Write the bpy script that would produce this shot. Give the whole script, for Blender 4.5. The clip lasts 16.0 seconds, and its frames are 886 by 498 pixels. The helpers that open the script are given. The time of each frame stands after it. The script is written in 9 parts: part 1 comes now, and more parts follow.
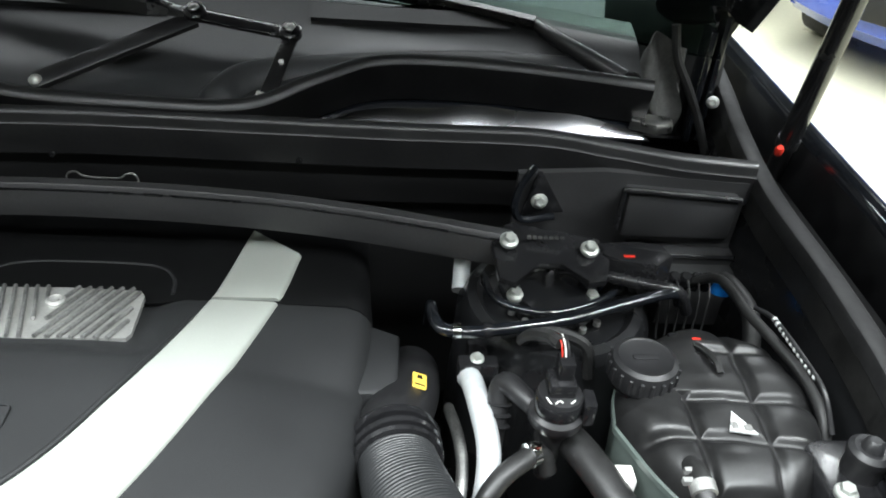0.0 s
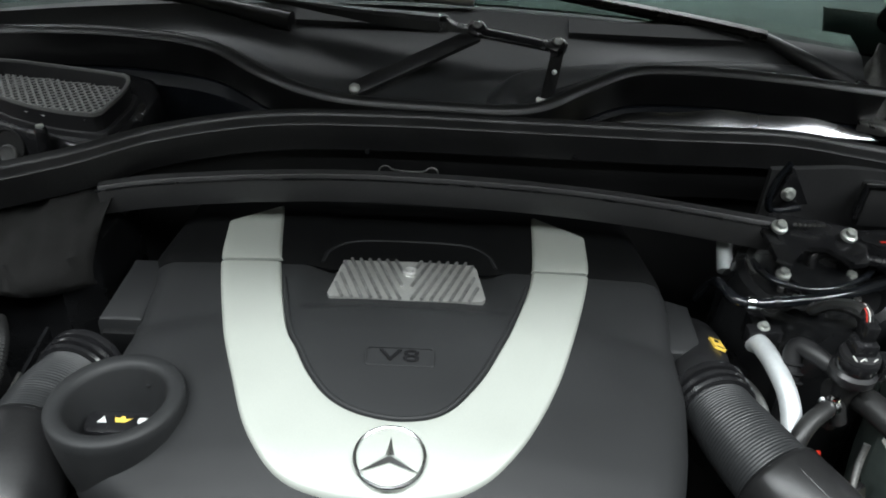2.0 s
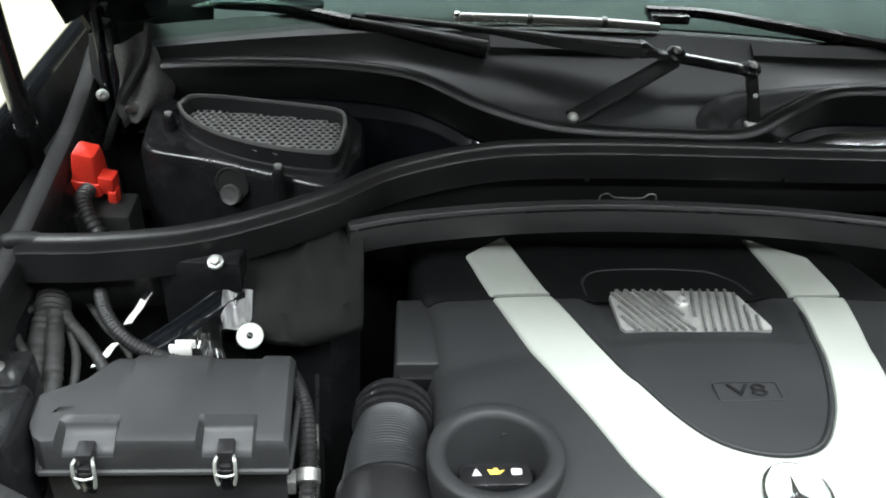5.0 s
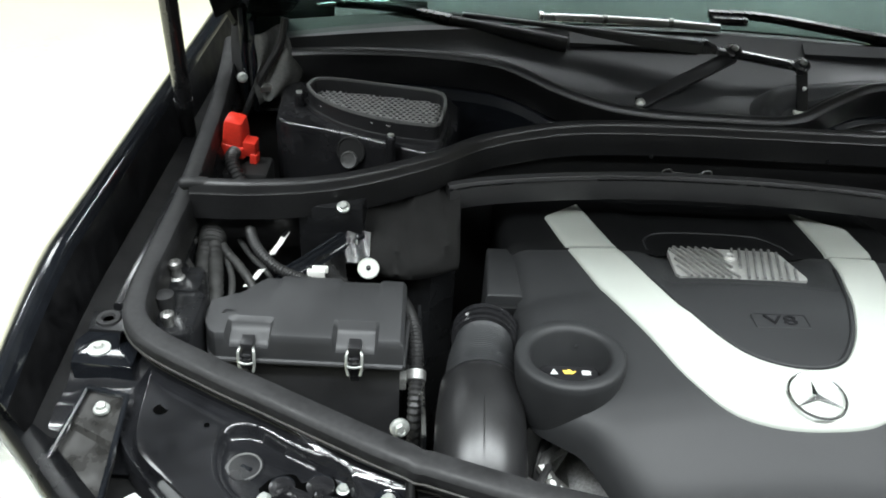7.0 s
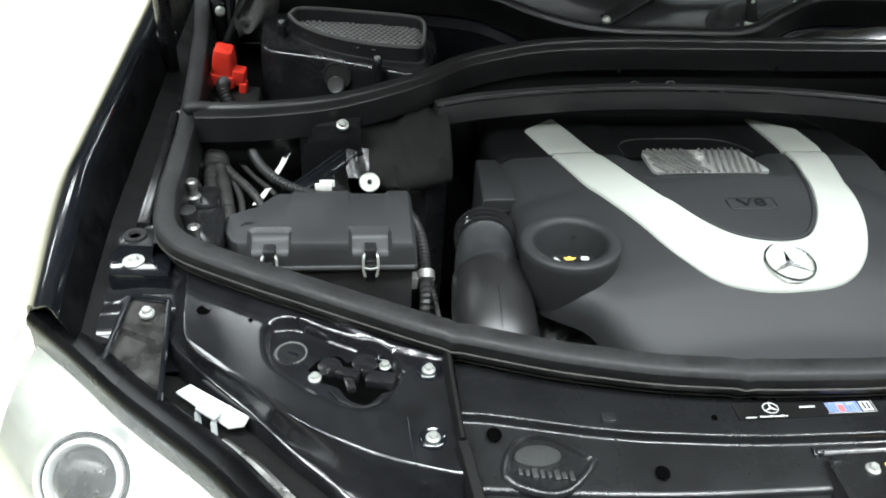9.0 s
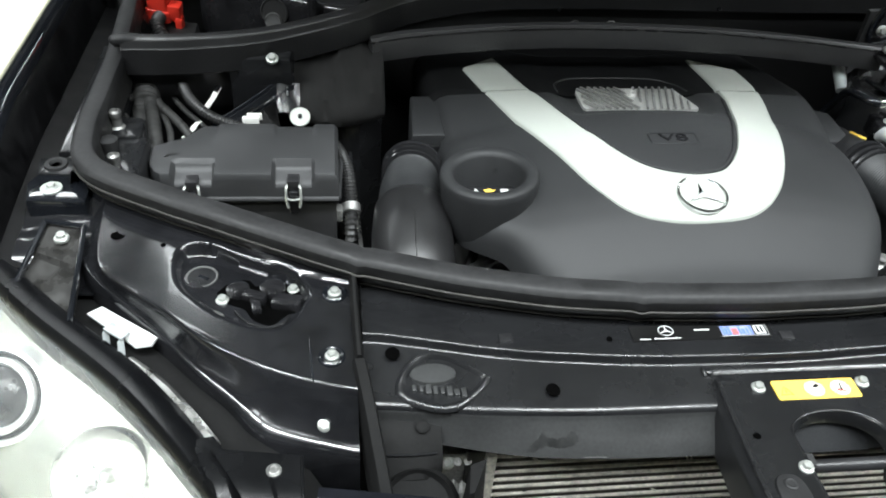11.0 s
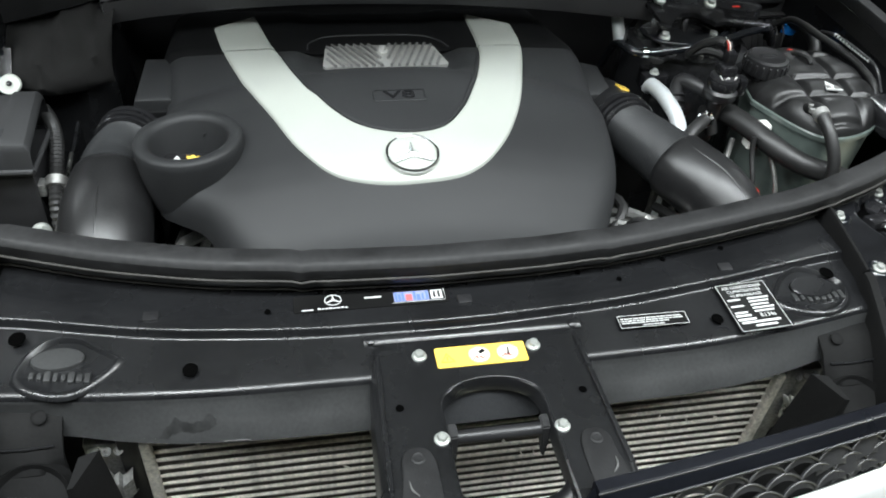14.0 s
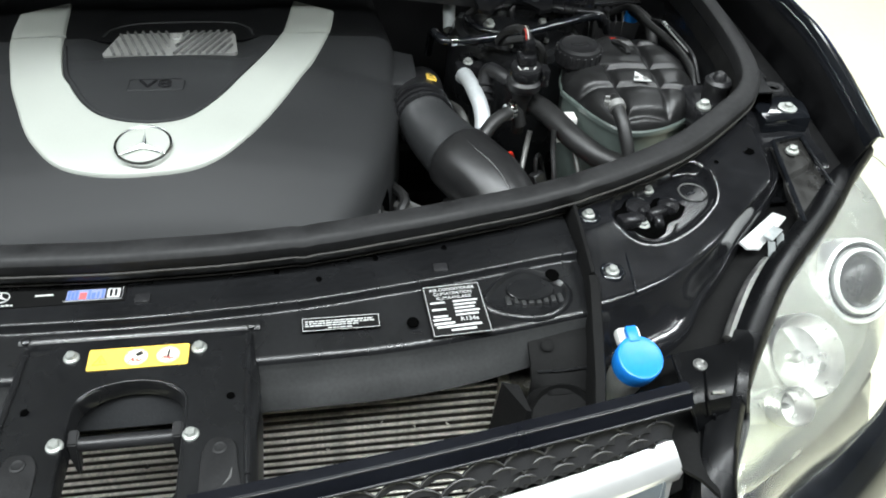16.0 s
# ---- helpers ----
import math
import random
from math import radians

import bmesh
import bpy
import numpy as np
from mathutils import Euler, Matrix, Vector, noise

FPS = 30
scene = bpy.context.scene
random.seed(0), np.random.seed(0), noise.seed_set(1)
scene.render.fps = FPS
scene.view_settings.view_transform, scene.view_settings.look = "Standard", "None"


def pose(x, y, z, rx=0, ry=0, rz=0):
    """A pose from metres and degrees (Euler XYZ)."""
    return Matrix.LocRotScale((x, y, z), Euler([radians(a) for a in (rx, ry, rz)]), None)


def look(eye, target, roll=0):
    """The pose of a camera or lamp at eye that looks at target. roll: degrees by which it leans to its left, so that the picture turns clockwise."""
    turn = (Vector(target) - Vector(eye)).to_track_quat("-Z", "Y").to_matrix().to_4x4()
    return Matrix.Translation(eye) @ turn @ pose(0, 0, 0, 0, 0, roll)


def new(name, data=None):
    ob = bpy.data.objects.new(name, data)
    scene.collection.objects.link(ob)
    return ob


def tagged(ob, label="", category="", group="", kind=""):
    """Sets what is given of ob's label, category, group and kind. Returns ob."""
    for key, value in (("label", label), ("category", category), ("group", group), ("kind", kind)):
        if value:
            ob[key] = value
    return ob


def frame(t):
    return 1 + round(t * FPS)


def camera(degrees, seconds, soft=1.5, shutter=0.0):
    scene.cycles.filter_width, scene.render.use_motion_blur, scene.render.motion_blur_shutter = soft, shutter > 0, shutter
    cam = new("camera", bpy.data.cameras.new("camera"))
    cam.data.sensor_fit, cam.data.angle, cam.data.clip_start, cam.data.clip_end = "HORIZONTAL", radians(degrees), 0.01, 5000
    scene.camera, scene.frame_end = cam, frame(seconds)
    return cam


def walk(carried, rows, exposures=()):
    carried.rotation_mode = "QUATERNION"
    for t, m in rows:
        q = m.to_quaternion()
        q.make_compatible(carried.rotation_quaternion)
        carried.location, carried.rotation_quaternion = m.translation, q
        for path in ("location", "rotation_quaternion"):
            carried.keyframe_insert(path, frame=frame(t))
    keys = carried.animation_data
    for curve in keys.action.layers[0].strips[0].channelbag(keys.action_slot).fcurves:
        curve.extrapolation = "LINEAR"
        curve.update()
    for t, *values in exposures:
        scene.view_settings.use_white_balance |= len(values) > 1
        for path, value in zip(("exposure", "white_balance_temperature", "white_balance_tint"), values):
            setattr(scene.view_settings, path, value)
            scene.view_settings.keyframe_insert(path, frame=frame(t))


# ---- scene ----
cam = camera(57.6, 16.0, soft=1.85)
PATH = [
    (0, (0.291, -0.047, 1.509), (0.461, 1.578, 0.356), 5.3),
    (0.5, (0.209, -0.094, 1.536), (0.392, 1.528, 0.38), 6.3),
    (1, (0.126, -0.158, 1.554), (0.302, 1.469, 0.403), 6.2),
    (1.5, (0.06, -0.182, 1.555), (0.185, 1.45, 0.407), 5.2),
    (2, (0.007, -0.174, 1.556), (0.045, 1.459, 0.402), 3.3),
    (2.5, (-0.068, -0.126, 1.542), (-0.075, 1.506, 0.385), 1.9),
    (3, (-0.139, -0.066, 1.534), (-0.174, 1.566, 0.378), 0.4),
    (3.5, (-0.219, -0.059, 1.537), (-0.217, 1.573, 0.38), 0.9),
    (3.7, (-0.251, -0.057, 1.537), (-0.21, 1.571, 0.375), 1.5),
    (5.8, (-0.413, -0.202, 1.578), (-0.176, 1.43, 0.446), 5.2),
    (6, (-0.4, -0.215, 1.577), (-0.206, 1.421, 0.444), 4.8),
    (6.5, (-0.395, -0.276, 1.582), (-0.364, 1.369, 0.445), 3.2),
    (7, (-0.44, -0.334, 1.604), (-0.377, 1.319, 0.48), 3.6),
    (7.5, (-0.484, -0.38, 1.609), (-0.349, 1.278, 0.498), 3.3),
    (8, (-0.51, -0.41, 1.605), (-0.33, 1.246, 0.497), 3.0),
    (8.5, (-0.524, -0.424, 1.587), (-0.321, 1.203, 0.442), 2.7),
    (8.7, (-0.533, -0.425, 1.589), (-0.316, 1.182, 0.418), 3.2),
    (10.8, (-0.473, -0.468, 1.576), (-0.226, 1.056, 0.305), 4.8),
    (11, (-0.446, -0.47, 1.575), (-0.203, 1.047, 0.295), 4.6),
    (11.5, (-0.368, -0.477, 1.566), (-0.151, 1.024, 0.261), 4.3),
    (12, (-0.284, -0.49, 1.562), (-0.149, 0.99, 0.224), 2.9),
    (12.5, (-0.221, -0.509, 1.563), (-0.123, 0.958, 0.206), 1.8),
    (13, (-0.183, -0.523, 1.567), (-0.103, 0.96, 0.228), 0.5),
    (13.5, (-0.163, -0.506, 1.562), (0.028, 0.98, 0.237), 1.7),
    (14, (-0.159, -0.469, 1.553), (0.209, 0.982, 0.227), 5.6),
    (14.5, (-0.097, -0.463, 1.554), (0.315, 0.964, 0.214), 5.9),
    (15, (0.019, -0.474, 1.552), (0.322, 0.97, 0.202), 4.0),
    (15.5, (0.122, -0.499, 1.551), (0.394, 0.946, 0.195), 4.3),
    (16, (0.169, -0.49, 1.557), (0.467, 0.954, 0.205), 4.5),
]
walk(cam, [(t, look(eye, target, roll)) for t, eye, target, roll in PATH], [(0, 0.47), (0.5, 0.34), (1, 0.15), (1.5, -0.12), (2, -0.30), (2.5, -0.30), (3, -0.06), (3.5, 0.4), (4.5, 0.35), (6, 0.18), (9, 0.16), (11, 0.14), (13, -0.02), (14.5, -0.13), (16, -0.23)])

# ---------------------------------------------------------------- light
world = bpy.data.worlds.new("hall_air")
world.use_nodes = True
world.node_tree.nodes["Background"].inputs[0].default_value = (0.92, 1.0, 0.97, 1)
world.node_tree.nodes["Background"].inputs[1].default_value = 0.04
scene.world = world


def ceiling_lamp(x, y, z, sx, sy, watts):
    lamp = bpy.data.lights.new("hall_light", "AREA")
    lamp.shape, lamp.size, lamp.size_y, lamp.energy = "RECTANGLE", sx, sy, watts
    lamp.color = (0.94, 1.0, 1.02)
    ob = new("hall_light", lamp)
    ob.matrix_world = pose(x, y, z)
    return ob


for ly, watts in ((-0.7, 110), (-1.8, 36)):
    for lx in (-4.2, -2.5, -0.8, 0.8, 2.5, 4.2):
        ceiling_lamp(lx, ly, 4.6, 1.25, 0.4, watts)
for lx in (-1.5, 0.0, 1.5):
    ceiling_lamp(lx, 3.3, 4.6, 1.3, 0.9, 52)
for lx in (-6.0, -3.45, 2.75, 7.6):
    ceiling_lamp(lx, 3.9, 4.6, 1.1, 0.8, 75)


# ---------------------------------------------------------------- materials
def material(name, color, rough=0.5, metal=0.0, var=0.15, grain=300.0, bump=0.0, blotch=9.0, coat=0.0, rvar=0.1, spec=0.5):
    """A surface with colour change at two scales, uneven gloss and fine relief."""
    m = bpy.data.materials.new(name)
    m.use_nodes = True
    nt = m.node_tree
    b = nt.nodes["Principled BSDF"]
    tc = nt.nodes.new("ShaderNodeTexCoord")
    big = nt.nodes.new("ShaderNodeTexNoise")
    big.inputs["Scale"].default_value, big.inputs["Detail"].default_value = blotch, 6
    fine = nt.nodes.new("ShaderNodeTexNoise")
    fine.inputs["Scale"].default_value, fine.inputs["Detail"].default_value = grain, 3
    for n in (big, fine):
        nt.links.new(tc.outputs["Object"], n.inputs["Vector"])
    both = nt.nodes.new("ShaderNodeMath")
    both.operation = "MULTIPLY_ADD"
    both.inputs[1].default_value = 0.5
    nt.links.new(fine.outputs["Fac"], both.inputs[0])
    half = nt.nodes.new("ShaderNodeMath")
    half.operation = "MULTIPLY"
    half.inputs[1].default_value = 0.5
    nt.links.new(big.outputs["Fac"], half.inputs[0])
    nt.links.new(half.outputs[0], both.inputs[2])
    ramp = nt.nodes.new("ShaderNodeValToRGB")
    ramp.color_ramp.elements[0].position, ramp.color_ramp.elements[1].position = 0.35, 0.65
    ramp.color_ramp.elements[0].color = (*[c * (1 - var) for c in color], 1)
    ramp.color_ramp.elements[1].color = (*[min(1, c * (1 + var)) for c in color], 1)
    nt.links.new(both.outputs[0], ramp.inputs[0])
    nt.links.new(ramp.outputs[0], b.inputs["Base Color"])
    rr = nt.nodes.new("ShaderNodeMapRange")
    rr.inputs[1].default_value, rr.inputs[2].default_value = 0.3, 0.7
    rr.inputs[3].default_value, rr.inputs[4].default_value = max(0.02, rough - rvar), min(1, rough + rvar)
    nt.links.new(big.outputs["Fac"], rr.inputs[0])
    nt.links.new(rr.outputs[0], b.inputs["Roughness"])
    b.inputs["Metallic"].default_value = metal
    b.inputs["Coat Weight"].default_value = coat
    b.inputs["Coat Roughness"].default_value = 0.04
    b.inputs["Specular IOR Level"].default_value = spec
    if bump:
        bp = nt.nodes.new("ShaderNodeBump")
        bp.inputs["Strength"].default_value, bp.inputs["Distance"].default_value = bump, 0.0008
        nt.links.new(fine.outputs["Fac"], bp.inputs["Height"])
        nt.links.new(bp.outputs[0], b.inputs["Normal"])
    return m


PAINT = material("black_paint", (0.007, 0.008, 0.010), 0.16, 0, 0.3, 60, 0, 14, coat=0.6, rvar=0.07)
PANEL = material("black_primer", (0.0098, 0.0101, 0.0109), 0.27, 0, 0.3, 200, 0.04, 12, coat=0.10, rvar=0.07)
WING = material("black_wing_paint", (0.0090, 0.0093, 0.0105), 0.16, 0, 0.3, 60, 0.02, 14, coat=0.3, rvar=0.05)
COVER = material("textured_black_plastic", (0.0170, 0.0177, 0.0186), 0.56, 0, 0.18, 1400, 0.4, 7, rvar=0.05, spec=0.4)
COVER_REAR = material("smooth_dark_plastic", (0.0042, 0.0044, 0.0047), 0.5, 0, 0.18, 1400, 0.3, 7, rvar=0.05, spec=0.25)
PLASTIC = material("black_plastic", (0.0155, 0.0155, 0.0165), 0.40, 0, 0.25, 500, 0.15, 20, rvar=0.1)
BAR_PAINT = material("blue_black_satin", (0.0038, 0.0044, 0.0068), 0.30, 0, 0.3, 200, 0.03, 12, rvar=0.05, spec=0.28)
CORNER = material("deep_black_plastic", (0.0035, 0.0037, 0.0042), 0.27, 0, 0.3, 200, 0.03, 14, rvar=0.06, spec=0.22)
GLOSSY = material("shiny_black_plastic", (0.012, 0.012, 0.013), 0.22, 0, 0.3, 200, 0.04, 30, rvar=0.1)
GREY_BOX = material("grey_black_plastic", (0.025, 0.0255, 0.0265), 0.5, 0, 0.15, 900, 0.3, 12, rvar=0.06)
RUBBER = material("black_rubber", (0.0140, 0.0140, 0.0145), 0.58, 0, 0.4, 160, 0.25, 26, rvar=0.12, spec=0.36)
SEAL = material("scuttle_rubber", (0.0125, 0.0125, 0.013), 0.36, 0, 0.3, 240, 0.03, 18, rvar=0.04, spec=0.5)
MATT_SEAL = material("dark_seal_skirt", (0.0105, 0.0104, 0.0100), 0.5, 0, 0.45, 160, 0.25, 26, rvar=0.12, spec=0.4)
DUSTY = material("dusty_seal_edge", (0.034, 0.032, 0.029), 0.6, 0, 0.5, 160, 0.2, 30, rvar=0.1, spec=0.35)
HOSE = material("hose_rubber", (0.016, 0.016, 0.016), 0.45, 0, 0.25, 240, 0.15, 25, rvar=0.1)
TAPE = material("cloth_tape", (0.026, 0.026, 0.025), 0.62, 0, 0.35, 500, 0.4, 60, rvar=0.1)
SLEEVE = material("shiny_film", (0.06, 0.06, 0.06), 0.12, 0.75, 0.5, 120, 0, 60, rvar=0.06)
PARTITION = material("satin_partition_plastic", (0.031, 0.031, 0.0318), 0.40, 0, 0.2, 500, 0.12, 14, rvar=0.06)
DROP = material("dusty_black_paint", (0.0290, 0.0298, 0.0300), 0.42, 0, 0.22, 300, 0.08, 16, rvar=0.08, spec=0.45)
STAIN = material("water_marked_paint", (0.0165, 0.0170, 0.0170), 0.36, 0, 0.4, 300, 0.08, 60, rvar=0.1, spec=0.45)
HOOP = material("satin_black_hoop", (0.0070, 0.0070, 0.0076), 0.33, 0, 0.25, 200, 0.04, 20, rvar=0.06, spec=0.35)
SCUFF = material("scuffed_black_plastic", (0.022, 0.0215, 0.0205), 0.30, 0, 0.4, 60, 0.12, 30, rvar=0.2)
# blacker than the wing paint: the gutter's shade is put into the colour
GUTTER = material("gutter_shade_black", (0.0028, 0.0028, 0.0031), 0.5, 0, 0.5, 90, 0.15, 22, rvar=0.15, spec=0.16)
PAD = material("dull_grey_rubber", (0.0105, 0.0105, 0.011), 0.6, 0, 0.3, 400, 0.3, 40, rvar=0.1, spec=0.35)
CLOTH = material("sound_felt", (0.0038, 0.0037, 0.0034), 0.95, 0, 0.4, 700, 0.8, 30)
SILVER = material("silver_paint", (0.440, 0.462, 0.422), 0.42, 0.2, 0.05, 900, 0.06, 10, rvar=0.04)
TANKTOP = material("tank_plastic", (0.0105, 0.0105, 0.0107), 0.40, 0, 0.3, 300, 0.1, 25, rvar=0.1)
FOIL = material("aluminium_sheet", (0.62, 0.62, 0.60), 0.32, 1.0, 0.15, 120, 0.1, 40, rvar=0.12)
ALU = material("aluminium_pipe", (0.62, 0.65, 0.66), 0.45, 0.35, 0.08, 200, 0.05, 30, rvar=0.1)
CHROME = material("chrome", (0.85, 0.86, 0.86), 0.08, 1.0, 0.03, 100, 0, 10, rvar=0.04)
CHROME_SATIN = material("satin_chrome", (0.86, 0.87, 0.86), 0.3, 0.7, 0.03, 100, 0, 10, rvar=0.04)
GREYPLUG = material("mid_grey_plastic", (0.055, 0.055, 0.054), 0.5, 0, 0.15, 300, 0.1, 30)
SCREEN = material("grey_mesh", (0.24, 0.24, 0.235), 0.5, 0.2, 0.15, 300, 0.05, 40)
LAMP_SILVER = material("lamp_metallising", (0.72, 0.74, 0.66), 0.24, 0.85, 0.03, 100, 0, 10, rvar=0.04)
RIBBED = material("ribbed_metal", (0.55, 0.55, 0.53), 0.42, 0.55, 0.12, 300, 0.1, 40, rvar=0.1)
EDGE_GREY = material("worn_grey_plastic", (0.10, 0.10, 0.098), 0.55, 0.0, 0.12, 90, 0.2, 260)
ZINC = material("zinc_bolt", (0.52, 0.54, 0.51), 0.42, 0.7, 0.15, 600, 0.1, 90, rvar=0.1)
STEEL = material("dull_steel", (0.30, 0.30, 0.29), 0.45, 0.9, 0.3, 400, 0.1, 40)
CAST = material("cast_aluminium", (0.35, 0.35, 0.34), 0.55, 0.8, 0.35, 300, 0.4, 35)
FIN = material("condenser_fin", (0.72, 0.69, 0.62), 0.5, 0.35, 0.35, 300, 0.2, 60)
# near-black with the shade of recesses and hidden places put into it
DARK = material("shade_black", (0.006, 0.006, 0.006), 0.7, 0, 0.4, 100, 0, 10)
# lightless black that paints the shade inside holes onto solid faces
HOLE_SHADE = material("hole_shade_black", (0.0015, 0.0015, 0.0015), 1.0, 0, 0.2, 100, 0, 10, spec=0.0)
ELBOW = material("moulded_duct", (0.0125, 0.0125, 0.013), 0.33, 0, 0.25, 300, 0.06, 16, rvar=0.06)
BELLOWS = material("bellows_plastic", (0.020, 0.021, 0.022), 0.42, 0, 0.15, 600, 0.1, 18, rvar=0.06)
RED = material("red_plastic", (0.62, 0.035, 0.02), 0.35, 0, 0.12, 300, 0.05, 30)
BLUE = material("blue_plastic", (0.01, 0.24, 0.80), 0.4, 0, 0.08, 300, 0.05, 30)
YELLOW = material("yellow_sticker", (0.90, 0.60, 0.10), 0.4, 0, 0.06, 400, 0, 30)
WHITE = material("white_plastic", (0.75, 0.75, 0.71), 0.4, 0, 0.08, 400, 0.05, 40)
INK = material("print_black", (0.005, 0.005, 0.005), 0.45, spec=0.35)
PRINT = material("print_white", (0.62, 0.63, 0.62), 0.5, 0, 0.05)
PALE_PRINT = material("washed_print", (0.86, 0.80, 0.66), 0.5, 0, 0.05)
PRINT_RED = material("print_red", (0.66, 0.12, 0.12), 0.5, 0, 0.05)
PRINT_BLUE = material("print_blue", (0.11, 0.18, 0.52), 0.5, 0, 0.05)
TANK = material("milky_tank", (0.10, 0.124, 0.114), 0.35, 0, 0.15, 60, 0.05, 15)
GREYCOWL = material("grey_cowl", (0.0225, 0.0235, 0.025), 0.48, 0, 0.2, 500, 0.15, 8, spec=0.45)
FLOOR = material("white_show_floor", (0.84, 0.815, 0.61), 0.35, 0, 0.04, 40, 0.02, 1.5)
HALL = material("hall_wall", (0.13, 0.135, 0.135), 0.8, 0, 0.2, 12, 0.1, 1.2)
HALL_SIDE = material("pale_booth_wall", (0.62, 0.61, 0.55), 0.7, 0, 0.08, 12, 0.05, 1.2)
MATT = material("matt_rubber", (0.006, 0.006, 0.006), 0.75, 0, 0.3, 300, 0.2, 20, spec=0.16)
FLAP = material("weathered_flap", (0.060, 0.060, 0.057), 0.6, 0, 0.3, 200, 0.2, 25)
HALL_TOP = material("hall_ceiling", (0.05, 0.05, 0.05), 0.9, 0, 0.3, 8, 0.1, 1.0)
BLUE_CAR = material("blue_car_paint", (0.03, 0.07, 0.36), 0.2, 0, 0.1, 40, 0, 5, coat=0.6)
LENS = bpy.data.materials.new("clear_lens")
LENS.use_nodes = True
_b = LENS.node_tree.nodes["Principled BSDF"]
_b.inputs["Base Color"].default_value = (0.96, 0.98, 0.96, 1)
_b.inputs["Transmission Weight"].default_value, _b.inputs["Roughness"].default_value, _b.inputs["IOR"].default_value = 0.97, 0.03, 1.25
GLASS = bpy.data.materials.new("windscreen_glass")
GLASS.use_nodes = True
_b = GLASS.node_tree.nodes["Principled BSDF"]
_b.inputs["Base Color"].default_value = (0.46, 0.60, 0.54, 1)
_b.inputs["Transmission Weight"].default_value, _b.inputs["Roughness"].default_value, _b.inputs["IOR"].default_value = 1.0, 0.02, 1.45


# ---------------------------------------------------------------- building helpers
def thing(name, at, label, category, group="", kind=""):
    ob = new(name)
    ob.empty_display_size = 0.05
    ob.location = at
    return tagged(ob, label, category, group, kind)


def hang(ob, parent):
    """Hang ob under parent and leave it where it stands."""
    chain, up = [], parent
    while up is not None:
        chain.append(up)
        up = up.parent
    m = Matrix()
    for o in reversed(chain):
        m = m @ o.matrix_parent_inverse @ o.matrix_basis
    ob.parent = parent
    ob.matrix_parent_inverse = m.inverted()


def part(name, bm, mat, parent=None, label="", sharp=38, fix=True):
    """One mesh object from a bmesh in world places, hung under its thing or part."""
    if fix:
        bmesh.ops.recalc_face_normals(bm, faces=bm.faces)
    me = bpy.data.meshes.new(name)
    bm.to_mesh(me)
    bm.free()
    me.materials.append(mat)
    me.polygons.foreach_set("use_smooth", [True] * len(me.polygons))
    me.set_sharp_from_angle(angle=radians(sharp))
    ob = new(name, me)
    if parent is not None:
        hang(ob, parent)
    if label:
        ob["label"] = label
    return ob


def place(name, me, m, parent, label=""):
    """One more object on a shared mesh."""
    ob = new(name, me)
    ob.matrix_basis = m
    if parent is not None:
        hang(ob, parent)
    if label:
        ob["label"] = label
    return ob


def smooth_path(pts, n=6):
    """Points on a Catmull-Rom curve through pts."""
    p = [Vector(q) for q in pts]
    p = [2 * p[0] - p[1]] + p + [2 * p[-1] - p[-2]]
    out = []
    for i in range(1, len(p) - 2):
        for k in range(n):
            t = k / n
            out.append(0.5 * (2 * p[i] + (p[i + 1] - p[i - 1]) * t + (2 * p[i - 1] - 5 * p[i] + 4 * p[i + 1] - p[i + 2]) * t * t + (3 * p[i] - p[i - 1] - 3 * p[i + 1] + p[i + 2]) * t ** 3))
    out.append(p[-2])
    return out


def skin(bm, rings, closed=True, caps=True):
    """Quads between rows of points; closed: each row is a ring."""
    vs = [[bm.verts.new(q) for q in r] for r in rings]
    n = len(vs[0])
    for a, b in zip(vs, vs[1:]):
        for i in range(n if closed else n - 1):
            j = (i + 1) % n
            bm.faces.new((a[i], a[j], b[j], b[i]))
    if closed and caps:
        bm.faces.new(vs[0][::-1])
        bm.faces.new(vs[-1])
    return vs


def sheet(bm, rows, thick=0.003, down=(0, 0, -1)):
    """A sheet with thickness through rows of points."""
    d = Vector(down) * thick
    top = [[Vector(q) for q in r] for r in rows]
    vt = [[bm.verts.new(q) for q in r] for r in top]
    vb = [[bm.verts.new(q + d) for q in r] for r in top]
    m, n = len(vt), len(vt[0])
    for i in range(m - 1):
        for j in range(n - 1):
            bm.faces.new((vt[i][j], vt[i][j + 1], vt[i + 1][j + 1], vt[i + 1][j]))
            bm.faces.new((vb[i][j], vb[i + 1][j], vb[i + 1][j + 1], vb[i][j + 1]))
    for j in range(n - 1):
        for i in (0, m - 1):
            bm.faces.new((vt[i][j], vt[i][j + 1], vb[i][j + 1], vb[i][j]))
    for i in range(m - 1):
        for j in (0, n - 1):
            bm.faces.new((vt[i][j], vt[i + 1][j], vb[i + 1][j], vb[i][j]))


def tube(bm, pts, r, seg=10, n=5, caps=True):
    """A round tube along a smooth path; r: a radius or one for each given point."""
    path = smooth_path(pts, n) if n > 1 else [Vector(q) for q in pts]
    rs = [r] * len(path) if not isinstance(r, (list, tuple)) else [float(v) for v in np.interp(np.linspace(0, len(pts) - 1, len(path)), range(len(pts)), r)]
    side = None
    rings = []
    for i, q in enumerate(path):
        t = (path[min(i + 1, len(path) - 1)] - path[max(i - 1, 0)]).normalized()
        if side is None:
            side = t.orthogonal().normalized()
        side = (side - side.dot(t) * t).normalized()
        up = t.cross(side)
        rings.append([q + rs[i] * (math.cos(a) * side + math.sin(a) * up) for a in [2 * math.pi * k / seg for k in range(seg)]])
    skin(bm, rings, True, caps)


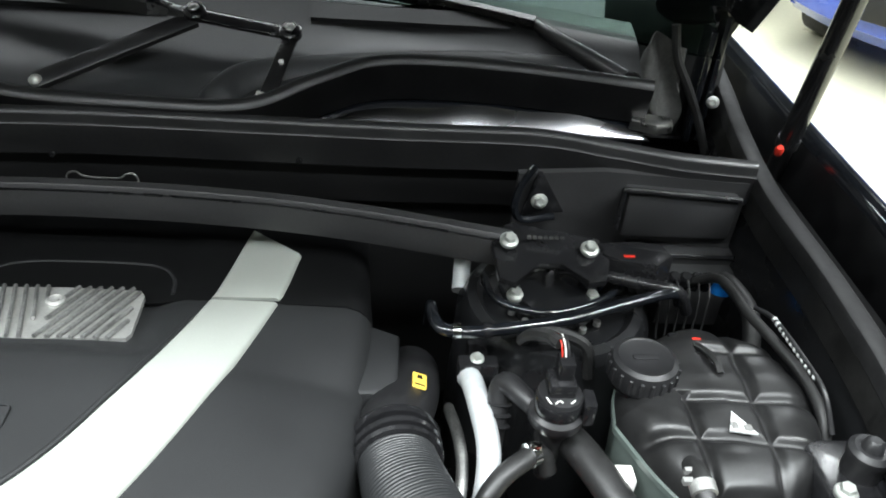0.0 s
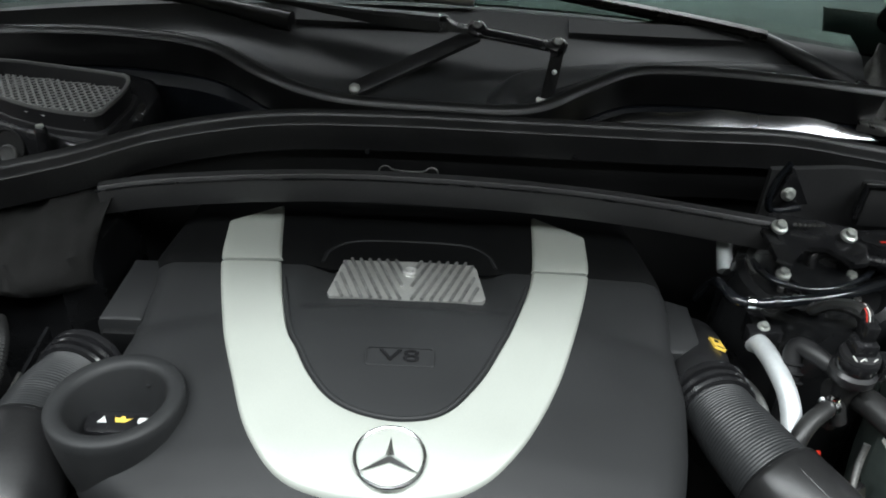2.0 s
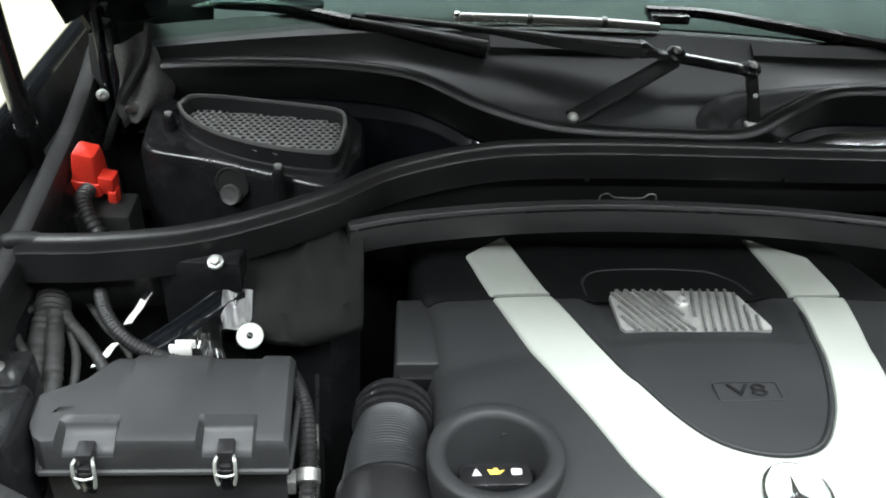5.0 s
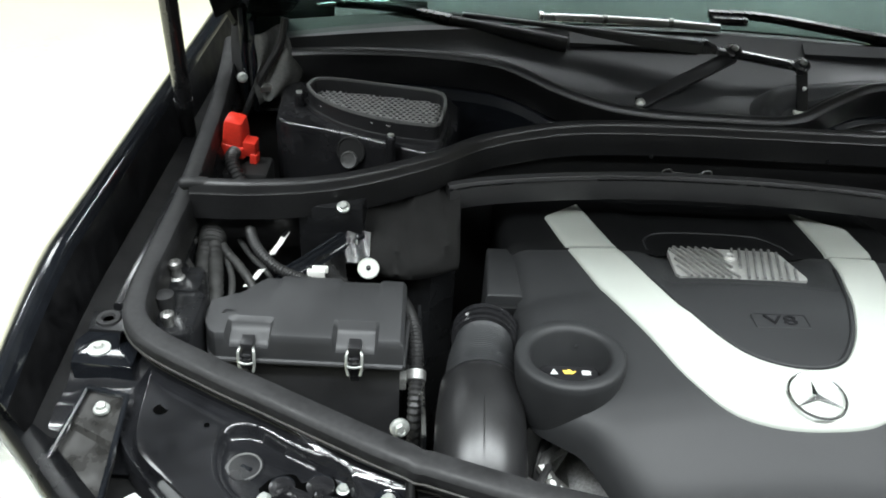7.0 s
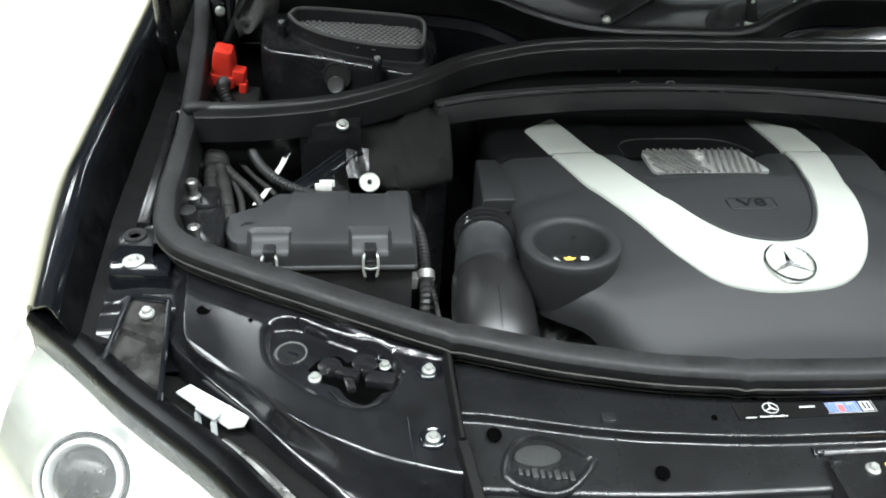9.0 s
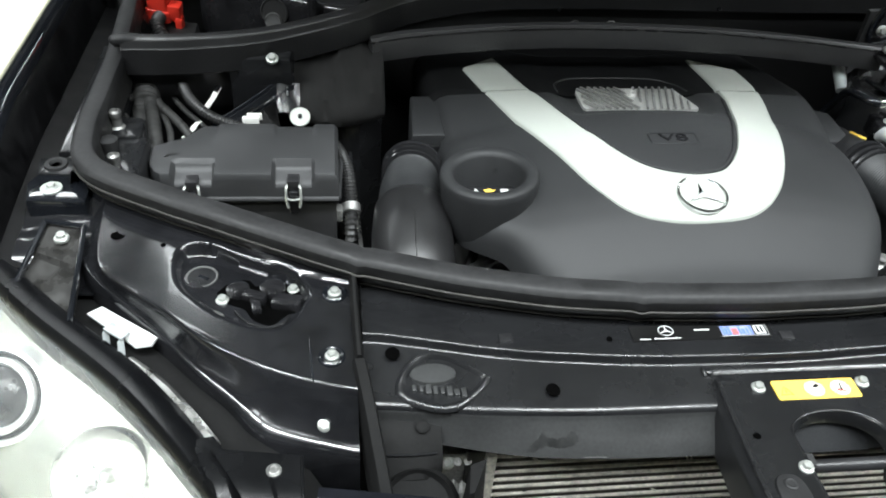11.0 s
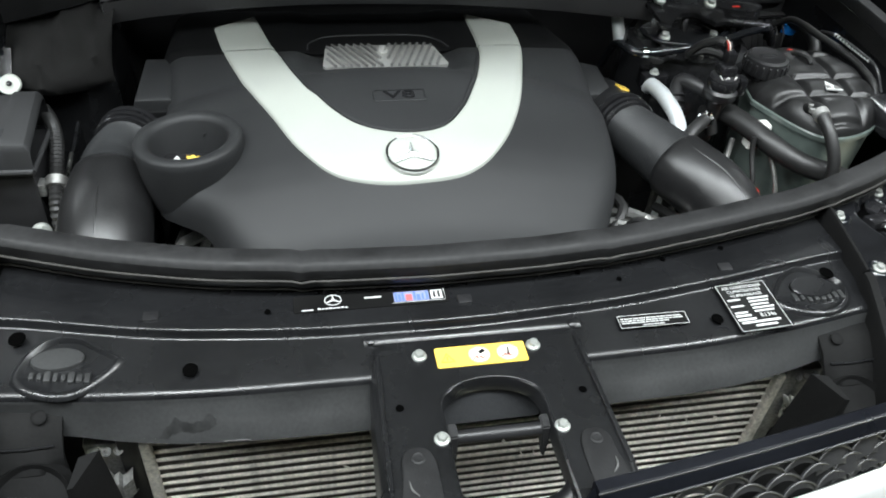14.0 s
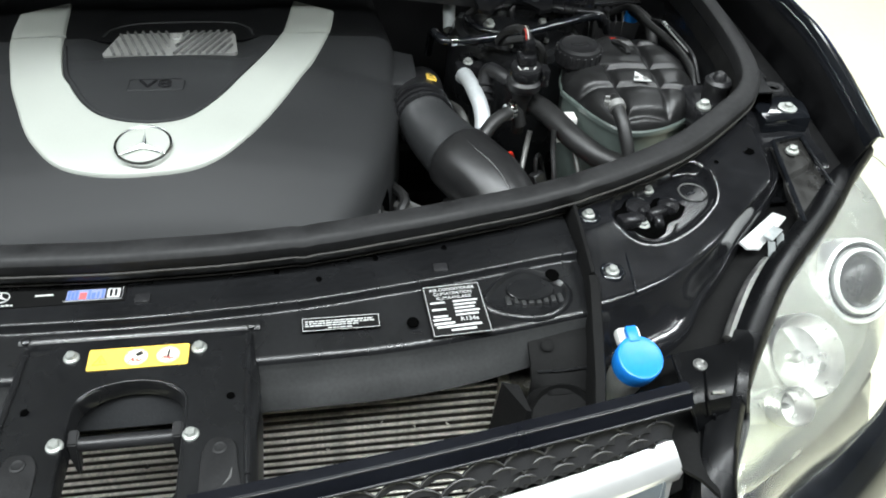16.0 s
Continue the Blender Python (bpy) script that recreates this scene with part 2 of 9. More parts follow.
def sweep(bm, path, prof, tilt=None):
    """A closed profile (across, up) swept along a level path."""
    rings = []
    for i, q in enumerate(path):
        t = path[min(i + 1, len(path) - 1)] - path[max(i - 1, 0)]
        t.z = 0
        t.normalize()
        s = Vector((t.y, -t.x, 0))
        rings.append([q + u * s + Vector((0, 0, v)) for u, v in prof])
    skin(bm, rings)


def box(bm, x0, x1, y0, y1, z0, z1, bevel=0.0, seg=2, m=None):
    got = bmesh.ops.create_cube(bm, size=1.0)["verts"]
    bmesh.ops.scale(bm, vec=(x1 - x0, y1 - y0, z1 - z0), verts=got)
    bmesh.ops.translate(bm, vec=((x0 + x1) / 2, (y0 + y1) / 2, (z0 + z1) / 2), verts=got)
    if m is not None:
        bmesh.ops.transform(bm, matrix=m, verts=got)
    if bevel:
        edges = list({e for v in got for e in v.link_edges})
        bmesh.ops.bevel(bm, geom=edges, offset=bevel, segments=seg, affect="EDGES", profile=0.5)


def lathe(bm, prof, m, seg=24, caps=True):
    """A profile (radius, height) turned round the z axis of the pose m."""
    rings = [[m @ Vector((r * math.cos(2 * math.pi * k / seg), r * math.sin(2 * math.pi * k / seg), h)) for k in range(seg)] for r, h in prof]
    skin(bm, rings, True, caps)


def prism(bm, outline, z0, z1, bevel=0.0, inset=0.0, m=None):
    """A plate of that outline from z0 up to z1, its top edge rounded."""
    o = [Vector((x, y, 0)) for x, y in outline]
    c = sum(o, Vector()) / len(o)
    m = m or Matrix()

    def ring(z, d):
        n = len(o)
        out = []
        for i in range(n):
            e1, e2 = (o[i] - o[i - 1]).normalized(), (o[(i + 1) % n] - o[i]).normalized()
            nn = Vector((e1.y + e2.y, -e1.x - e2.x, 0))
            nn = nn.normalized() if nn.length > 1e-6 else Vector((e1.y, -e1.x, 0))
            if nn.dot(o[i] - c) < 0:
                nn = -nn
            q = o[i] - nn * d
            out.append(m @ Vector((q.x, q.y, z)))
        return out
    rings = [ring(z0, 0)]
    if bevel:
        rings += [ring(z1 - bevel, 0), ring(z1 - bevel * 0.3, bevel * 0.3), ring(z1, bevel)]
    else:
        rings += [ring(z1, inset)]
    skin(bm, rings)


def disc_pts(x, y, rx, ry=None, n=20):
    ry = ry or rx
    return [(x + rx * math.cos(2 * math.pi * k / n), y + ry * math.sin(2 * math.pi * k / n)) for k in range(n)]


def rounded(x0, x1, y0, y1, r, n=4):
    out = []
    for cx, cy, a in ((x1 - r, y1 - r, 0), (x0 + r, y1 - r, 90), (x0 + r, y0 + r, 180), (x1 - r, y0 + r, 270)):
        out += [(cx + r * math.cos(radians(a + 90 * k / n)), cy + r * math.sin(radians(a + 90 * k / n))) for k in range(n + 1)]
    return out


def lettering(name, body, size, m, mat, parent, depth=0.0006, label=""):
    cu = bpy.data.curves.new(name, "FONT")
    cu.body, cu.size, cu.extrude, cu.align_x, cu.align_y = body, size, depth, "CENTER", "CENTER"
    tmp = new(name, cu)
    dg = bpy.context.evaluated_depsgraph_get()
    dg.update()
    me = bpy.data.meshes.new_from_object(tmp.evaluated_get(dg))
    bpy.data.objects.remove(tmp)
    me.name = name
    me.materials.clear()
    me.materials.append(mat)
    return place(name, me, m, parent, label)


def on(normal, at):
    """A pose at a place whose z axis is the normal."""
    return Matrix.Translation(at) @ Vector(normal).to_track_quat("Z", "Y").to_matrix().to_4x4()


def shared(name, bm, mat, sharp=35):
    bmesh.ops.recalc_face_normals(bm, faces=bm.faces)
    me = bpy.data.meshes.new(name)
    bm.to_mesh(me)
    bm.free()
    me.materials.append(mat)
    me.polygons.foreach_set("use_smooth", [True] * len(me.polygons))
    me.set_sharp_from_angle(angle=radians(sharp))
    return me


def bolt_mesh():
    bm = bmesh.new()
    lathe(bm, [(0.0105, -0.004), (0.0110, 0.0), (0.0100, 0.0016), (0.0075, 0.0026), (0.0072, 0.0026)], Matrix(), 20)
    lathe(bm, [(0.0072, 0.0020), (0.0072, 0.0072), (0.0064, 0.0082), (0.0042, 0.0082), (0.0036, 0.0074)], Matrix(), 6)
    return shared("bolt", bm, ZINC, 30)


BOLT = bolt_mesh()


def bolt(parent, at, normal=(0, 0, 1), s=1.0, mat=None):
    ob = place("bolt", BOLT, on(normal, at) @ Matrix.Diagonal((s, s, s, 1)) @ pose(0, 0, 0, 0, 0, (at[0] * 7919) % 60), parent)
    return ob


def step(a, b, v):
    k = min(1.0, max(0.0, (v - a) / (b - a)))
    return k * k * (3 - 2 * k)


def lerp_tab(tab, v):
    return float(np.interp(v, [a for a, b in tab], [b for a, b in tab]))


def smooth_tab(tab, v, w=0.03):
    return sum(lerp_tab(tab, v + d * w) * k for d, k in ((-1, 0.25), (-0.5, 0.25), (0.5, 0.25), (1, 0.25)))



# ---------------------------------------------------------------- hall
def hall():
    bm = bmesh.new()
    box(bm, -14, 14, -12, 16, -0.2, 0)
    tagged(part("floor", bm, FLOOR), "glossy white exhibition hall floor", "floor", kind="structure")
    for nm, b in (("wall_north", (-14, 14, 16, 16.2, 0, 5)), ("wall_south", (-14, 14, -12.2, -12, 0, 5)), ("wall_west", (-14.2, -14, -12, 16, 0, 5)), ("wall_east", (14, 14.2, -12, 16, 0, 5))):
        bm = bmesh.new()
        box(bm, *b)
        tagged(part(nm, bm, HALL_SIDE if nm in ("wall_west", "wall_east") else HALL), "plain pale booth wall" if nm in ("wall_west", "wall_east") else "plain dark exhibition hall wall", "wall", kind="structure")
    bm = bmesh.new()
    box(bm, -14, 14, -12, 16, 5, 5.2)
    tagged(part("ceiling", bm, HALL_TOP), "dark grey hall ceiling", "ceiling", kind="structure")


hall()

# ---------------------------------------------------------------- car body
FRONT_SEAL = [(-0.800, 1.12, 1.071), (-0.783, 1.00, 1.067), (-0.768, 0.87, 1.064), (-0.757, 0.72, 1.060), (-0.750, 0.585, 1.055), (-0.748, 0.48, 1.055), (-0.747, 0.385, 1.053), (-0.729, 0.318, 1.05), (-0.660, 0.266, 1.048), (-0.548, 0.207, 1.046),
              (-0.430, 0.149, 1.044), (-0.284, 0.104, 1.043), (-0.151, 0.083, 1.043), (-0.006, 0.077, 1.043), (0.152, 0.085, 1.043), (0.300, 0.110, 1.043), (0.430, 0.141, 1.043),
              (0.571, 0.200, 1.045), (0.672, 0.275, 1.047), (0.720, 0.333, 1.05), (0.742, 0.42, 1.052), (0.749, 0.56, 1.055), (0.747, 0.70, 1.057), (0.752, 0.79, 1.06), (0.766, 0.90, 1.064), (0.783, 1.00, 1.067), (0.800, 1.12, 1.071)]
REAR_SEAL = [(-0.738, 0.580, 1.077), (-0.65, 0.582, 1.078), (-0.549, 0.604, 1.079), (-0.433, 0.669, 1.08), (-0.345, 0.742, 1.08), (-0.215, 0.794, 1.082), (-0.06, 0.807, 1.083),
             (0.13, 0.806, 1.083), (0.31, 0.806, 1.082), (0.48, 0.811, 1.08), (0.575, 0.792, 1.077), (0.65, 0.774, 1.075), (0.738, 0.766, 1.073)]
LIP = [(-0.68, 0.955, 1.105), (-0.56, 0.950, 1.115), (-0.43, 0.945, 1.118), (-0.31, 0.920, 1.115), (-0.215, 0.862, 1.098), (-0.12, 0.830, 1.086), (0.03, 0.822, 1.084), (0.135, 0.824, 1.086),
       (0.205, 0.856, 1.104), (0.28, 0.892, 1.118), (0.38, 0.900, 1.12), (0.50, 0.890, 1.118), (0.63, 0.875, 1.112)]

BODY = thing("car_body", (0, 0.4, 0), "black painted front body of a large car, bonnet raised", "car body")


def crossmember():
    """Radiator support with its ridge, front crease and drop."""
    xs = np.linspace(-0.43, 0.43, 61)
    ys = [(-0.43, 0.165), (-0.29, 0.127), (-0.15, 0.107), (0, 0.100), (0.16, 0.108), (0.3, 0.128), (0.43, 0.165)]
    yr = [(-0.43, 0.088), (-0.284, 0.054), (-0.153, 0.040), (0, 0.037), (0.151, 0.045), (0.274, 0.062), (0.43, 0.09)]
    yc = [(-0.43, 0.008), (-0.335, -0.005), (-0.229, -0.013), (0, -0.016), (0.231, -0.011), (0.363, 0.005), (0.43, 0.018)]
    yl = [(-0.43, -0.002), (-0.365, -0.012), (-0.294, -0.033), (-0.209, -0.041), (0, -0.045), (0.229, -0.041), (0.31, -0.031), (0.369, -0.014), (0.43, 0.0)]
    rows, drop = [], []
    for x in xs:
        s, r, c, d = (smooth_tab(t, x) for t in (ys, yr, yc, yl))
        rows.append([(x, s + 0.05, 0.97), (x, s + 0.012, 0.998), (x, s, 1.0), (x, r + 0.012, 1.0), (x, r + 0.004, 1.0004), (x, r + 0.0015, 1.0004), (x, r - 0.0002, 0.9994), (x, r - 0.0010, 0.9976), (x, r - 0.0026, 0.9932), (x, r - 0.0040, 0.9918),
                     (x, r - 0.0062, 0.9914), (x, r - 0.012, 0.9912), (x, (r + c) / 2, 0.9895), (x, c + 0.006, 0.9876), (x, c + 0.0022, 0.9868), (x, c - 0.0002, 0.9848), (x, c - 0.0016, 0.9815), (x, c - 0.0020, 0.9800)])
        e = min(1.0, (c - d) / 0.02)
        drop.append([(x, c - 0.0014, 0.9822), (x, c - 0.0024, 0.9798), (x, c - 0.004 * e, 0.9765), (x, d * 0.5 + c * 0.5 - 0.001, 0.965), (x, d + 0.002, 0.9535), (x, d + 0.0004, 0.9505), (x, d + 0.002, 0.948), (x, d + 0.008, 0.947)])
    bm = bmesh.new()
    sheet(bm, rows, 0.003, (0, 0.6, -0.8))
    top = part("radiator_support", bm, PANEL, BODY, "black painted crossmember with a pressed ridge")
    bm = bmesh.new()
    sheet(bm, drop, 0.003, (0, 0.6, -0.8))
    part("front_drop", bm, DROP, top, "dusty matt black front drop")
    # dried water mark on the drop
    over = [(-0.294, -0.0357), (-0.287, -0.034), (-0.280, -0.029), (-0.274, -0.025), (-0.267, -0.021), (-0.260, -0.0244), (-0.252, -0.0255), (-0.245, -0.025), (-0.240, -0.022), (-0.236, -0.0215), (-0.233, -0.026)]
    under = [(-0.294, -0.0360), (-0.285, -0.0362), (-0.276, -0.0325), (-0.270, -0.030), (-0.262, -0.0290), (-0.252, -0.0315), (-0.243, -0.031), (-0.236, -0.0300), (-0.233, -0.028)]
    mark = []
    for x in np.linspace(-0.294, -0.233, 26):
        c, d = smooth_tab(yc, x), smooth_tab(yl, x)
        p, q = (x, d + 0.002, 0.9535), (x, c - 0.004, 0.9765)
        y0, y1 = lerp_tab(under, x) + 0.0006 * math.sin(x * 900), lerp_tab(over, x) + 0.0007 * math.sin(x * 700)
        row = []
        for k in range(6):
            y = max(d + 0.0025, y0 + (y1 - y0) * k / 5)
            row.append((x, y, p[2] + (q[2] - p[2]) * (y - p[1]) / (q[1] - p[1]) + 0.0008))
        mark.append(row)
    bm = bmesh.new()
    sheet(bm, mark, 0.0003, (0, 0.6, -0.8))
    part("water_mark", bm, STAIN, top, "dark dried water mark")
    bm = bmesh.new()
    tube(bm, [(-0.228, smooth_tab(yl, -0.228) + 0.0008, 0.9515), (-0.216, smooth_tab(yl, -0.216) + 0.0008, 0.9525), (-0.207, smooth_tab(yl, -0.207) + 0.0006, 0.952), (-0.205, smooth_tab(yl, -0.205) + 0.0004, 0.950)], 0.0005, 5, 2)
    part("chipped_edge", bm, EDGE_GREY, top)
    bm = bmesh.new()
    tube(bm, [(0.176, -0.0255, 0.9665), (0.180, -0.0265, 0.9655), (0.184, -0.028, 0.9638)], [0.0002, 0.0005, 0.0002], 5, 2)
    part("scratch", bm, EDGE_GREY, top)
    return top


CROSS = crossmember()


WELL = [(0.482, 0.142), (0.492, 0.166), (0.520, 0.186), (0.560, 0.206), (0.585, 0.221), (0.606, 0.226), (0.622, 0.218), (0.624, 0.190), (0.616, 0.164), (0.596, 0.141), (0.568, 0.118), (0.530, 0.099), (0.500, 0.104)]
WELL_AT = Vector((0.548, 0.160))
WELL_RIM = sorted((math.atan2(y - WELL_AT.y, x - WELL_AT.x), math.hypot(x - WELL_AT.x, y - WELL_AT.y)) for x, y in [(q.x, q.y) for q in smooth_path([(*p, 0) for p in WELL + [WELL[0]]], 4)])
WELL_RIM = [(WELL_RIM[-1][0] - 2 * math.pi, WELL_RIM[-1][1])] + WELL_RIM + [(WELL_RIM[0][0] + 2 * math.pi, WELL_RIM[0][1])]
LEDGE = [(0.43, 0.154), (0.455, 0.157), (0.492, 0.172), (0.520, 0.190), (0.574, 0.231), (0.60, 0.25)]


def apron_z(x, y):
    """Height of the inner wing's pressed top at x (off the middle) and y."""
    yb = lerp_tab([(0.436, 0.170), (0.548, 0.205), (0.66, 0.262), (0.735, 0.31)], x)
    yc = lerp_tab([(0.436, 0.022), (0.531, 0.058), (0.627, 0.132), (0.71, 0.215)], x)
    z = 1.0055 - 0.012 * min(1.0, max(0.0, (yb - y) / (yb - yc)))
    z += 0.0045 * step(-0.002, 0.0022, y - lerp_tab(LEDGE, x)) * (1 - step(0.555, 0.60, x))
    dx, dy = x - WELL_AT.x, y - WELL_AT.y
    rho = math.hypot(dx, dy) - lerp_tab(WELL_RIM, math.atan2(dy, dx))
    k = 1 - step(-0.0075, 0.0005, rho)
    return z + (0.9915 - 0.02 * (y - 0.16) - z) * k


def even(tab, n):
    """n points at even steps along a smooth path."""
    way = smooth_path(tab, 16)
    run = [0.0]
    for a, b in zip(way, way[1:]):
        run.append(run[-1] + (b - a).length)
    at = np.linspace(0, run[-1], n)
    return [Vector([float(np.interp(v, run, [q[k] for q in way])) for k in range(3)]) for v in at]


def apron(s):
    """Inner wing panel beside the headlamp, with its ledge, well, crease and turned-down edge; s: -1 or 1."""
    n = 110
    back = even([(0.436, 0.178, 0), (0.492, 0.194, 0), (0.548, 0.222, 0), (0.62, 0.262, 0), (0.68, 0.288, 0), (0.712, 0.31, 0), (0.726, 0.33, 0)], n)
    crease = even([(0.436, 0.022, 0), (0.454, 0.027, 0), (0.498, 0.043, 0), (0.549, 0.069, 0), (0.59, 0.097, 0), (0.631, 0.136, 0), (0.662, 0.163, 0), (0.690, 0.187, 0), (0.704, 0.207, 0), (0.710, 0.235, 0), (0.713, 0.28, 0), (0.716, 0.322, 0)], n)
    edge = even([(0.436, -0.022, 0.943), (0.502, -0.003, 0.945), (0.533, 0.010, 0.950), (0.562, 0.046, 0.955), (0.592, 0.076, 0.960), (0.633, 0.122, 0.966), (0.660, 0.148, 0.970), (0.698, 0.186, 0.976), (0.722, 0.215, 0.981), (0.733, 0.25, 0.985), (0.738, 0.33, 0.990)], n)
    rows = []
    for p, q, r in zip(back, crease, edge):
        row = []
        for k in np.linspace(0, 1, 44):
            w = p.lerp(q, float(k))
            row.append((s * w.x, w.y, apron_z(w.x, w.y)))
        zq = row[-1][2]
        for k, f in ((0.06, 0.045), (0.15, 0.17), (0.28, 0.38), (0.45, 0.62), (0.68, 0.84), (0.86, 0.94), (0.94, 0.945), (0.975, 0.93), (1.0, 0.95)):
            w = q.lerp(r, k)
            row.append((s * w.x, w.y, zq + (r.z - zq) * f))
        d = Vector((r.x - q.x, r.y - q.y, 0)).normalized()
        row += [(s * (r.x + d.x * 0.002), r.y + d.y * 0.002, r.z - 0.003), (s * (r.x + d.x * 0.005), r.y + d.y * 0.005, r.z - 0.022), (s * (r.x + d.x * 0.006), r.y + d.y * 0.006, r.z - 0.07)]
        rows.append(row)
    bm = bmesh.new()
    sheet(bm, rows, 0.002)
    ob = part("inner_wing", bm, WING, BODY, "glossy black inner wing panel", sharp=60)
    # waved panel from there to the wing gutter
    bm = bmesh.new()
    rows = []
    for x in np.linspace(0.708, 0.806, 22):
        rows.append([(s * x, y, 0.986 + 0.012 * step(0.27, 0.31, y) + 0.0035 * math.sin((y - 0.25) * 105) * step(0.24, 0.26, y) * (1 - step(0.33, 0.35, y)) - 0.006 * step(0.76, 0.80, x) - 0.03 * (1 - step(0.205, 0.25, y))) for y in np.linspace(0.20, 0.40, 44)])
    sheet(bm, rows, 0.002)
    part("wing_corner_panel", bm, WING, BODY, "glossy black pressed panel at the wing's corner", sharp=60)
    return ob





APRON = {s: apron(s) for s in (-1, 1)}


def fender(s):
    """Outer wing: hem, gutter, shoulder and flank."""
    prof = [(0.765, 0.93), (0.772, 0.985), (0.800, 0.985), (0.830, 0.990), (0.843, 1.052), (0.846, 1.0625), (0.849, 1.0675), (0.852, 1.0690), (0.856, 1.0685), (0.860, 1.0665), (0.865, 1.0632), (0.870, 1.0592), (0.875, 1.0545), (0.880, 1.0488), (0.884, 1.0434), (0.887, 1.0385), (0.890, 1.0325), (0.894, 1.021), (0.908, 0.96), (0.925, 0.80), (0.935, 0.66), (0.93, 0.50), (0.92, 0.36)]
    rows = []
    for y in np.linspace(0.228, 1.35, 32):
        f = max(0.0, (0.45 - y)) / 0.3
        out = 0.006 * (y - 0.5)
        row = []
        for i, (x, z) in enumerate(prof):
            zz = z - (0.064 * f ** 1.5 if i > 3 else 0.02 * f ** 1.5)
            back = 1.5 * max(0.0, min(x, 0.91) - 0.862) * max(0.0, 1 - (y - 0.228) / 0.3)
            row.append((s * (x + out - 0.008 * f), y + back, zz))
        rows.append(row)
    # recessed inner part of the wing sheet, shade painted in
    bm = bmesh.new()
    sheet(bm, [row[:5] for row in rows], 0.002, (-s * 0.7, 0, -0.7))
    part("wing_gutter", bm, GUTTER, BODY, "gutter inside the wing, its shade painted as dull black")
    bm = bmesh.new()
    sheet(bm, [row[4:] for row in rows], 0.002, (-s * 0.7, 0, -0.7))
    return part("front_wing", bm, PAINT, BODY, "glossy black outer wing with an open gutter")


for s_ in (-1, 1):
    fender(s_)


def inner_side(s):
    """The bay's side wall under the side seal."""
    pts = [(0.745, 0.33, 0), (0.752, 0.42, 0), (0.757, 0.56, 0), (0.757, 0.79, 0), (0.775, 0.95, 0), (0.795, 1.10, 0)]
    rows = [[(s * (p.x + 0.02), p.y, 0.985), (s * (p.x + 0.008), p.y, 1.03), (s * (p.x - 0.012), p.y, 1.03), (s * (p.x - 0.016), p.y, 1.02), (s * (p.x - 0.03), p.y, 0.9), (s * (p.x - 0.03), p.y, 0.55)] for p in smooth_path(pts, 6)]
    bm = bmesh.new()
    sheet(bm, rows, 0.003, (s * 0.5, 0, -0.8))
    part("side_member", bm, PANEL, BODY, "black side wall of the engine bay")


inner_side(-1)
inner_side(1)


def walls():
    bm = bmesh.new()
    rows = [[(q.x, q.y - 0.004, q.z - 0.03), (q.x, q.y + 0.004, q.z - 0.09), (q.x, q.y + 0.05, q.z - 0.14), (q.x, q.y + 0.09, 0.55)] for q in smooth_path(REAR_SEAL, 5)]
    sheet(bm, rows, 0.004, (0, 1, 0))
    part("bulkhead", bm, PARTITION, BODY, "dark plastic partition at the back of the bay")
    # unseen near-black undertray and firewall, added to close off the bright floor
    bm = bmesh.new()
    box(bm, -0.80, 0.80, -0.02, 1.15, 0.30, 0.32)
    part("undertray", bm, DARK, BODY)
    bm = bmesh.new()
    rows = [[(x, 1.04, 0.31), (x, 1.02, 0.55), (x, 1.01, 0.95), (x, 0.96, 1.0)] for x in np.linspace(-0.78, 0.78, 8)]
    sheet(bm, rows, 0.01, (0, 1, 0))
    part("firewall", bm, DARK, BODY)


walls()


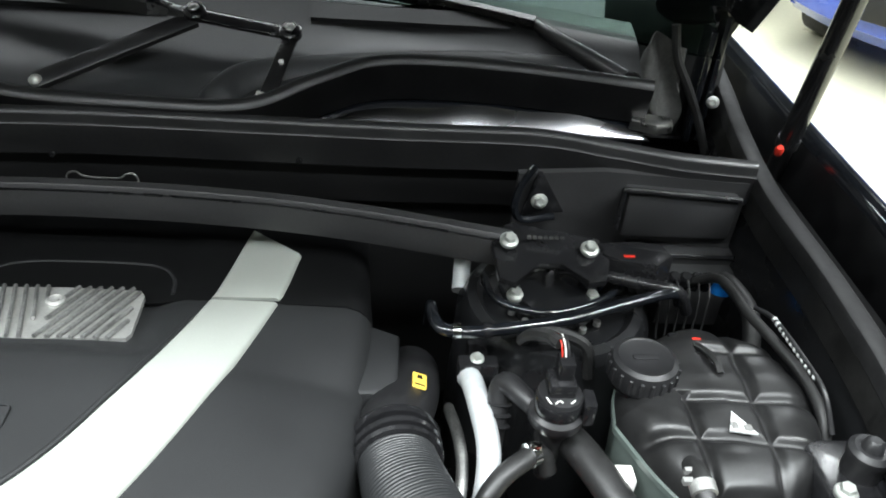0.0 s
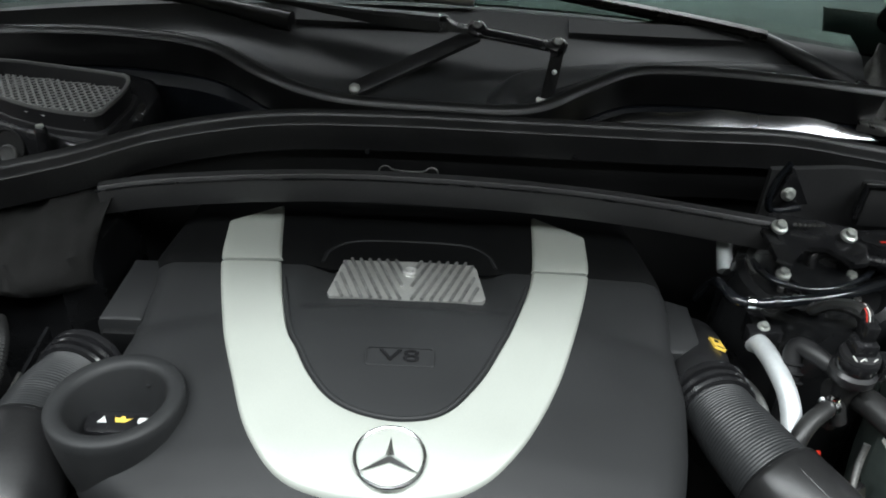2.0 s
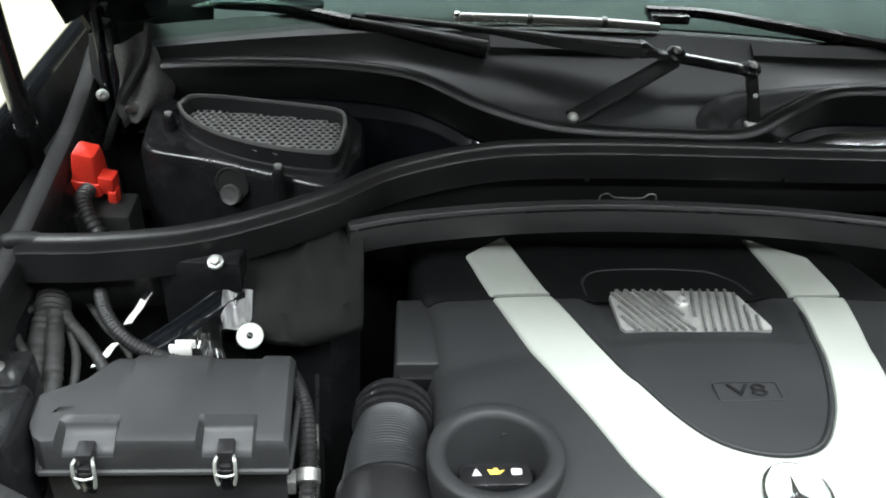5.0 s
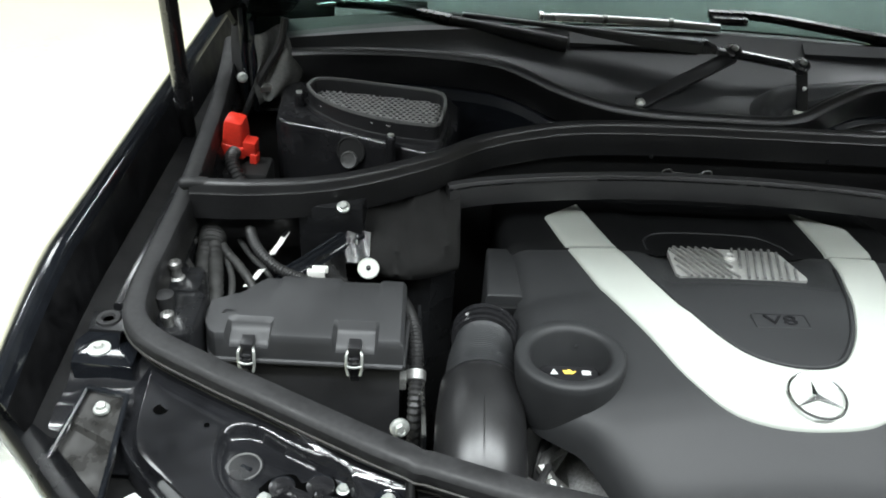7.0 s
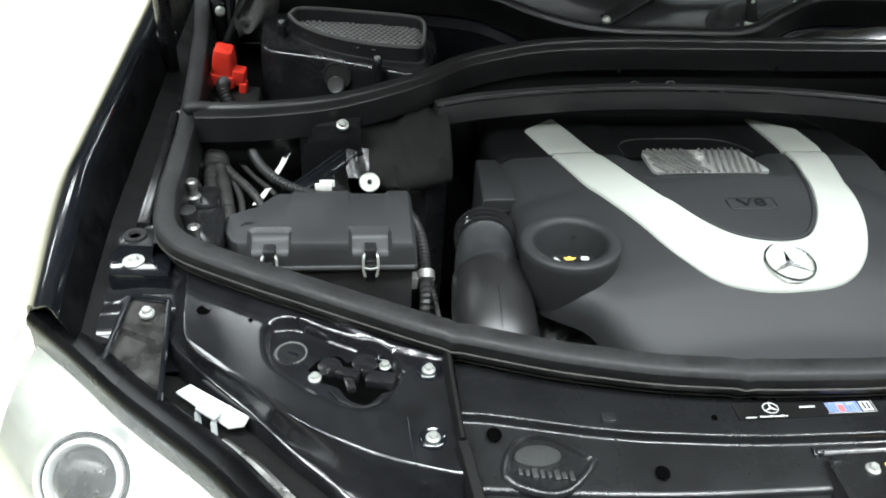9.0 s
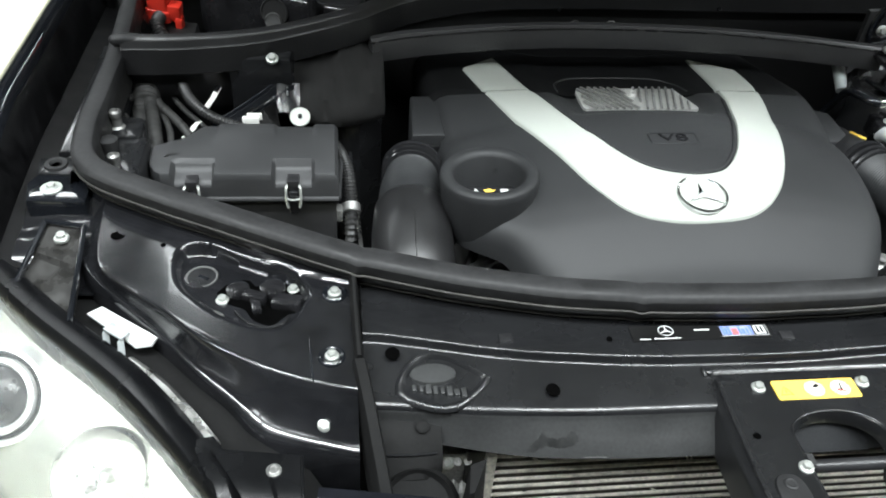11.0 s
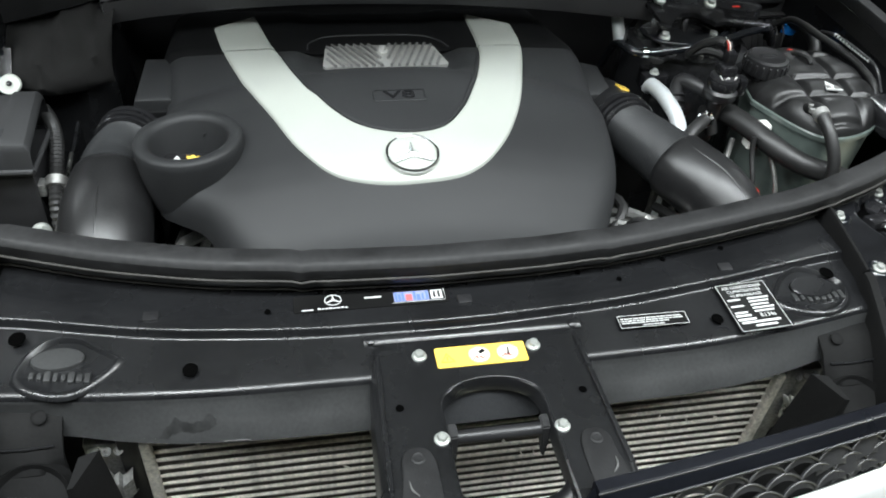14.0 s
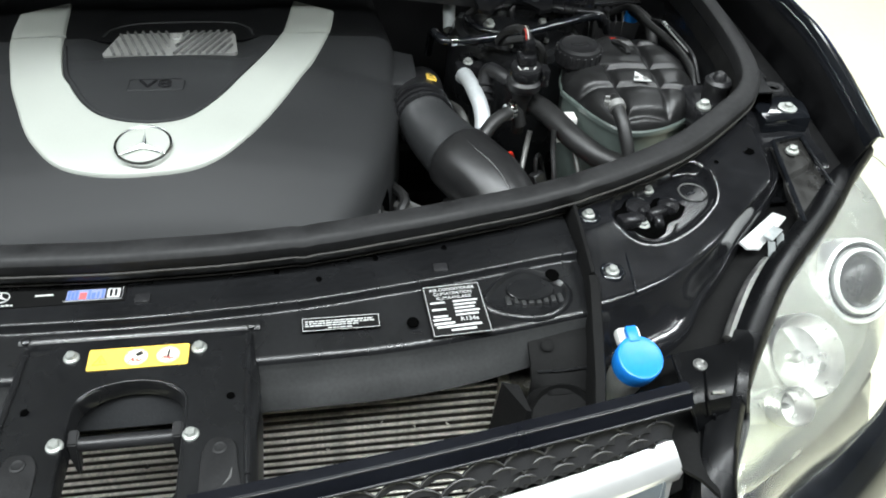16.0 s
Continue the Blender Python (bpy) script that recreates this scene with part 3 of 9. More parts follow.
def cowl():
    """Scuttle panel between the lip and the windscreen, and its rolled lip."""
    lip = smooth_path(LIP, 6)
    bm = bmesh.new()
    rows = []
    for q in lip:
        yb = 1.005 - 0.06 * (abs(q.x + 0.02) / 0.7) ** 2
        zb = 1.158 - 0.03 * (abs(q.x + 0.02) / 0.7) ** 2
        far = min(1.0, max(0.0, (abs(q.x) - 0.30) / 0.15))
        rows.append([(q.x, q.y + 0.004 + (yb - q.y) * k, q.z - 0.014 * math.sin(math.pi * k) + (zb - q.z) * k) for k in (0, 0.15, 0.3, 0.5, 0.7, 0.85, 1)] + [(q.x, yb + 0.022 + 0.038 * far, zb - 0.004 + 0.016 * far)])
    sheet(bm, rows, 0.004)
    part("scuttle_panel", bm, GREYCOWL, BODY, "dark grey plastic scuttle panel")
    bm = bmesh.new()
    sweep(bm, lip, [(0.014, -0.006), (0.017, 0.003), (0.014, 0.009), (0.008, 0.012), (0.001, 0.011), (-0.004, 0.006), (-0.0065, 0.0025), (-0.010, 0.004), (-0.0145, 0.002), (-0.0175, -0.004), (-0.0175, -0.011), (-0.0155, -0.015), (-0.0175, -0.019), (-0.0195, -0.026), (-0.0185, -0.034), (-0.016, -0.050), (0.0, -0.05)][::-1])
    part("scuttle_lip", bm, SEAL, BODY, "wavy black rubber lip of the scuttle")
    bm = bmesh.new()
    rows = [[(q.x, q.y + 0.014, q.z - 0.045), (q.x, max(q.y - 0.02, 0.862), q.z - 0.065), (q.x, max(q.y - 0.02, 0.868), 1.0), (q.x, max(q.y, 0.90), 0.94)] for q in lip]
    sheet(bm, rows, 0.004, (0, 1, 0))
    part("water_channel", bm, PAINT, BODY, "shiny black channel below the scuttle")
    # raised shoulder of the scuttle round the wiper foot
    bm = bmesh.new()
    edge = smooth_path([(0.090, 0.826, 1.088), (0.096, 0.846, 1.100), (0.112, 0.874, 1.108), (0.140, 0.894, 1.112), (0.190, 0.905, 1.114), (0.29, 0.922, 1.118), (0.42, 0.940, 1.120), (0.56, 0.942, 1.118)], 6)
    rows = []
    for i, q in enumerate(edge):
        d = edge[min(i + 1, len(edge) - 1)] - edge[max(i - 1, 0)]
        w = Vector((d.y, -d.x, 0)).normalized()
        rows.append([q + w * u + Vector((0, 0, v)) for u, v in ((-0.022, -0.016), (-0.010, -0.004), (-0.004, 0.001), (0.0, 0.003), (0.006, 0.0035), (0.014, 0.001), (0.026, -0.008), (0.034, -0.02))])
    sheet(bm, rows, 0.003)
    part("scuttle_shoulder", bm, GREYCOWL, BODY, "smooth raised shoulder of the scuttle", sharp=60)
    # windscreen
    bm = bmesh.new()
    rows = []
    for x in np.linspace(-0.74, 0.74, 17):
        yb = 1.03 - 0.075 * (abs(x) / 0.7) ** 2
        zb = 1.160 - 0.03 * (abs(x) / 0.7) ** 2
        rows.append([(x, yb + 0.72 * k + 0.05 * k * (abs(x) / 0.7) ** 2, zb + 0.46 * k + 0.02 * math.sin(math.pi * k)) for k in np.linspace(0, 1, 8)])
    sheet(bm, rows, 0.005, (0, 0.5, -0.8))
    g = part("windscreen", bm, GLASS, BODY, "green tinted windscreen glass")
    g.visible_shadow = False
    bm = bmesh.new()
    rows = [[(x, 1.10, 1.10), (x, 1.25, 1.18), (x, 1.45, 1.22), (x, 1.75, 1.22), (x, 1.85, 1.0)] for x in np.linspace(-0.76, 0.76, 9)]
    sheet(bm, rows, 0.01)
    part("dashboard", bm, GREYCOWL, BODY, "grey dashboard top behind the glass")


cowl()

# sheets behind the hinges, painted near-black for the shade there
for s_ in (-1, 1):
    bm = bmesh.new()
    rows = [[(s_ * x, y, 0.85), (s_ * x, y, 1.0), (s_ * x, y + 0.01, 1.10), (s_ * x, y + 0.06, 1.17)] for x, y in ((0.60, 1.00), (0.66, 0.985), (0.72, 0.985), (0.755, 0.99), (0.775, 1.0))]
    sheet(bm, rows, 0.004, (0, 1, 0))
    part("hinge_pocket", bm, DARK, BODY, "near-black sheet painting the shade behind the bonnet hinge")


def nose():
    """Bumper, lower skin and tyres that carry the body."""
    bm = bmesh.new()
    rows = []
    for x in np.linspace(-0.90, 0.90, 25):
        k = (abs(x) / 0.9)
        yf = -0.20 + 0.30 * k ** 2.6
        rows.append([(x, yf + 0.06, 0.74), (x, yf, 0.72), (x, yf - 0.06, 0.62), (x, yf - 0.07, 0.45), (x, yf - 0.02, 0.32), (x, yf + 0.2, 0.30)])
    sheet(bm, rows, 0.004, (0, 1, 0))
    part("bumper", bm, PAINT, BODY, "glossy black front bumper")
    for s in (-1, 1):
        bm = bmesh.new()
        lathe(bm, [(0.20, -0.12), (0.34, -0.13), (0.375, -0.10), (0.38, 0.0), (0.375, 0.10), (0.34, 0.13), (0.20, 0.12)], pose(s * 0.78, 0.62, 0.38, 0, 90, 0), 32)
        part("tyre", bm, RUBBER, BODY)


nose()

# ---------------------------------------------------------------- seals
def seals():
    t = thing("front_seal", (0, 0.08, 1.0), "soft black rubber seal curving along the front of the bay", "rubber seal")
    path = smooth_path(FRONT_SEAL, 14)
    for q in path:
        if q.y < 0.25:
            for nx in (-0.43, -0.151, 0.155, 0.436):
                q.z -= 0.0026 * math.exp(-((q.x - nx) / 0.005) ** 2)
            q.z += 0.0003 * math.sin(q.x * 61)
        q.y += 0.0095 * min(1.0, max(0.0, (0.36 - q.y) / 0.1))
    bm = bmesh.new()
    sweep(bm, path, [(-0.0135, -0.020), (-0.0135, -0.005), (-0.0115, -0.0012), (-0.0085, 0.0), (0.0062, -0.0006), (0.0100, -0.0028), (0.0128, -0.0070), (0.0128, -0.0165), (0.0115, -0.0190), (0.0095, -0.0200)])
    part("bulb", bm, RUBBER, t, sharp=28)
    bm = bmesh.new()
    sweep(bm, path, [(-0.016, -0.049), (-0.013, -0.021), (0.0095, -0.021), (0.0080, -0.029), (0.0072, -0.0315), (-0.0020, -0.046), (-0.006, -0.049)])
    skirt = part("skirt", bm, MATT_SEAL, t)
    bm = bmesh.new()
    sweep(bm, path, [(0.0118, -0.0192), (0.0134, -0.0200), (0.0134, -0.0212), (0.0100, -0.0218)])
    part("bead_line", bm, DUSTY, skirt, "thin dusty edge")
    bm = bmesh.new()
    sweep(bm, path, [(0.0020, -0.0385), (0.0056, -0.0372), (0.0058, -0.0384), (0.0020, -0.0405)])
    part("bead_line", bm, DUSTY, skirt, "thin dusty edge")
    t = thing("rear_seal", (0, 0.80, 1.03), "long black rubber seal curving across the back of the bay", "rubber seal")
    bm = bmesh.new()
    prof = [(-0.006, -0.055), (-0.007, -0.012), (-0.005, -0.002), (0.0, 0.001), (0.006, -0.001), (0.010, -0.006), (0.0105, -0.013), (0.013, -0.016), (0.014, -0.052), (0.010, -0.055)]
    sweep(bm, smooth_path(REAR_SEAL, 7), prof)
    part("bulb", bm, SEAL, t)
    bm = bmesh.new()
    tube(bm, [(-0.752, 0.578, 1.067), (-0.748, 0.578, 1.069), (-0.735, 0.579, 1.071), (-0.715, 0.580, 1.070)], [0.003, 0.0085, 0.0095, 0.0085], 12, 4)
    part("end_cap", bm, RUBBER, t)


seals()

# ---------------------------------------------------------------- engine cover
ZS = [(0.14, 0.915), (0.18, 0.972), (0.21, 0.992), (0.27, 1.021), (0.33, 1.028), (0.39, 1.030), (0.45, 1.026), (0.5, 1.016), (0.54, 1.006), (0.565, 0.998), (0.584, 0.991), (0.588, 0.9865), (0.62, 0.981), (0.70, 0.966), (0.80, 0.946)]
XR = [(0.14, 0.178), (0.20, 0.206), (0.25, 0.236), (0.30, 0.256), (0.38, 0.275), (0.45, 0.289), (0.56, 0.294), (0.66, 0.288), (0.80, 0.285)]
XL = [(0.14, -0.182), (0.18, -0.206), (0.21, -0.226), (0.23, -0.239), (0.250, -0.250), (0.264, -0.263), (0.272, -0.278), (0.282, -0.296), (0.30, -0.306), (0.33, -0.312), (0.42, -0.313), (0.50, -0.313), (0.57, -0.310), (0.60, -0.322), (0.80, -0.320)]
CUP = (-0.266, 0.334)


def cover_z(x, y):
    z = smooth_tab(ZS, y, 0.02 if y < 0.55 else 0.002) - 0.6 * (x + 0.018) ** 2 * min(1.0, max(0.0, (0.60 - y) / 0.12))
    z -= 0.011 * (1 - step(0.088, 0.122, abs(x + 0.015))) * step(0.470, 0.502, y) * (1 if y < 0.586 else 0.5)
    d = min(smooth_tab(XR, y) - x, x - smooth_tab(XL, y, 0.012))
    r = 0.030
    if d < r:
        z -= r - math.sqrt(max(0.0, r * r - (r - max(d, 0)) ** 2))
    return z


def engine_cover():
    t = thing("engine_cover", (0, 0.4, 0.85), "large black plastic engine cover with a silver U-shaped band", "engine cover")
    us = [0, 0.004, 0.012, 0.025, 0.045, 0.07, 0.10] + list(np.linspace(0.13, 0.87, 60)) + [0.90, 0.93, 0.955, 0.975, 0.988, 0.996, 1]

    def shell(y0, y1, n, cut):
        bm = bmesh.new()
        rows = []
        for y in np.linspace(y0, y1, n):
            a, b = smooth_tab(XL, y, 0.012), smooth_tab(XR, y)
            open_ = 1 - step(0.30, 0.33, y)
            za, zb = cover_z(a, y), cover_z(b, y)
            row = [(a - 0.001, y, 0.85 + (za - 0.007 - 0.85) * open_)] + [(a + (b - a) * u, y, cover_z(a + (b - a) * u, y)) for u in us] + [(b + 0.001, y, 0.85 + (zb - 0.02 - 0.85) * open_)]
            rows.append(row)
        sheet(bm, rows, 0.003)
        if cut:
            gone = [f for f in bm.faces if (f.calc_center_median().xy - Vector(CUP)).length < 0.046 and f.calc_center_median().z > 0.9]
            bmesh.ops.delete(bm, geom=gone, context="FACES")
        return bm
    part("front_shell", shell(0.14, 0.585, 72, True), COVER, t, sharp=60)
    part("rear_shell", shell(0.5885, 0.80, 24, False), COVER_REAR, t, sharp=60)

    # silver band: front piece and two tails
    outer = [(-0.251, 0.695), (-0.233, 0.582), (-0.199, 0.452), (-0.170, 0.368), (-0.145, 0.306), (-0.112, 0.262), (-0.070, 0.244), (-0.016, 0.240), (0.046, 0.250), (0.090, 0.287), (0.128, 0.355), (0.160, 0.445), (0.197, 0.582), (0.210, 0.690)]
    inner = [(-0.191, 0.758), (-0.163, 0.585), (-0.133, 0.446), (-0.115, 0.402), (-0.098, 0.366), (-0.075, 0.335), (-0.045, 0.317), (-0.006, 0.311), (0.030, 0.323), (0.060, 0.362), (0.082, 0.410), (0.103, 0.470), (0.130, 0.580), (0.147, 0.755)]
    po = smooth_path([(x, y, 0) for x, y in outer], 8)
    pi = smooth_path([(x, y, 0) for x, y in inner], 8)

    def band(a, b, shift=0.0):
        bm = bmesh.new()
        rows = []
        for i, (p, q) in enumerate(zip(po[a:b], pi[a:b])):
            row = []
            for k in (0, 0.02, 0.06, 0.2, 0.4, 0.6, 0.8, 0.94, 0.98, 1):
                w = p.lerp(q, k)
                if shift and ((i == 0) == (a > 50) and i in (0, b - a - 1)):
                    w.y += shift
                lift = 0.0 if k in (0, 1) else 0.0032 if k in (0.02, 0.98) else 0.0042
                row.append((w.x, w.y, cover_z(w.x, w.y) + lift))
            rows.append(row)
        sheet(bm, rows, 0.006)
        return bm
    part("silver_band", band(8, 97), SILVER, t, "satin silver painted band", sharp=50)
    part("silver_tail", band(0, 9, 0.0105), SILVER, t, "satin silver painted band", sharp=50)
    part("silver_tail", band(96, 105, 0.0105), SILVER, t, "satin silver painted band", sharp=50)
    # bead inside the band
    bm = bmesh.new()
    bead = []
    c = Vector((-0.015, 0.46, 0))
    for q in pi[10:95]:
        w = q + (c - q).normalized() * 0.004
        bead.append((w.x, w.y, cover_z(w.x, w.y) + 0.0005))
    tube(bm, bead, 0.0026, 8, 1)
    part("bead", bm, COVER, t)
    # cup round the oil filler
    bm = bmesh.new()
    m = Matrix.Translation((*CUP, 1.0)) @ pose(0, 0, 0, -3, -3, 0) @ Matrix.Translation((0, 0, -1.0))
    lathe(bm, [(0.050, 0.9420), (0.0545, 0.9425), (0.0575, 0.960), (0.0602, 0.985), (0.0618, 1.008), (0.0612, 1.0160), (0.0590, 1.0192), (0.0500, 1.0192), (0.0465, 1.0178), (0.0440, 1.012), (0.039, 0.975), (0.036, 0.962), (0.02, 0.960)], m, 48)
    part("filler_cup", bm, COVER, t, sharp=60)
    cap = None
    bm = bmesh.new()
    prism(bm, rounded(-0.298, -0.231, 0.319, 0.346, 0.008), 0.955, 0.990, 0.003)
    cap = part("oil_cap", bm, GLOSSY, t)
    for x, mt, w in ((-0.282, PRINT, 0.009), (-0.264, YELLOW, 0.014), (-0.2455, PRINT, 0.010)):
        bm = bmesh.new()
        if mt is YELLOW:
            prism(bm, [(x - 0.006, 0.331), (x + 0.003, 0.331), (x + 0.008, 0.336), (x + 0.003, 0.3345), (x + 0.001, 0.338), (x - 0.002, 0.338), (x - 0.003, 0.336), (x - 0.008, 0.3365)], 0.9895, 0.9906)
        elif x < -0.27:
            prism(bm, [(x - w / 2, 0.330), (x + w / 2, 0.330), (x, 0.338)], 0.9895, 0.9906)
        else:
            prism(bm, rounded(x - w / 2, x + w / 2, 0.330, 0.337, 0.002), 0.9895, 0.9906)
        part("symbol", bm, mt, cap)
    # ribbed metal grille in its hollow: two fans of slanting ribs
    bm = bmesh.new()
    g0 = lambda x, y: 1.0055 - 0.19 * (y - 0.50) - 0.9 * max(0.0, abs(x + 0.0155) - 0.07) ** 2
    out = [(-0.088, 0.600), (-0.014, 0.603), (0.060, 0.600), (0.066, 0.590), (0.073, 0.519), (0.070, 0.511), (-0.014, 0.508), (-0.098, 0.511), (-0.101, 0.518), (-0.093, 0.590)]
    top = [(x, y, g0(x, y)) for x, y in out]
    skin(bm, [[(x, y, z - 0.006) for x, y, z in top], top])
    grille = part("metal_grille", bm, RIBBED, t, "ribbed bare aluminium grille")
    for half in (-1, 1):
        for i in range(13):
            x0 = 0.006 + 0.0105 * i
            seg = []
            for k in range(13):
                y = 0.601 - 0.093 * k / 12
                x = x0 - 0.034 * (0.606 - y) / 0.107
                if 0.004 < x < 0.075 + 0.010 * (0.606 - y) / 0.107:
                    seg.append((-0.0145 + half * x, y, g0(-0.0145 + half * x, y) + 0.0022))
            if len(seg) < 3:
                continue
            bm = bmesh.new()
            tube(bm, seg, 0.0021, 8, 1)
            part("rib", bm, CAST, grille)
    bm = bmesh.new()
    lathe(bm, [(0.009, -0.002), (0.009, 0.004), (0.0065, 0.0055), (0.003, 0.0035)], Matrix.Translation((-0.012, 0.572, g0(-0.012, 0.572))), 14)
    part("stud", bm, RIBBED, grille)
    # bead pressed into the rear shell round the grille
    bm = bmesh.new()
    tube(bm, [(q.x, q.y, cover_z(q.x, q.y) - 0.0006) for q in smooth_path([(-0.118, 0.602, 0), (-0.112, 0.640, 0), (-0.085, 0.668, 0), (-0.015, 0.674, 0), (0.056, 0.668, 0), (0.082, 0.640, 0), (0.090, 0.602, 0)], 8)], 0.0022, 8, 1)
    part("pressed_bead", bm, COVER, t)
    # engine name plate
    zc = cover_z(-0.015, 0.391)
    tilt = pose(-0.015, 0.391, zc, 3, 0, 0)
    bm = bmesh.new()
    o, i_ = rounded(-0.033, 0.033, -0.0125, 0.0125, 0.004), rounded(-0.031, 0.031, -0.0105, 0.0105, 0.003)
    rings = [[tilt @ Vector((x, y, z)) for x, y in r] for r, z in ((o, -0.002), (o, 0.001), (rounded(-0.0325, 0.0325, -0.012, 0.012, 0.004), 0.0016), (i_, 0.0016), (i_, 0.0002))]
    skin(bm, rings)
    plate = part("name_plate", bm, COVER, t, "raised black name plate")
    lettering("lettering", "V8", 0.021, tilt @ Matrix.Diagonal((1.7, 1, 1, 1)) @ pose(0, 0, 0.001), GLOSSY, plate, 0.001, "raised black letters")
    # round emblem
    ec = (-0.017, 0.274)
    m = on((0, -0.12, 1), (*ec, cover_z(*ec) + 0.004))
    bm = bmesh.new()
    ring = [m @ Vector((0.0295 * math.cos(2 * math.pi * k / 40), 0.0295 * math.sin(2 * math.pi * k / 40), 0.0015)) for k in range(41)]
    tube(bm, ring, 0.0019, 8, 1)
    for k in range(3):
        a = radians(90 + 120 * k)
        u, v = Vector((math.cos(a), math.sin(a), 0)), Vector((-math.sin(a), math.cos(a), 0))
        tip, hub = u * 0.0285, 0.0042
        pts = [m @ (q + Vector((0, 0, z))) for q, z in ((tip, 0.001), (v * hub, 0.001), (-v * hub, 0.001), (Vector(), 0.0045), (-u * 0.004, 0.001))]
        vs = [bm.verts.new(q) for q in pts]
        for f in ((0, 1, 3), (0, 3, 2), (1, 4, 3), (4, 2, 3)):
            bm.faces.new([vs[j] for j in f])
    part("emblem", bm, material("bright_emblem", (0.74, 0.75, 0.76), 0.2, 1.0, 0.03, 100, 0, 10, rvar=0.04), t, "chrome three-rayed emblem in a ring", sharp=20)
    # side ears that take the air tubes
    for o, z in (([(-0.349, 0.494), (-0.300, 0.494), (-0.300, 0.606), (-0.343, 0.606)], 0.972), ([(0.276, 0.488), (0.318, 0.488), (0.320, 0.572), (0.284, 0.588)], 0.962)):
        bm = bmesh.new()
        prism(bm, o, 0.86, z, 0.007, inset=0.005)
        ear = part("side_ear", bm, COVER, t)
        bm = bmesh.new()
        cx = (o[0][0] + o[1][0]) / 2
        box(bm, cx - 0.021, cx + 0.021, o[0][1] - 0.008, o[0][1] + 0.015, 0.90, z - 0.014, 0.004)
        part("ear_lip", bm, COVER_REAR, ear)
    return t


engine_cover()


def engine_block():
    t = thing("engine_block", (0, 0.45, 0.32), "dark engine block under its plastic cover", "engine")
    bm = bmesh.new()
    box(bm, -0.26, 0.24, 0.22, 0.80, 0.32, 0.86, 0.03)
    box(bm, -0.22, 0.20, 0.15, 0.24, 0.40, 0.88, 0.02)
    part("block", bm, CAST, t)
    rnd = random.Random(5)
    for k in range(16):
        s = -1 if k % 2 else 1
        bm = bmesh.new()
        x, y, z = s * rnd.uniform(0.20, 0.33) + (0.0 if s > 0 else -0.03), rnd.uniform(0.14, 0.30), rnd.uniform(0.80, 0.90)
        lathe(bm, [(0.004, -0.03), (0.014, -0.028), (0.014, 0.0), (0.008, 0.004), (0.008, 0.014)], on((rnd.uniform(-1, 1), -1, rnd.uniform(0.2, 1.4)), (x, y, z)), 10)
        part("fitting", bm, rnd.choice([CAST, STEEL, PLASTIC]), t)
    for k in range(10):
        s = -1 if k % 2 else 1
        x = s * rnd.uniform(0.22, 0.31) + (0.02 if s > 0 else -0.03)
        y = rnd.uniform(0.17, 0.32)
        bm = bmesh.new()
        tube(bm, [(x, y, 0.78), (x + rnd.uniform(-0.03, 0.03), y - 0.01, 0.86), (x + rnd.uniform(-0.05, 0.05), y + 0.03, 0.90), (x + rnd.uniform(-0.05, 0.05), y + 0.10, 0.88)], rnd.uniform(0.004, 0.008), 8, 4)
        part("pipe", bm, rnd.choice([CAST, HOSE, STEEL]), t)

    # castings, plugs and a wire beside the cover's open corner
    bm = bmesh.new()
    tube(bm, [(-0.335, 0.185, 0.900), (-0.315, 0.195, 0.905), (-0.300, 0.215, 0.905), (-0.290, 0.235, 0.895)], [0.010, 0.012, 0.011, 0.009], 12, 4)
    part("cast_outlet", bm, CAST, t, "bare cast outlet")
    bm = bmesh.new()
    box(bm, -0.275, -0.250, 0.175, 0.205, 0.880, 0.912, 0.005)
    plug = part("plug", bm, PLASTIC, t)
    bm = bmesh.new()
    box(bm, -0.262, -0.248, 0.178, 0.186, 0.912, 0.916, 0.001)
    part("plug_clip", bm, WHITE, plug, "white clip")
    for x, y, z, r, mt in ((-0.318, 0.225, 0.892, 0.009, FOIL), (-0.296, 0.190, 0.905, 0.007, STEEL), (-0.240, 0.165, 0.895, 0.010, CAST), (-0.283, 0.246, 0.905, 0.008, STEEL)):
        bm = bmesh.new()
        lathe(bm, [(r * 0.6, -0.03), (r, -0.028), (r, 0.0), (r * 0.7, 0.003), (r * 0.7, 0.009), (r * 0.3, 0.010)], on((-0.4, -0.8, 1), (x, y, z)), 12)
        part("fitting", bm, mt, t)
    bm = bmesh.new()
    tube(bm, [(0.300, 0.150, 0.870), (0.285, 0.170, 0.885), (0.268, 0.195, 0.892), (0.262, 0.230, 0.885)], [0.009, 0.012, 0.011, 0.009], 12, 4)
    part("cast_outlet", bm, CAST, t, "bare cast outlet")
    for x, y, z, r, mt in ((0.300, 0.205, 0.890, 0.008, FOIL), (0.280, 0.240, 0.900, 0.007, STEEL), (0.250, 0.160, 0.895, 0.010, CAST), (0.312, 0.245, 0.880, 0.009, STEEL), (0.296, 0.275, 0.900, 0.007, CAST)):
        bm = bmesh.new()
        lathe(bm, [(r * 0.6, -0.03), (r, -0.028), (r, 0.0), (r * 0.7, 0.003), (r * 0.7, 0.009), (r * 0.3, 0.010)], on((0.3, -0.8, 1), (x, y, z)), 12)
        part("fitting", bm, mt, t)
    bm = bmesh.new()
    tube(bm, [(0.262, 0.270, 0.87), (0.275, 0.262, 0.912), (0.292, 0.240, 0.918), (0.305, 0.205, 0.912), (0.318, 0.17, 0.87)], 0.0042, 8, 5)
    part("wire", bm, HOSE, t)
    bm = bmesh.new()
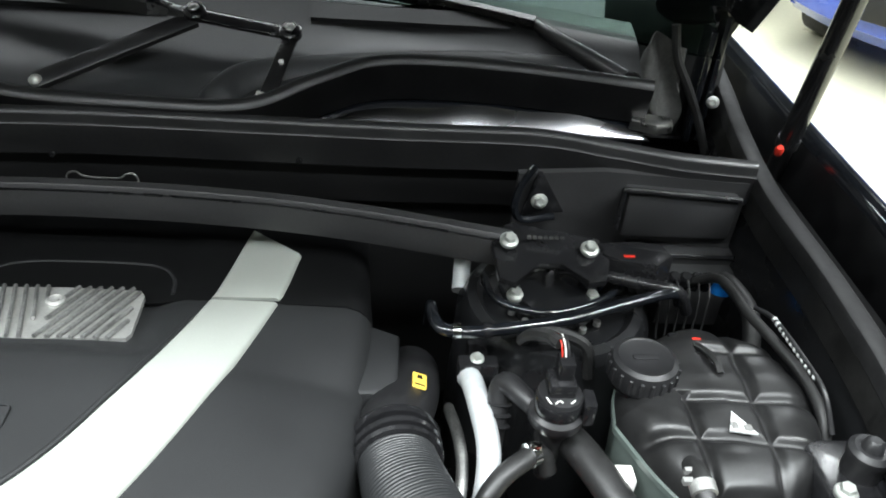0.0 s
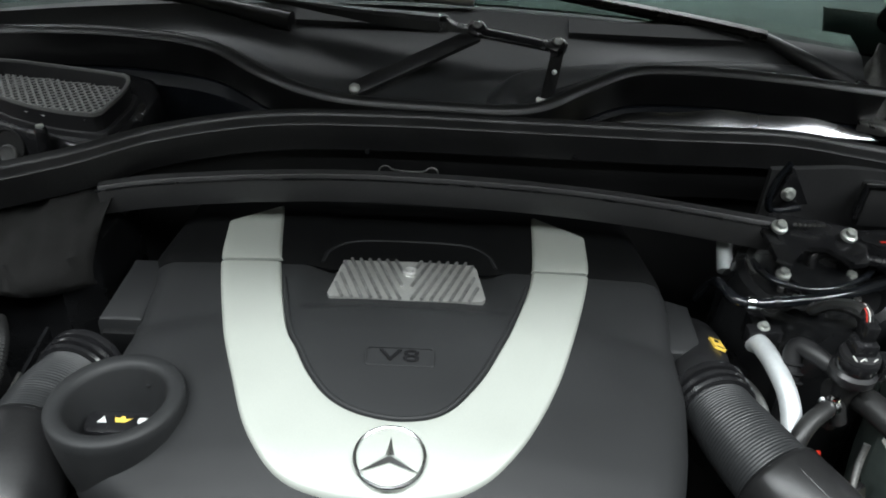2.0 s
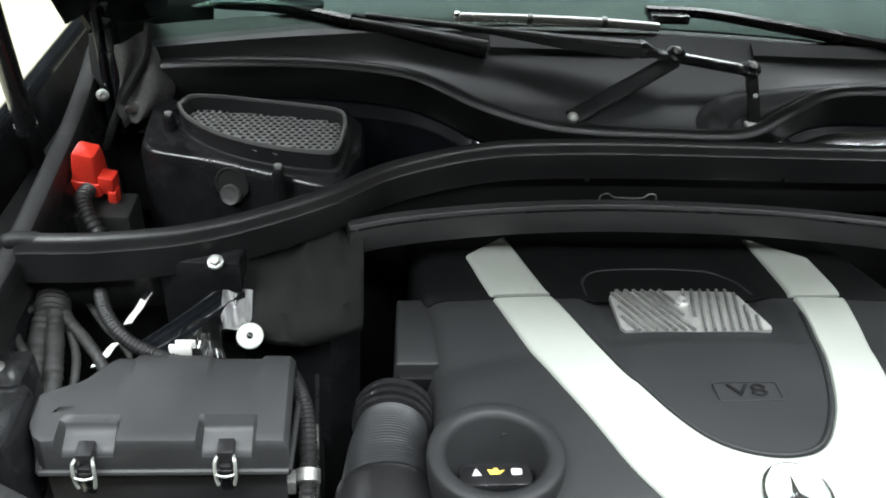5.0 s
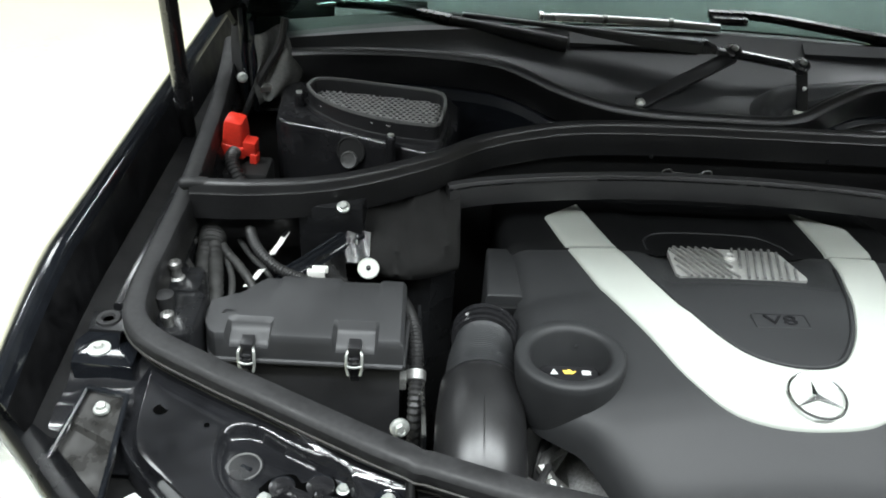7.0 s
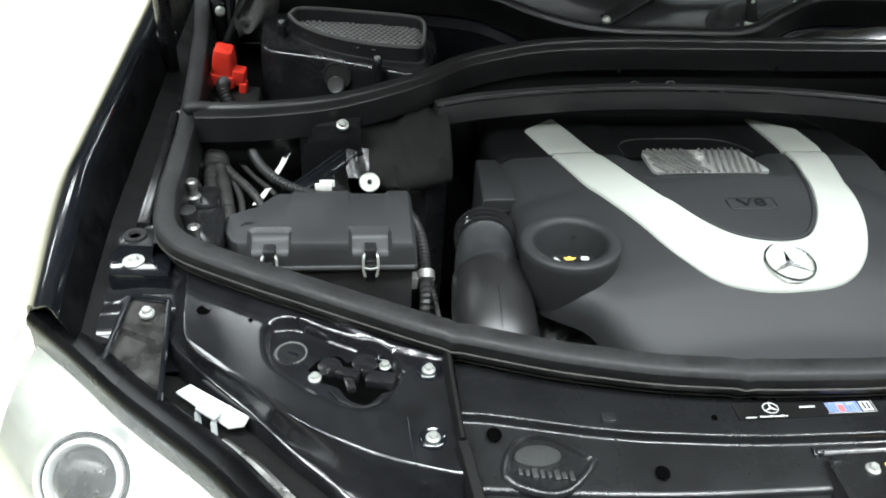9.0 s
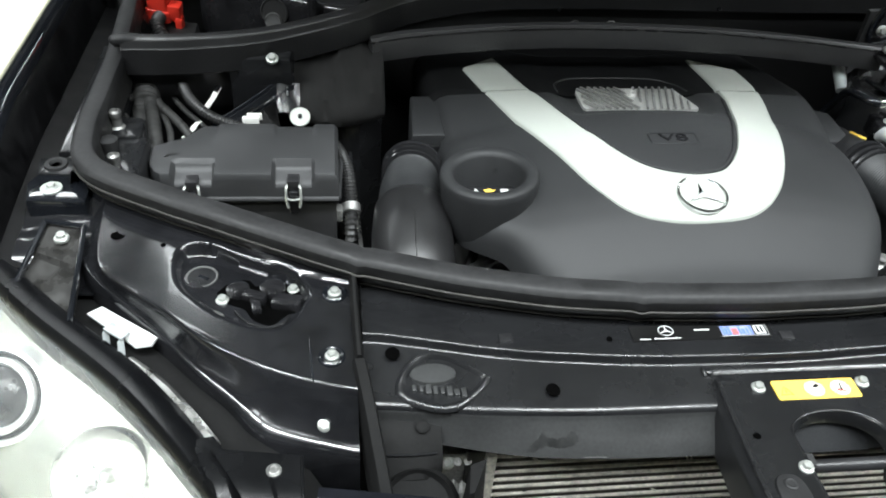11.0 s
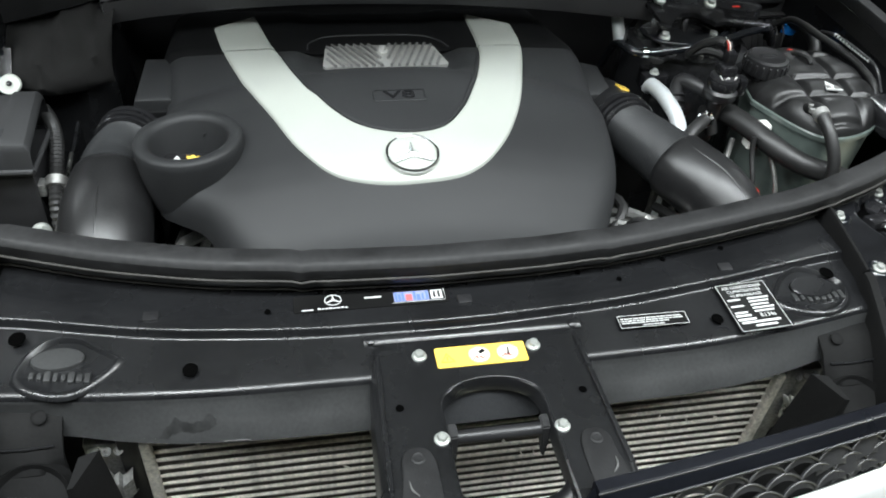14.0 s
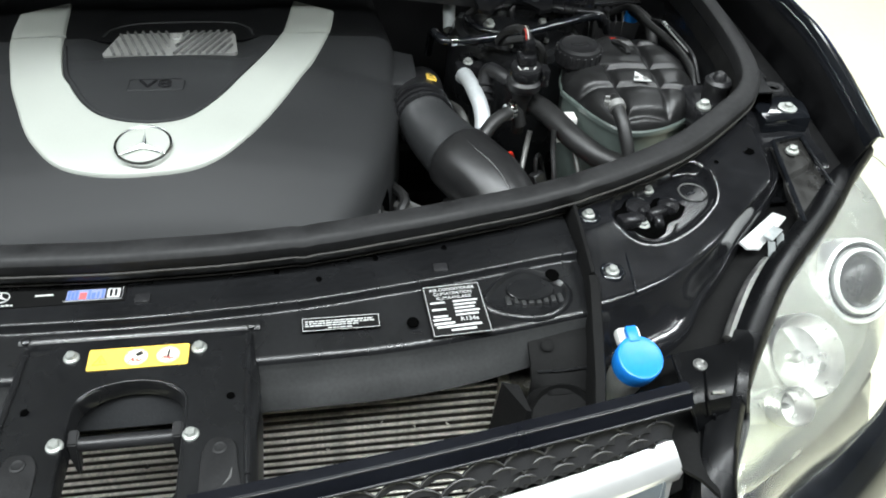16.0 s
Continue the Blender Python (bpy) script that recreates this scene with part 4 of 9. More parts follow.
    tube(bm, [(-0.342, 0.21, 0.875), (-0.325, 0.205, 0.915), (-0.305, 0.225, 0.925), (-0.288, 0.258, 0.918), (-0.280, 0.29, 0.88)], 0.0042, 8, 5)
    part("wire", bm, HOSE, t)


engine_block()


def air_tube(name, pts, radii, split, label):
    """Collar, fine bellows up to the split (a share of the way), then a moulded elbow."""
    t = thing(name, (pts[-1][0], pts[-1][1], 0.78), label, "air hose")
    path = smooth_path(pts, 60)
    rs = np.interp(np.linspace(0, len(pts) - 1, len(path)), range(len(pts)), radii)
    cut = int(split * len(path))
    run, way = [0.0], 0.0
    for a, b in zip(path, path[1:]):
        way += (b - a).length
        run.append(way)
    bm = bmesh.new()
    tube(bm, path[:cut], [float(r) - 0.0035 + 0.0006 * math.sin(2 * math.pi * d / 0.0031) for r, d in zip(rs[:cut], run)], 32, 1)
    part("bellows", bm, BELLOWS, t, "finely ribbed bellows", sharp=80)
    bm = bmesh.new()
    el = path[cut - 2::4]
    tube(bm, el, [float(r) + (0.0005 if k else -0.003) for k, r in enumerate(rs[cut - 2::4])], 36, 1)
    elbow = part("elbow", bm, ELBOW, t, "smooth moulded elbow", sharp=60)
    bm = bmesh.new()
    tube(bm, [q + Vector((0, -0.35, 0.94)) * (float(r) + 0.0003) for q, r in zip(el, rs[cut - 2::4])][1:], 0.0012, 6, 1)
    part("mould_seam", bm, ELBOW, elbow)
    tn = (path[6] - path[0]).normalized()
    if pts[0][0] > 0:
        bm = bmesh.new()
        tube(bm, [path[0] + tn * 0.012, path[0] - tn * 0.02, path[0] + Vector((0.014, 0.075, -0.020)), path[0] + Vector((0.018, 0.13, -0.042)), path[0] + Vector((0.018, 0.19, -0.11))], [radii[0] - 0.004, radii[0] - 0.006, radii[0] - 0.008, radii[0] - 0.008, radii[0] - 0.008], 28, 4)
        part("rear_duct", bm, PLASTIC, t, "plain black duct")
    for k, (d, w) in enumerate(((0.000, 0.0055), (0.013, 0.0045), (0.024, 0.0040))):
        bm = bmesh.new()
        r = radii[0] - 0.0005 * k
        lathe(bm, [(r - 0.006, -w), (r + 0.002, -w * 0.8), (r + 0.0035, 0.0), (r + 0.002, w * 0.8), (r - 0.006, w)], on(tn, path[0] + tn * d), 36)
        part("collar", bm, GLOSSY, t)
    return t


air_tube("air_hose", [(0.3150, 0.446, 0.943), (0.319, 0.412, 0.947), (0.330, 0.372, 0.950), (0.353, 0.320, 0.948), (0.382, 0.275, 0.938), (0.400, 0.236, 0.915), (0.410, 0.200, 0.875), (0.413, 0.172, 0.81)], [0.039, 0.039, 0.042, 0.045, 0.046, 0.045, 0.043, 0.041], 0.40, "thick black ribbed plastic air hose")
air_tube("air_hose", [(-0.3500, 0.452, 0.944), (-0.354, 0.420, 0.948), (-0.359, 0.375, 0.952), (-0.362, 0.300, 0.945), (-0.363, 0.248, 0.924), (-0.362, 0.208, 0.885), (-0.357, 0.178, 0.82)], [0.039, 0.039, 0.044, 0.050, 0.051, 0.048, 0.045], 0.40, "thick black ribbed plastic air hose")


# ---------------------------------------------------------------- bonnet and its struts
def bonnet():
    t = thing("bonnet", (0, 0.9, 1.1), "raised black bonnet with a bare black underside", "car bonnet")
    bm = bmesh.new()
    rows = []
    for x in np.linspace(-0.79, 0.79, 21):
        k = abs(x) / 0.79
        y0, z0 = 1.04 - 0.055 * k ** 3, 1.30 - 0.15 * k ** 3
        w = 1 - 0.08 * k ** 4
        rows.append([(x * (1 - 0.05 * v), y0 - 0.91 * v * w, z0 + 0.88 * v * w + 0.06 * math.sin(math.pi * v)) for v in (0, 0.01, 0.03, 0.1, 0.25, 0.4, 0.55, 0.7, 0.85, 0.97, 1)])
    sheet(bm, rows, 0.022, (0, 0.7, 0.7))
    part("panel", bm, PAINT, t)
    for s in (-1, 1):
        bm = bmesh.new()
        lathe(bm, [(0.001, -0.012), (0.05, -0.010), (0.066, 0.0), (0.05, 0.01), (0.001, 0.012)], on((0, -0.55, -0.4), (s * 0.715, 0.985, 1.195)), 20)
        part("corner_bump", bm, PAINT, t)
        bm = bmesh.new()
        tube(bm, [(s * 0.668, 0.945, 1.17), (s * 0.676, 0.935, 1.13), (s * 0.696, 0.930, 1.096), (s * 0.722, 0.930, 1.05), (s * 0.750, 0.93, 0.99)], 0.006, 8, 4)
        part("hinge_cable", bm, HOSE, t)
        bm = bmesh.new()
        box(bm, s * 0.725 - 0.005, s * 0.725 + 0.005, 0.95, 0.985, 1.0, 1.16, 0.003)
        box(bm, s * 0.742 - 0.005, s * 0.742 + 0.005, 0.955, 0.98, 1.0, 1.18, 0.003)
        hinge = part("hinge", bm, PAINT, t)
        bolt(hinge, (s * 0.745, 0.945, 1.065), (-s * 0.3, -1, 0.3), 0.8)
        bm = bmesh.new()
        tube(bm, [(s * 0.755, 1.0, 1.14), (s * 0.80, 1.03, 1.20), (s * 0.87, 1.05, 1.30)], 0.012, 8, 3)
        part("edge_seal", bm, RUBBER, t)
    for s in (-1, 1):
        g = thing("gas_strut", (s * 0.82, 0.865, 1.0), "black gas strut holding the bonnet up", "gas strut", "bonnet struts")
        bm = bmesh.new()
        tube(bm, [(s * 0.822, 0.862, 1.05), (s * 0.808, 0.81, 1.24), (s * 0.785, 0.74, 1.48)], 0.0135, 14, 4)
        part("cylinder", bm, GLOSSY, g)
        bm = bmesh.new()
        tube(bm, [(s * 0.787, 0.745, 1.46), (s * 0.775, 0.71, 1.60)], 0.006, 10, 2)
        part("rod", bm, CHROME, g)
        bm = bmesh.new()
        lathe(bm, [(0.004, -0.06), (0.012, -0.05), (0.012, 0.0), (0.015, 0.006), (0.015, 0.02)], on((-s * 0.05, -0.25, 1), (s * 0.823, 0.866, 1.04)), 12)
        part("socket", bm, PLASTIC, g)
        if s > 0:
            bm = bmesh.new()
            lathe(bm, [(0.002, 0), (0.005, 0.001), (0.006, 0.009), (0.004, 0.014)], on((-0.2, -0.5, 1), (0.802, 0.842, 1.045)), 12)
            part("safety_clip", bm, RED, g, "small red plastic clip")


bonnet()


def wing_flap(s):
    """Crumpled rubber flap at the scuttle's end."""
    t = thing("scuttle_flap", (s * 0.69, 0.95, 1.0), "crumpled grey rubber flap at the end of the scuttle", "rubber flap")
    bm = bmesh.new()
    rows = []
    for u in np.linspace(0, 1, 11):
        rows.append([(s * (0.632 + (0.028 if s < 0 else 0.0) + 0.058 * u + 0.004 * math.sin(v * 9 + u * 5) - 0.012 * v * (1 - v) * 4 * (1 - u)), 0.915 + 0.035 * v + 0.010 * math.sin(u * 9 + v * 4), 1.045 + 0.108 * v - 0.02 * (2 * u - 1) ** 2 + 0.004 * math.sin(7 * u + 6 * v)) for v in np.linspace(0, 1, 10)])
    sheet(bm, rows, 0.004, (0, 1, -0.3))
    part("flap", bm, FLAP, t, sharp=70)
    if s > 0:
        bm = bmesh.new()
        prism(bm, [(0.610, 0.868), (0.640, 0.852), (0.664, 0.860), (0.668, 0.880), (0.62, 0.89)], 1.058, 1.072, 0.004)
        part("foil_tip", bm, FOIL, t)
    else:
        bm = bmesh.new()
        prism(bm, [(-0.710, 0.916), (-0.664, 0.930), (-0.668, 0.946), (-0.704, 0.942)], 1.052, 1.062, 0.003)
        part("metal_tip", bm, FOIL, t)


wing_flap(-1)
wing_flap(1)

# lamp glints on the black channel behind the rear seal, built as a metallic strip
bm = bmesh.new()
rows = []
for x in np.linspace(0.235, 0.628, 40):
    k = (x - 0.235) / 0.393
    w = math.sin(math.pi * min(1.0, 0.05 + 0.95 * k)) ** 0.5
    rows.append([(x, 0.830 + 0.004 * k + 0.028 * w * v, 1.060 + 0.002 * math.sin(x * 50) * v + w * (0.034 * v - 0.012 * v * v)) for v in (0.0, 0.15, 0.3, 0.45, 0.6, 0.8, 1.0)])
sheet(bm, rows, 0.003)
part("channel_glint", bm, material("channel_glint_metal", (0.36, 0.36, 0.37), 0.2, 1.0, 0.25, 8, 0, 5, rvar=0.12), BODY, "pale metallic strip standing for lamp glints on the black channel", sharp=70)


# ---------------------------------------------------------------- strut brace and right suspension tower
def brace():
    t = thing("strut_brace", (0.05, 0.70, 0.99), "black steel strut brace bowing across the engine", "strut brace")
    bm = bmesh.new()
    path = smooth_path([(-0.40, 0.672, 1.032), (-0.33, 0.692, 1.034), (-0.20, 0.712, 1.036), (-0.06, 0.720, 1.037), (0.12, 0.714, 1.036), (0.27, 0.695, 1.034), (0.40, 0.668, 1.031), (0.435, 0.660, 1.030)], 6)
    sweep(bm, path, [(0.012, -0.036), (0.0125, -0.006), (0.011, -0.0035), (0.006, -0.002), (0.004, 0.0), (-0.008, 0.0), (-0.010, -0.002), (-0.010, -0.036)])
    bar = part("bar", bm, PARTITION, t)
    bm = bmesh.new()
    tube(bm, [q + Vector((0, -0.0112, -0.0036)) for q in path], 0.0014, 8, 1)
    part("bar_edge", bm, PANEL, bar)
    bm = bmesh.new()
    prism(bm, [(0.412, 0.672), (0.415, 0.648), (0.418, 0.60), (0.435, 0.592), (0.448, 0.612), (0.462, 0.626), (0.488, 0.628), (0.505, 0.612), (0.512, 0.600), (0.532, 0.606), (0.542, 0.640), (0.535, 0.672), (0.44, 0.690)], 1.018, 1.026, 0.002, m=pose(0, 0, 0) @ Matrix.Translation((0, 0.64, 1.02)) @ pose(0, 0, 0, 6, 3, 0) @ Matrix.Translation((0, -0.64, -1.02)) @ Matrix.Translation((0, 0, 0.02)))
    plate = part("end_plate", bm, GLOSSY, t, "pressed black end plate")
    bolt(plate, (0.432, 0.643, 1.034), (0.1, -0.35, 1), 0.92)
    bolt(plate, (0.520, 0.643, 1.026), (0.1, -0.35, 1), 0.92)
    for k in range(7):
        bm = bmesh.new()
        box(bm, 0.453 + 0.006 * k, 0.457 + 0.006 * k, 0.651 + 0.0003 * k, 0.655, 1.030, 1.0325)
        part("stamped_mark", bm, STEEL, plate)
    bm = bmesh.new()
    prism(bm, [(0.530, 0.662), (0.580, 0.668), (0.606, 0.662), (0.612, 0.640), (0.590, 0.622), (0.552, 0.630), (0.536, 0.640)], 0.99, 1.022, 0.004)
    cheek = part("cheek_bracket", bm, GLOSSY, t)
    bm = bmesh.new()
    box(bm, 0.556, 0.568, 0.634, 0.637, 1.0225, 1.0235)
    part("paint_mark", bm, RED, cheek, "orange paint mark")
    t = thing("strut_tower", (0.485, 0.64, 0.70), "black pressed steel suspension tower", "strut tower", "towers")
    bm = bmesh.new()
    lathe(bm, [(0.11, -0.30), (0.105, -0.03), (0.095, -0.012), (0.085, -0.008), (0.078, -0.016), (0.05, -0.020), (0.045, 0.0), (0.030, 0.004)], Matrix.Translation((0.487, 0.625, 0.985)), 36)
    part("dome", bm, PANEL, t)
    bolt(t, (0.441, 0.613, 0.985), (0, -0.1, 1), 0.85)
    bolt(t, (0.523, 0.613, 0.985), (0, -0.1, 1), 0.85)
    bm = bmesh.new()
    tube(bm, [(0.412, 0.640, 0.984), (0.415, 0.615, 0.985), (0.431, 0.594, 0.985), (0.474, 0.584, 0.985), (0.523, 0.602, 0.985), (0.556, 0.628, 0.985), (0.562, 0.650, 0.984)], 0.0042, 10, 6)
    part("bowl_rim", bm, PAINT, t, "glossy rolled rim")
    bm = bmesh.new()
    tube(bm, [(0.428, 0.634, 0.979), (0.436, 0.612, 0.978), (0.474, 0.600, 0.977), (0.515, 0.614, 0.978), (0.540, 0.638, 0.979)], 0.0030, 10, 6)
    part("bowl_rim", bm, PAINT, t, "glossy rolled rim")
    for k in range(6):
        a = radians(205 + 22 * k)
        bm = bmesh.new()
        lathe(bm, [(0.004, 0), (0.004, 0.006), (0.002, 0.007)], Matrix.Translation((0.487 + 0.055 * math.cos(a), 0.625 + 0.055 * math.sin(a), 0.968)), 8)
        part("stud", bm, STEEL, t)


brace()


def right_partition():
    t = thing("side_partition", (0.6, 0.775, 0.75), "ribbed black plastic partition beside the bulkhead", "plastic panel")
    bm = bmesh.new()
    prism(bm, [(0.455, 0.755), (0.56, 0.768), (0.73, 0.752), (0.735, 0.762), (0.56, 0.778), (0.455, 0.765)], 0.75, 1.05)
    part("panel", bm, PARTITION, t)
    bm = bmesh.new()
    box(bm, 0.585, 0.722, 0.742, 0.775, 0.975, 1.036, 0.006)
    box(bm, 0.60, 0.735, 0.736, 0.77, 0.94, 0.957, 0.004)
    field = part("raised_field", bm, PARTITION, t)
    bm = bmesh.new()
    tube(bm, [(0.578, 0.742, 0.99), (0.579, 0.742, 1.036), (0.584, 0.741, 1.042), (0.65, 0.741, 1.038), (0.721, 0.741, 1.034)], 0.0035, 8, 3)
    part("field_edge", bm, GLOSSY, field)
    bm = bmesh.new()
    tube(bm, [(0.640, 0.735, 0.955), (0.70, 0.735, 0.955), (0.752, 0.735, 0.954)], 0.0028, 8, 2)
    part("field_edge", bm, GLOSSY, field)
    bm = bmesh.new()
    box(bm, 0.645, 0.76, 0.715, 0.76, 0.86, 0.942, 0.006)
    part("lower_step", bm, PARTITION, t)
    bm = bmesh.new()
    m = Matrix.Translation((0, 0.752, 0)) @ pose(0, 0, 0, 90, 0, 0)
    prism(bm, [(0.462, 0.998), (0.512, 1.006), (0.481, 1.056), (0.476, 1.056)], 0, 0.007, 0.001, m=m)
    tri = part("corner_bracket", bm, GLOSSY, t)
    bolt(tri, (0.481, 0.744, 1.021), (0, -1, 0.25), 0.9)
    bm = bmesh.new()
    tube(bm, [(0.470, 0.74, 1.07), (0.455, 0.735, 1.045), (0.450, 0.73, 1.02), (0.462, 0.735, 1.0), (0.50, 0.74, 1.003)], 0.0045, 8, 5)
    part("bent_rod", bm, PAINT, t)
    for x, y, z in ((-0.35, 0.75, 1.03), (0.20, 0.80, 1.035), (-0.08, 0.80, 1.03)):
        bm = bmesh.new()
        lathe(bm, [(0.002, 0), (0.004, 0.001), (0.003, 0.004)], on((0, -1, 0.2), (x, y - 0.008, z)), 8)
        part("clip_pin", bm, PANEL, BODY)
    # wire spring behind the brace
    w = thing("wire_spring", (-0.03, 0.79, 0.95), "small bent steel wire spring clip", "spring clip")
    bm = bmesh.new()
    tube(bm, [(-0.064, 0.775, 1.000), (-0.062, 0.775, 1.014), (-0.052, 0.775, 1.018), (-0.042, 0.775, 1.012), (-0.006, 0.775, 1.011), (0.004, 0.775, 1.017), (0.014, 0.775, 1.016), (0.018, 0.775, 1.002)], 0.0013, 6, 4)
    part("wire", bm, STEEL, w)


right_partition()


# ---------------------------------------------------------------- coolant reservoir and the right hand side
def reservoir():
    t = thing("coolant_reservoir", (0.6, 0.45, 0.74), "black coolant expansion tank with a milky lower half", "coolant tank")
    o = [(0.513, 0.445), (0.524, 0.490), (0.556, 0.540), (0.617, 0.568), (0.678, 0.543), (0.702, 0.500), (0.704, 0.448), (0.689, 0.396), (0.652, 0.357), (0.602, 0.340), (0.566, 0.346), (0.538, 0.385)]
    loop = [(q.x, q.y) for q in smooth_path([(*p, 0) for p in o + [o[0]]], 30)][:-1]
    c = Vector((0.610, 0.450))

    def ring(k, z, dz=0.0):
        return [(c.x + (x - c.x) * k, c.y + (y - c.y) * k, z + dz * (y - c.y)) for x, y in loop]
    bm = bmesh.new()
    skin(bm, [ring(0.80, 0.74), ring(0.88, 0.80), ring(0.95, 0.91), ring(0.98, 0.966)])
    part("lower_half", bm, TANK, t, "milky plastic lower half")
    bm = bmesh.new()
    skin(bm, [ring(1.0, 0.962), ring(1.018, 0.963), ring(1.018, 0.969), ring(1.0, 0.971)])
    part("seam_flange", bm, TANK, t)
    # quilted top as a height field in a polar grid
    bm = bmesh.new()
    rings = [ring(1.0, 0.970)]
    for k in [0.99, 0.975, 0.955, 0.935] + list(np.linspace(0.91, 0.02, 76)):
        z = 0.970 + 0.033 * (1 - k ** 7) ** 0.8
        r = []
        for x, y in loop:
            px, py = c.x + (x - c.x) * k, c.y + (y - c.y) * k
            g = 0.0
            for v, w in ((px - 0.574, py < 0.46), (px - 0.637 + 0.03 * (0.45 - py), True), (py - 0.453 + 0.03 * (px - 0.57), px > 0.57), (py - 0.408 + 0.10 * (px - 0.574), True), (py - 0.352, px > 0.57), (py - 0.515, px > 0.6)):
                if w:
                    g = max(g, math.exp(-(v / 0.0050) ** 2))
            pillow = 0.002 * (math.sin((px - 0.574) / 0.063 * math.pi) ** 2 + math.sin((py - 0.408) / 0.045 * math.pi) ** 2)
            r.append((px, py, z - 0.006 * g * min(1.0, (1 - k) * 12) + pillow - 0.002 + 0.01 * (py - c.y)))
        rings.append(r)
    skin(bm, rings)
    part("top_half", bm, TANKTOP, t, sharp=70)
    m = Matrix.Translation((0.541, 0.483, 1.0)) @ Matrix.Diagonal((0.84, 0.84, 0.84, 1)) @ Matrix.Translation((0, 0, -1.0))
    bm = bmesh.new()
    lathe(bm, [(0.032, 0.985), (0.033, 0.997)], m, 28)
    part("neck", bm, GLOSSY, t)
    bm = bmesh.new()
    lathe(bm, [(0.0365, 0.994), (0.0375, 1.000), (0.0375, 1.014), (0.0355, 1.021), (0.030, 1.024), (0.028, 1.0225), (0.004, 1.0225)], m, 36)
    cap = part("screw_cap", bm, PLASTIC, t, "ribbed black screw cap")
    rib = bmesh.new()
    box(rib, -0.0022, 0.0022, 0.0362, 0.0395, 0.998, 1.017, 0.0008, 1)
    me = shared("rib", rib, PLASTIC)
    for k in range(20):
        place("rib", me, m @ pose(0, 0, 0, 0, 0, 18 * k), cap)
    bm = bmesh.new()
    prism(bm, rounded(0.529, 0.553, 0.480, 0.487, 0.002), 1.0187, 1.0203, 0.0006)
    part("cap_mark", bm, PLASTIC, cap)
    # warning sticker
    bm = bmesh.new()
    prism(bm, [(0.598, 0.409), (0.622, 0.405), (0.607, 0.431)], 1.0005, 1.0025, m=Matrix.Translation((0.0, 0.0, 0.0035)))
    st = part("warning_sticker", bm, PRINT, t, "white triangular warning sticker")
    for x, y, w in ((0.604, 0.414, 0.006), (0.615, 0.411, 0.007)):
        bm = bmesh.new()
        prism(bm, rounded(x - w / 2, x + w / 2, y - 0.003, y + 0.004, 0.001), 1.006, 1.0068)
        part("sticker_mark", bm, STEEL, st)
    # hose stub with white clamp
    bm = bmesh.new()
    tube(bm, [(0.560, 0.385, 0.99), (0.556, 0.362, 1.005), (0.556, 0.345, 1.002), (0.560, 0.318, 0.985), (0.565, 0.295, 0.95), (0.562, 0.285, 0.90)], 0.0085, 12, 5)
    part("overflow_hose", bm, HOSE, t)
    bm = bmesh.new()
    lathe(bm, [(0.0085, -0.006), (0.0108, -0.005), (0.0108, 0.005), (0.0085, 0.006)], on((0, -1, -0.2), (0.556, 0.350, 1.003)), 14)
    box(bm, 0.540, 0.552, 0.352, 0.357, 1.004, 1.009)
    box(bm, 0.544, 0.556, 0.362, 0.366, 1.005, 1.010)
    part("hose_clamp", bm, CAST, t, "white plastic hose clamp")
    bm = bmesh.new()
    prism(bm, rounded(0.496, 0.524, 0.392, 0.412, 0.003), 0.92, 0.958, 0.003, m=None)
    part("side_tab", bm, WHITE, t)


reservoir()


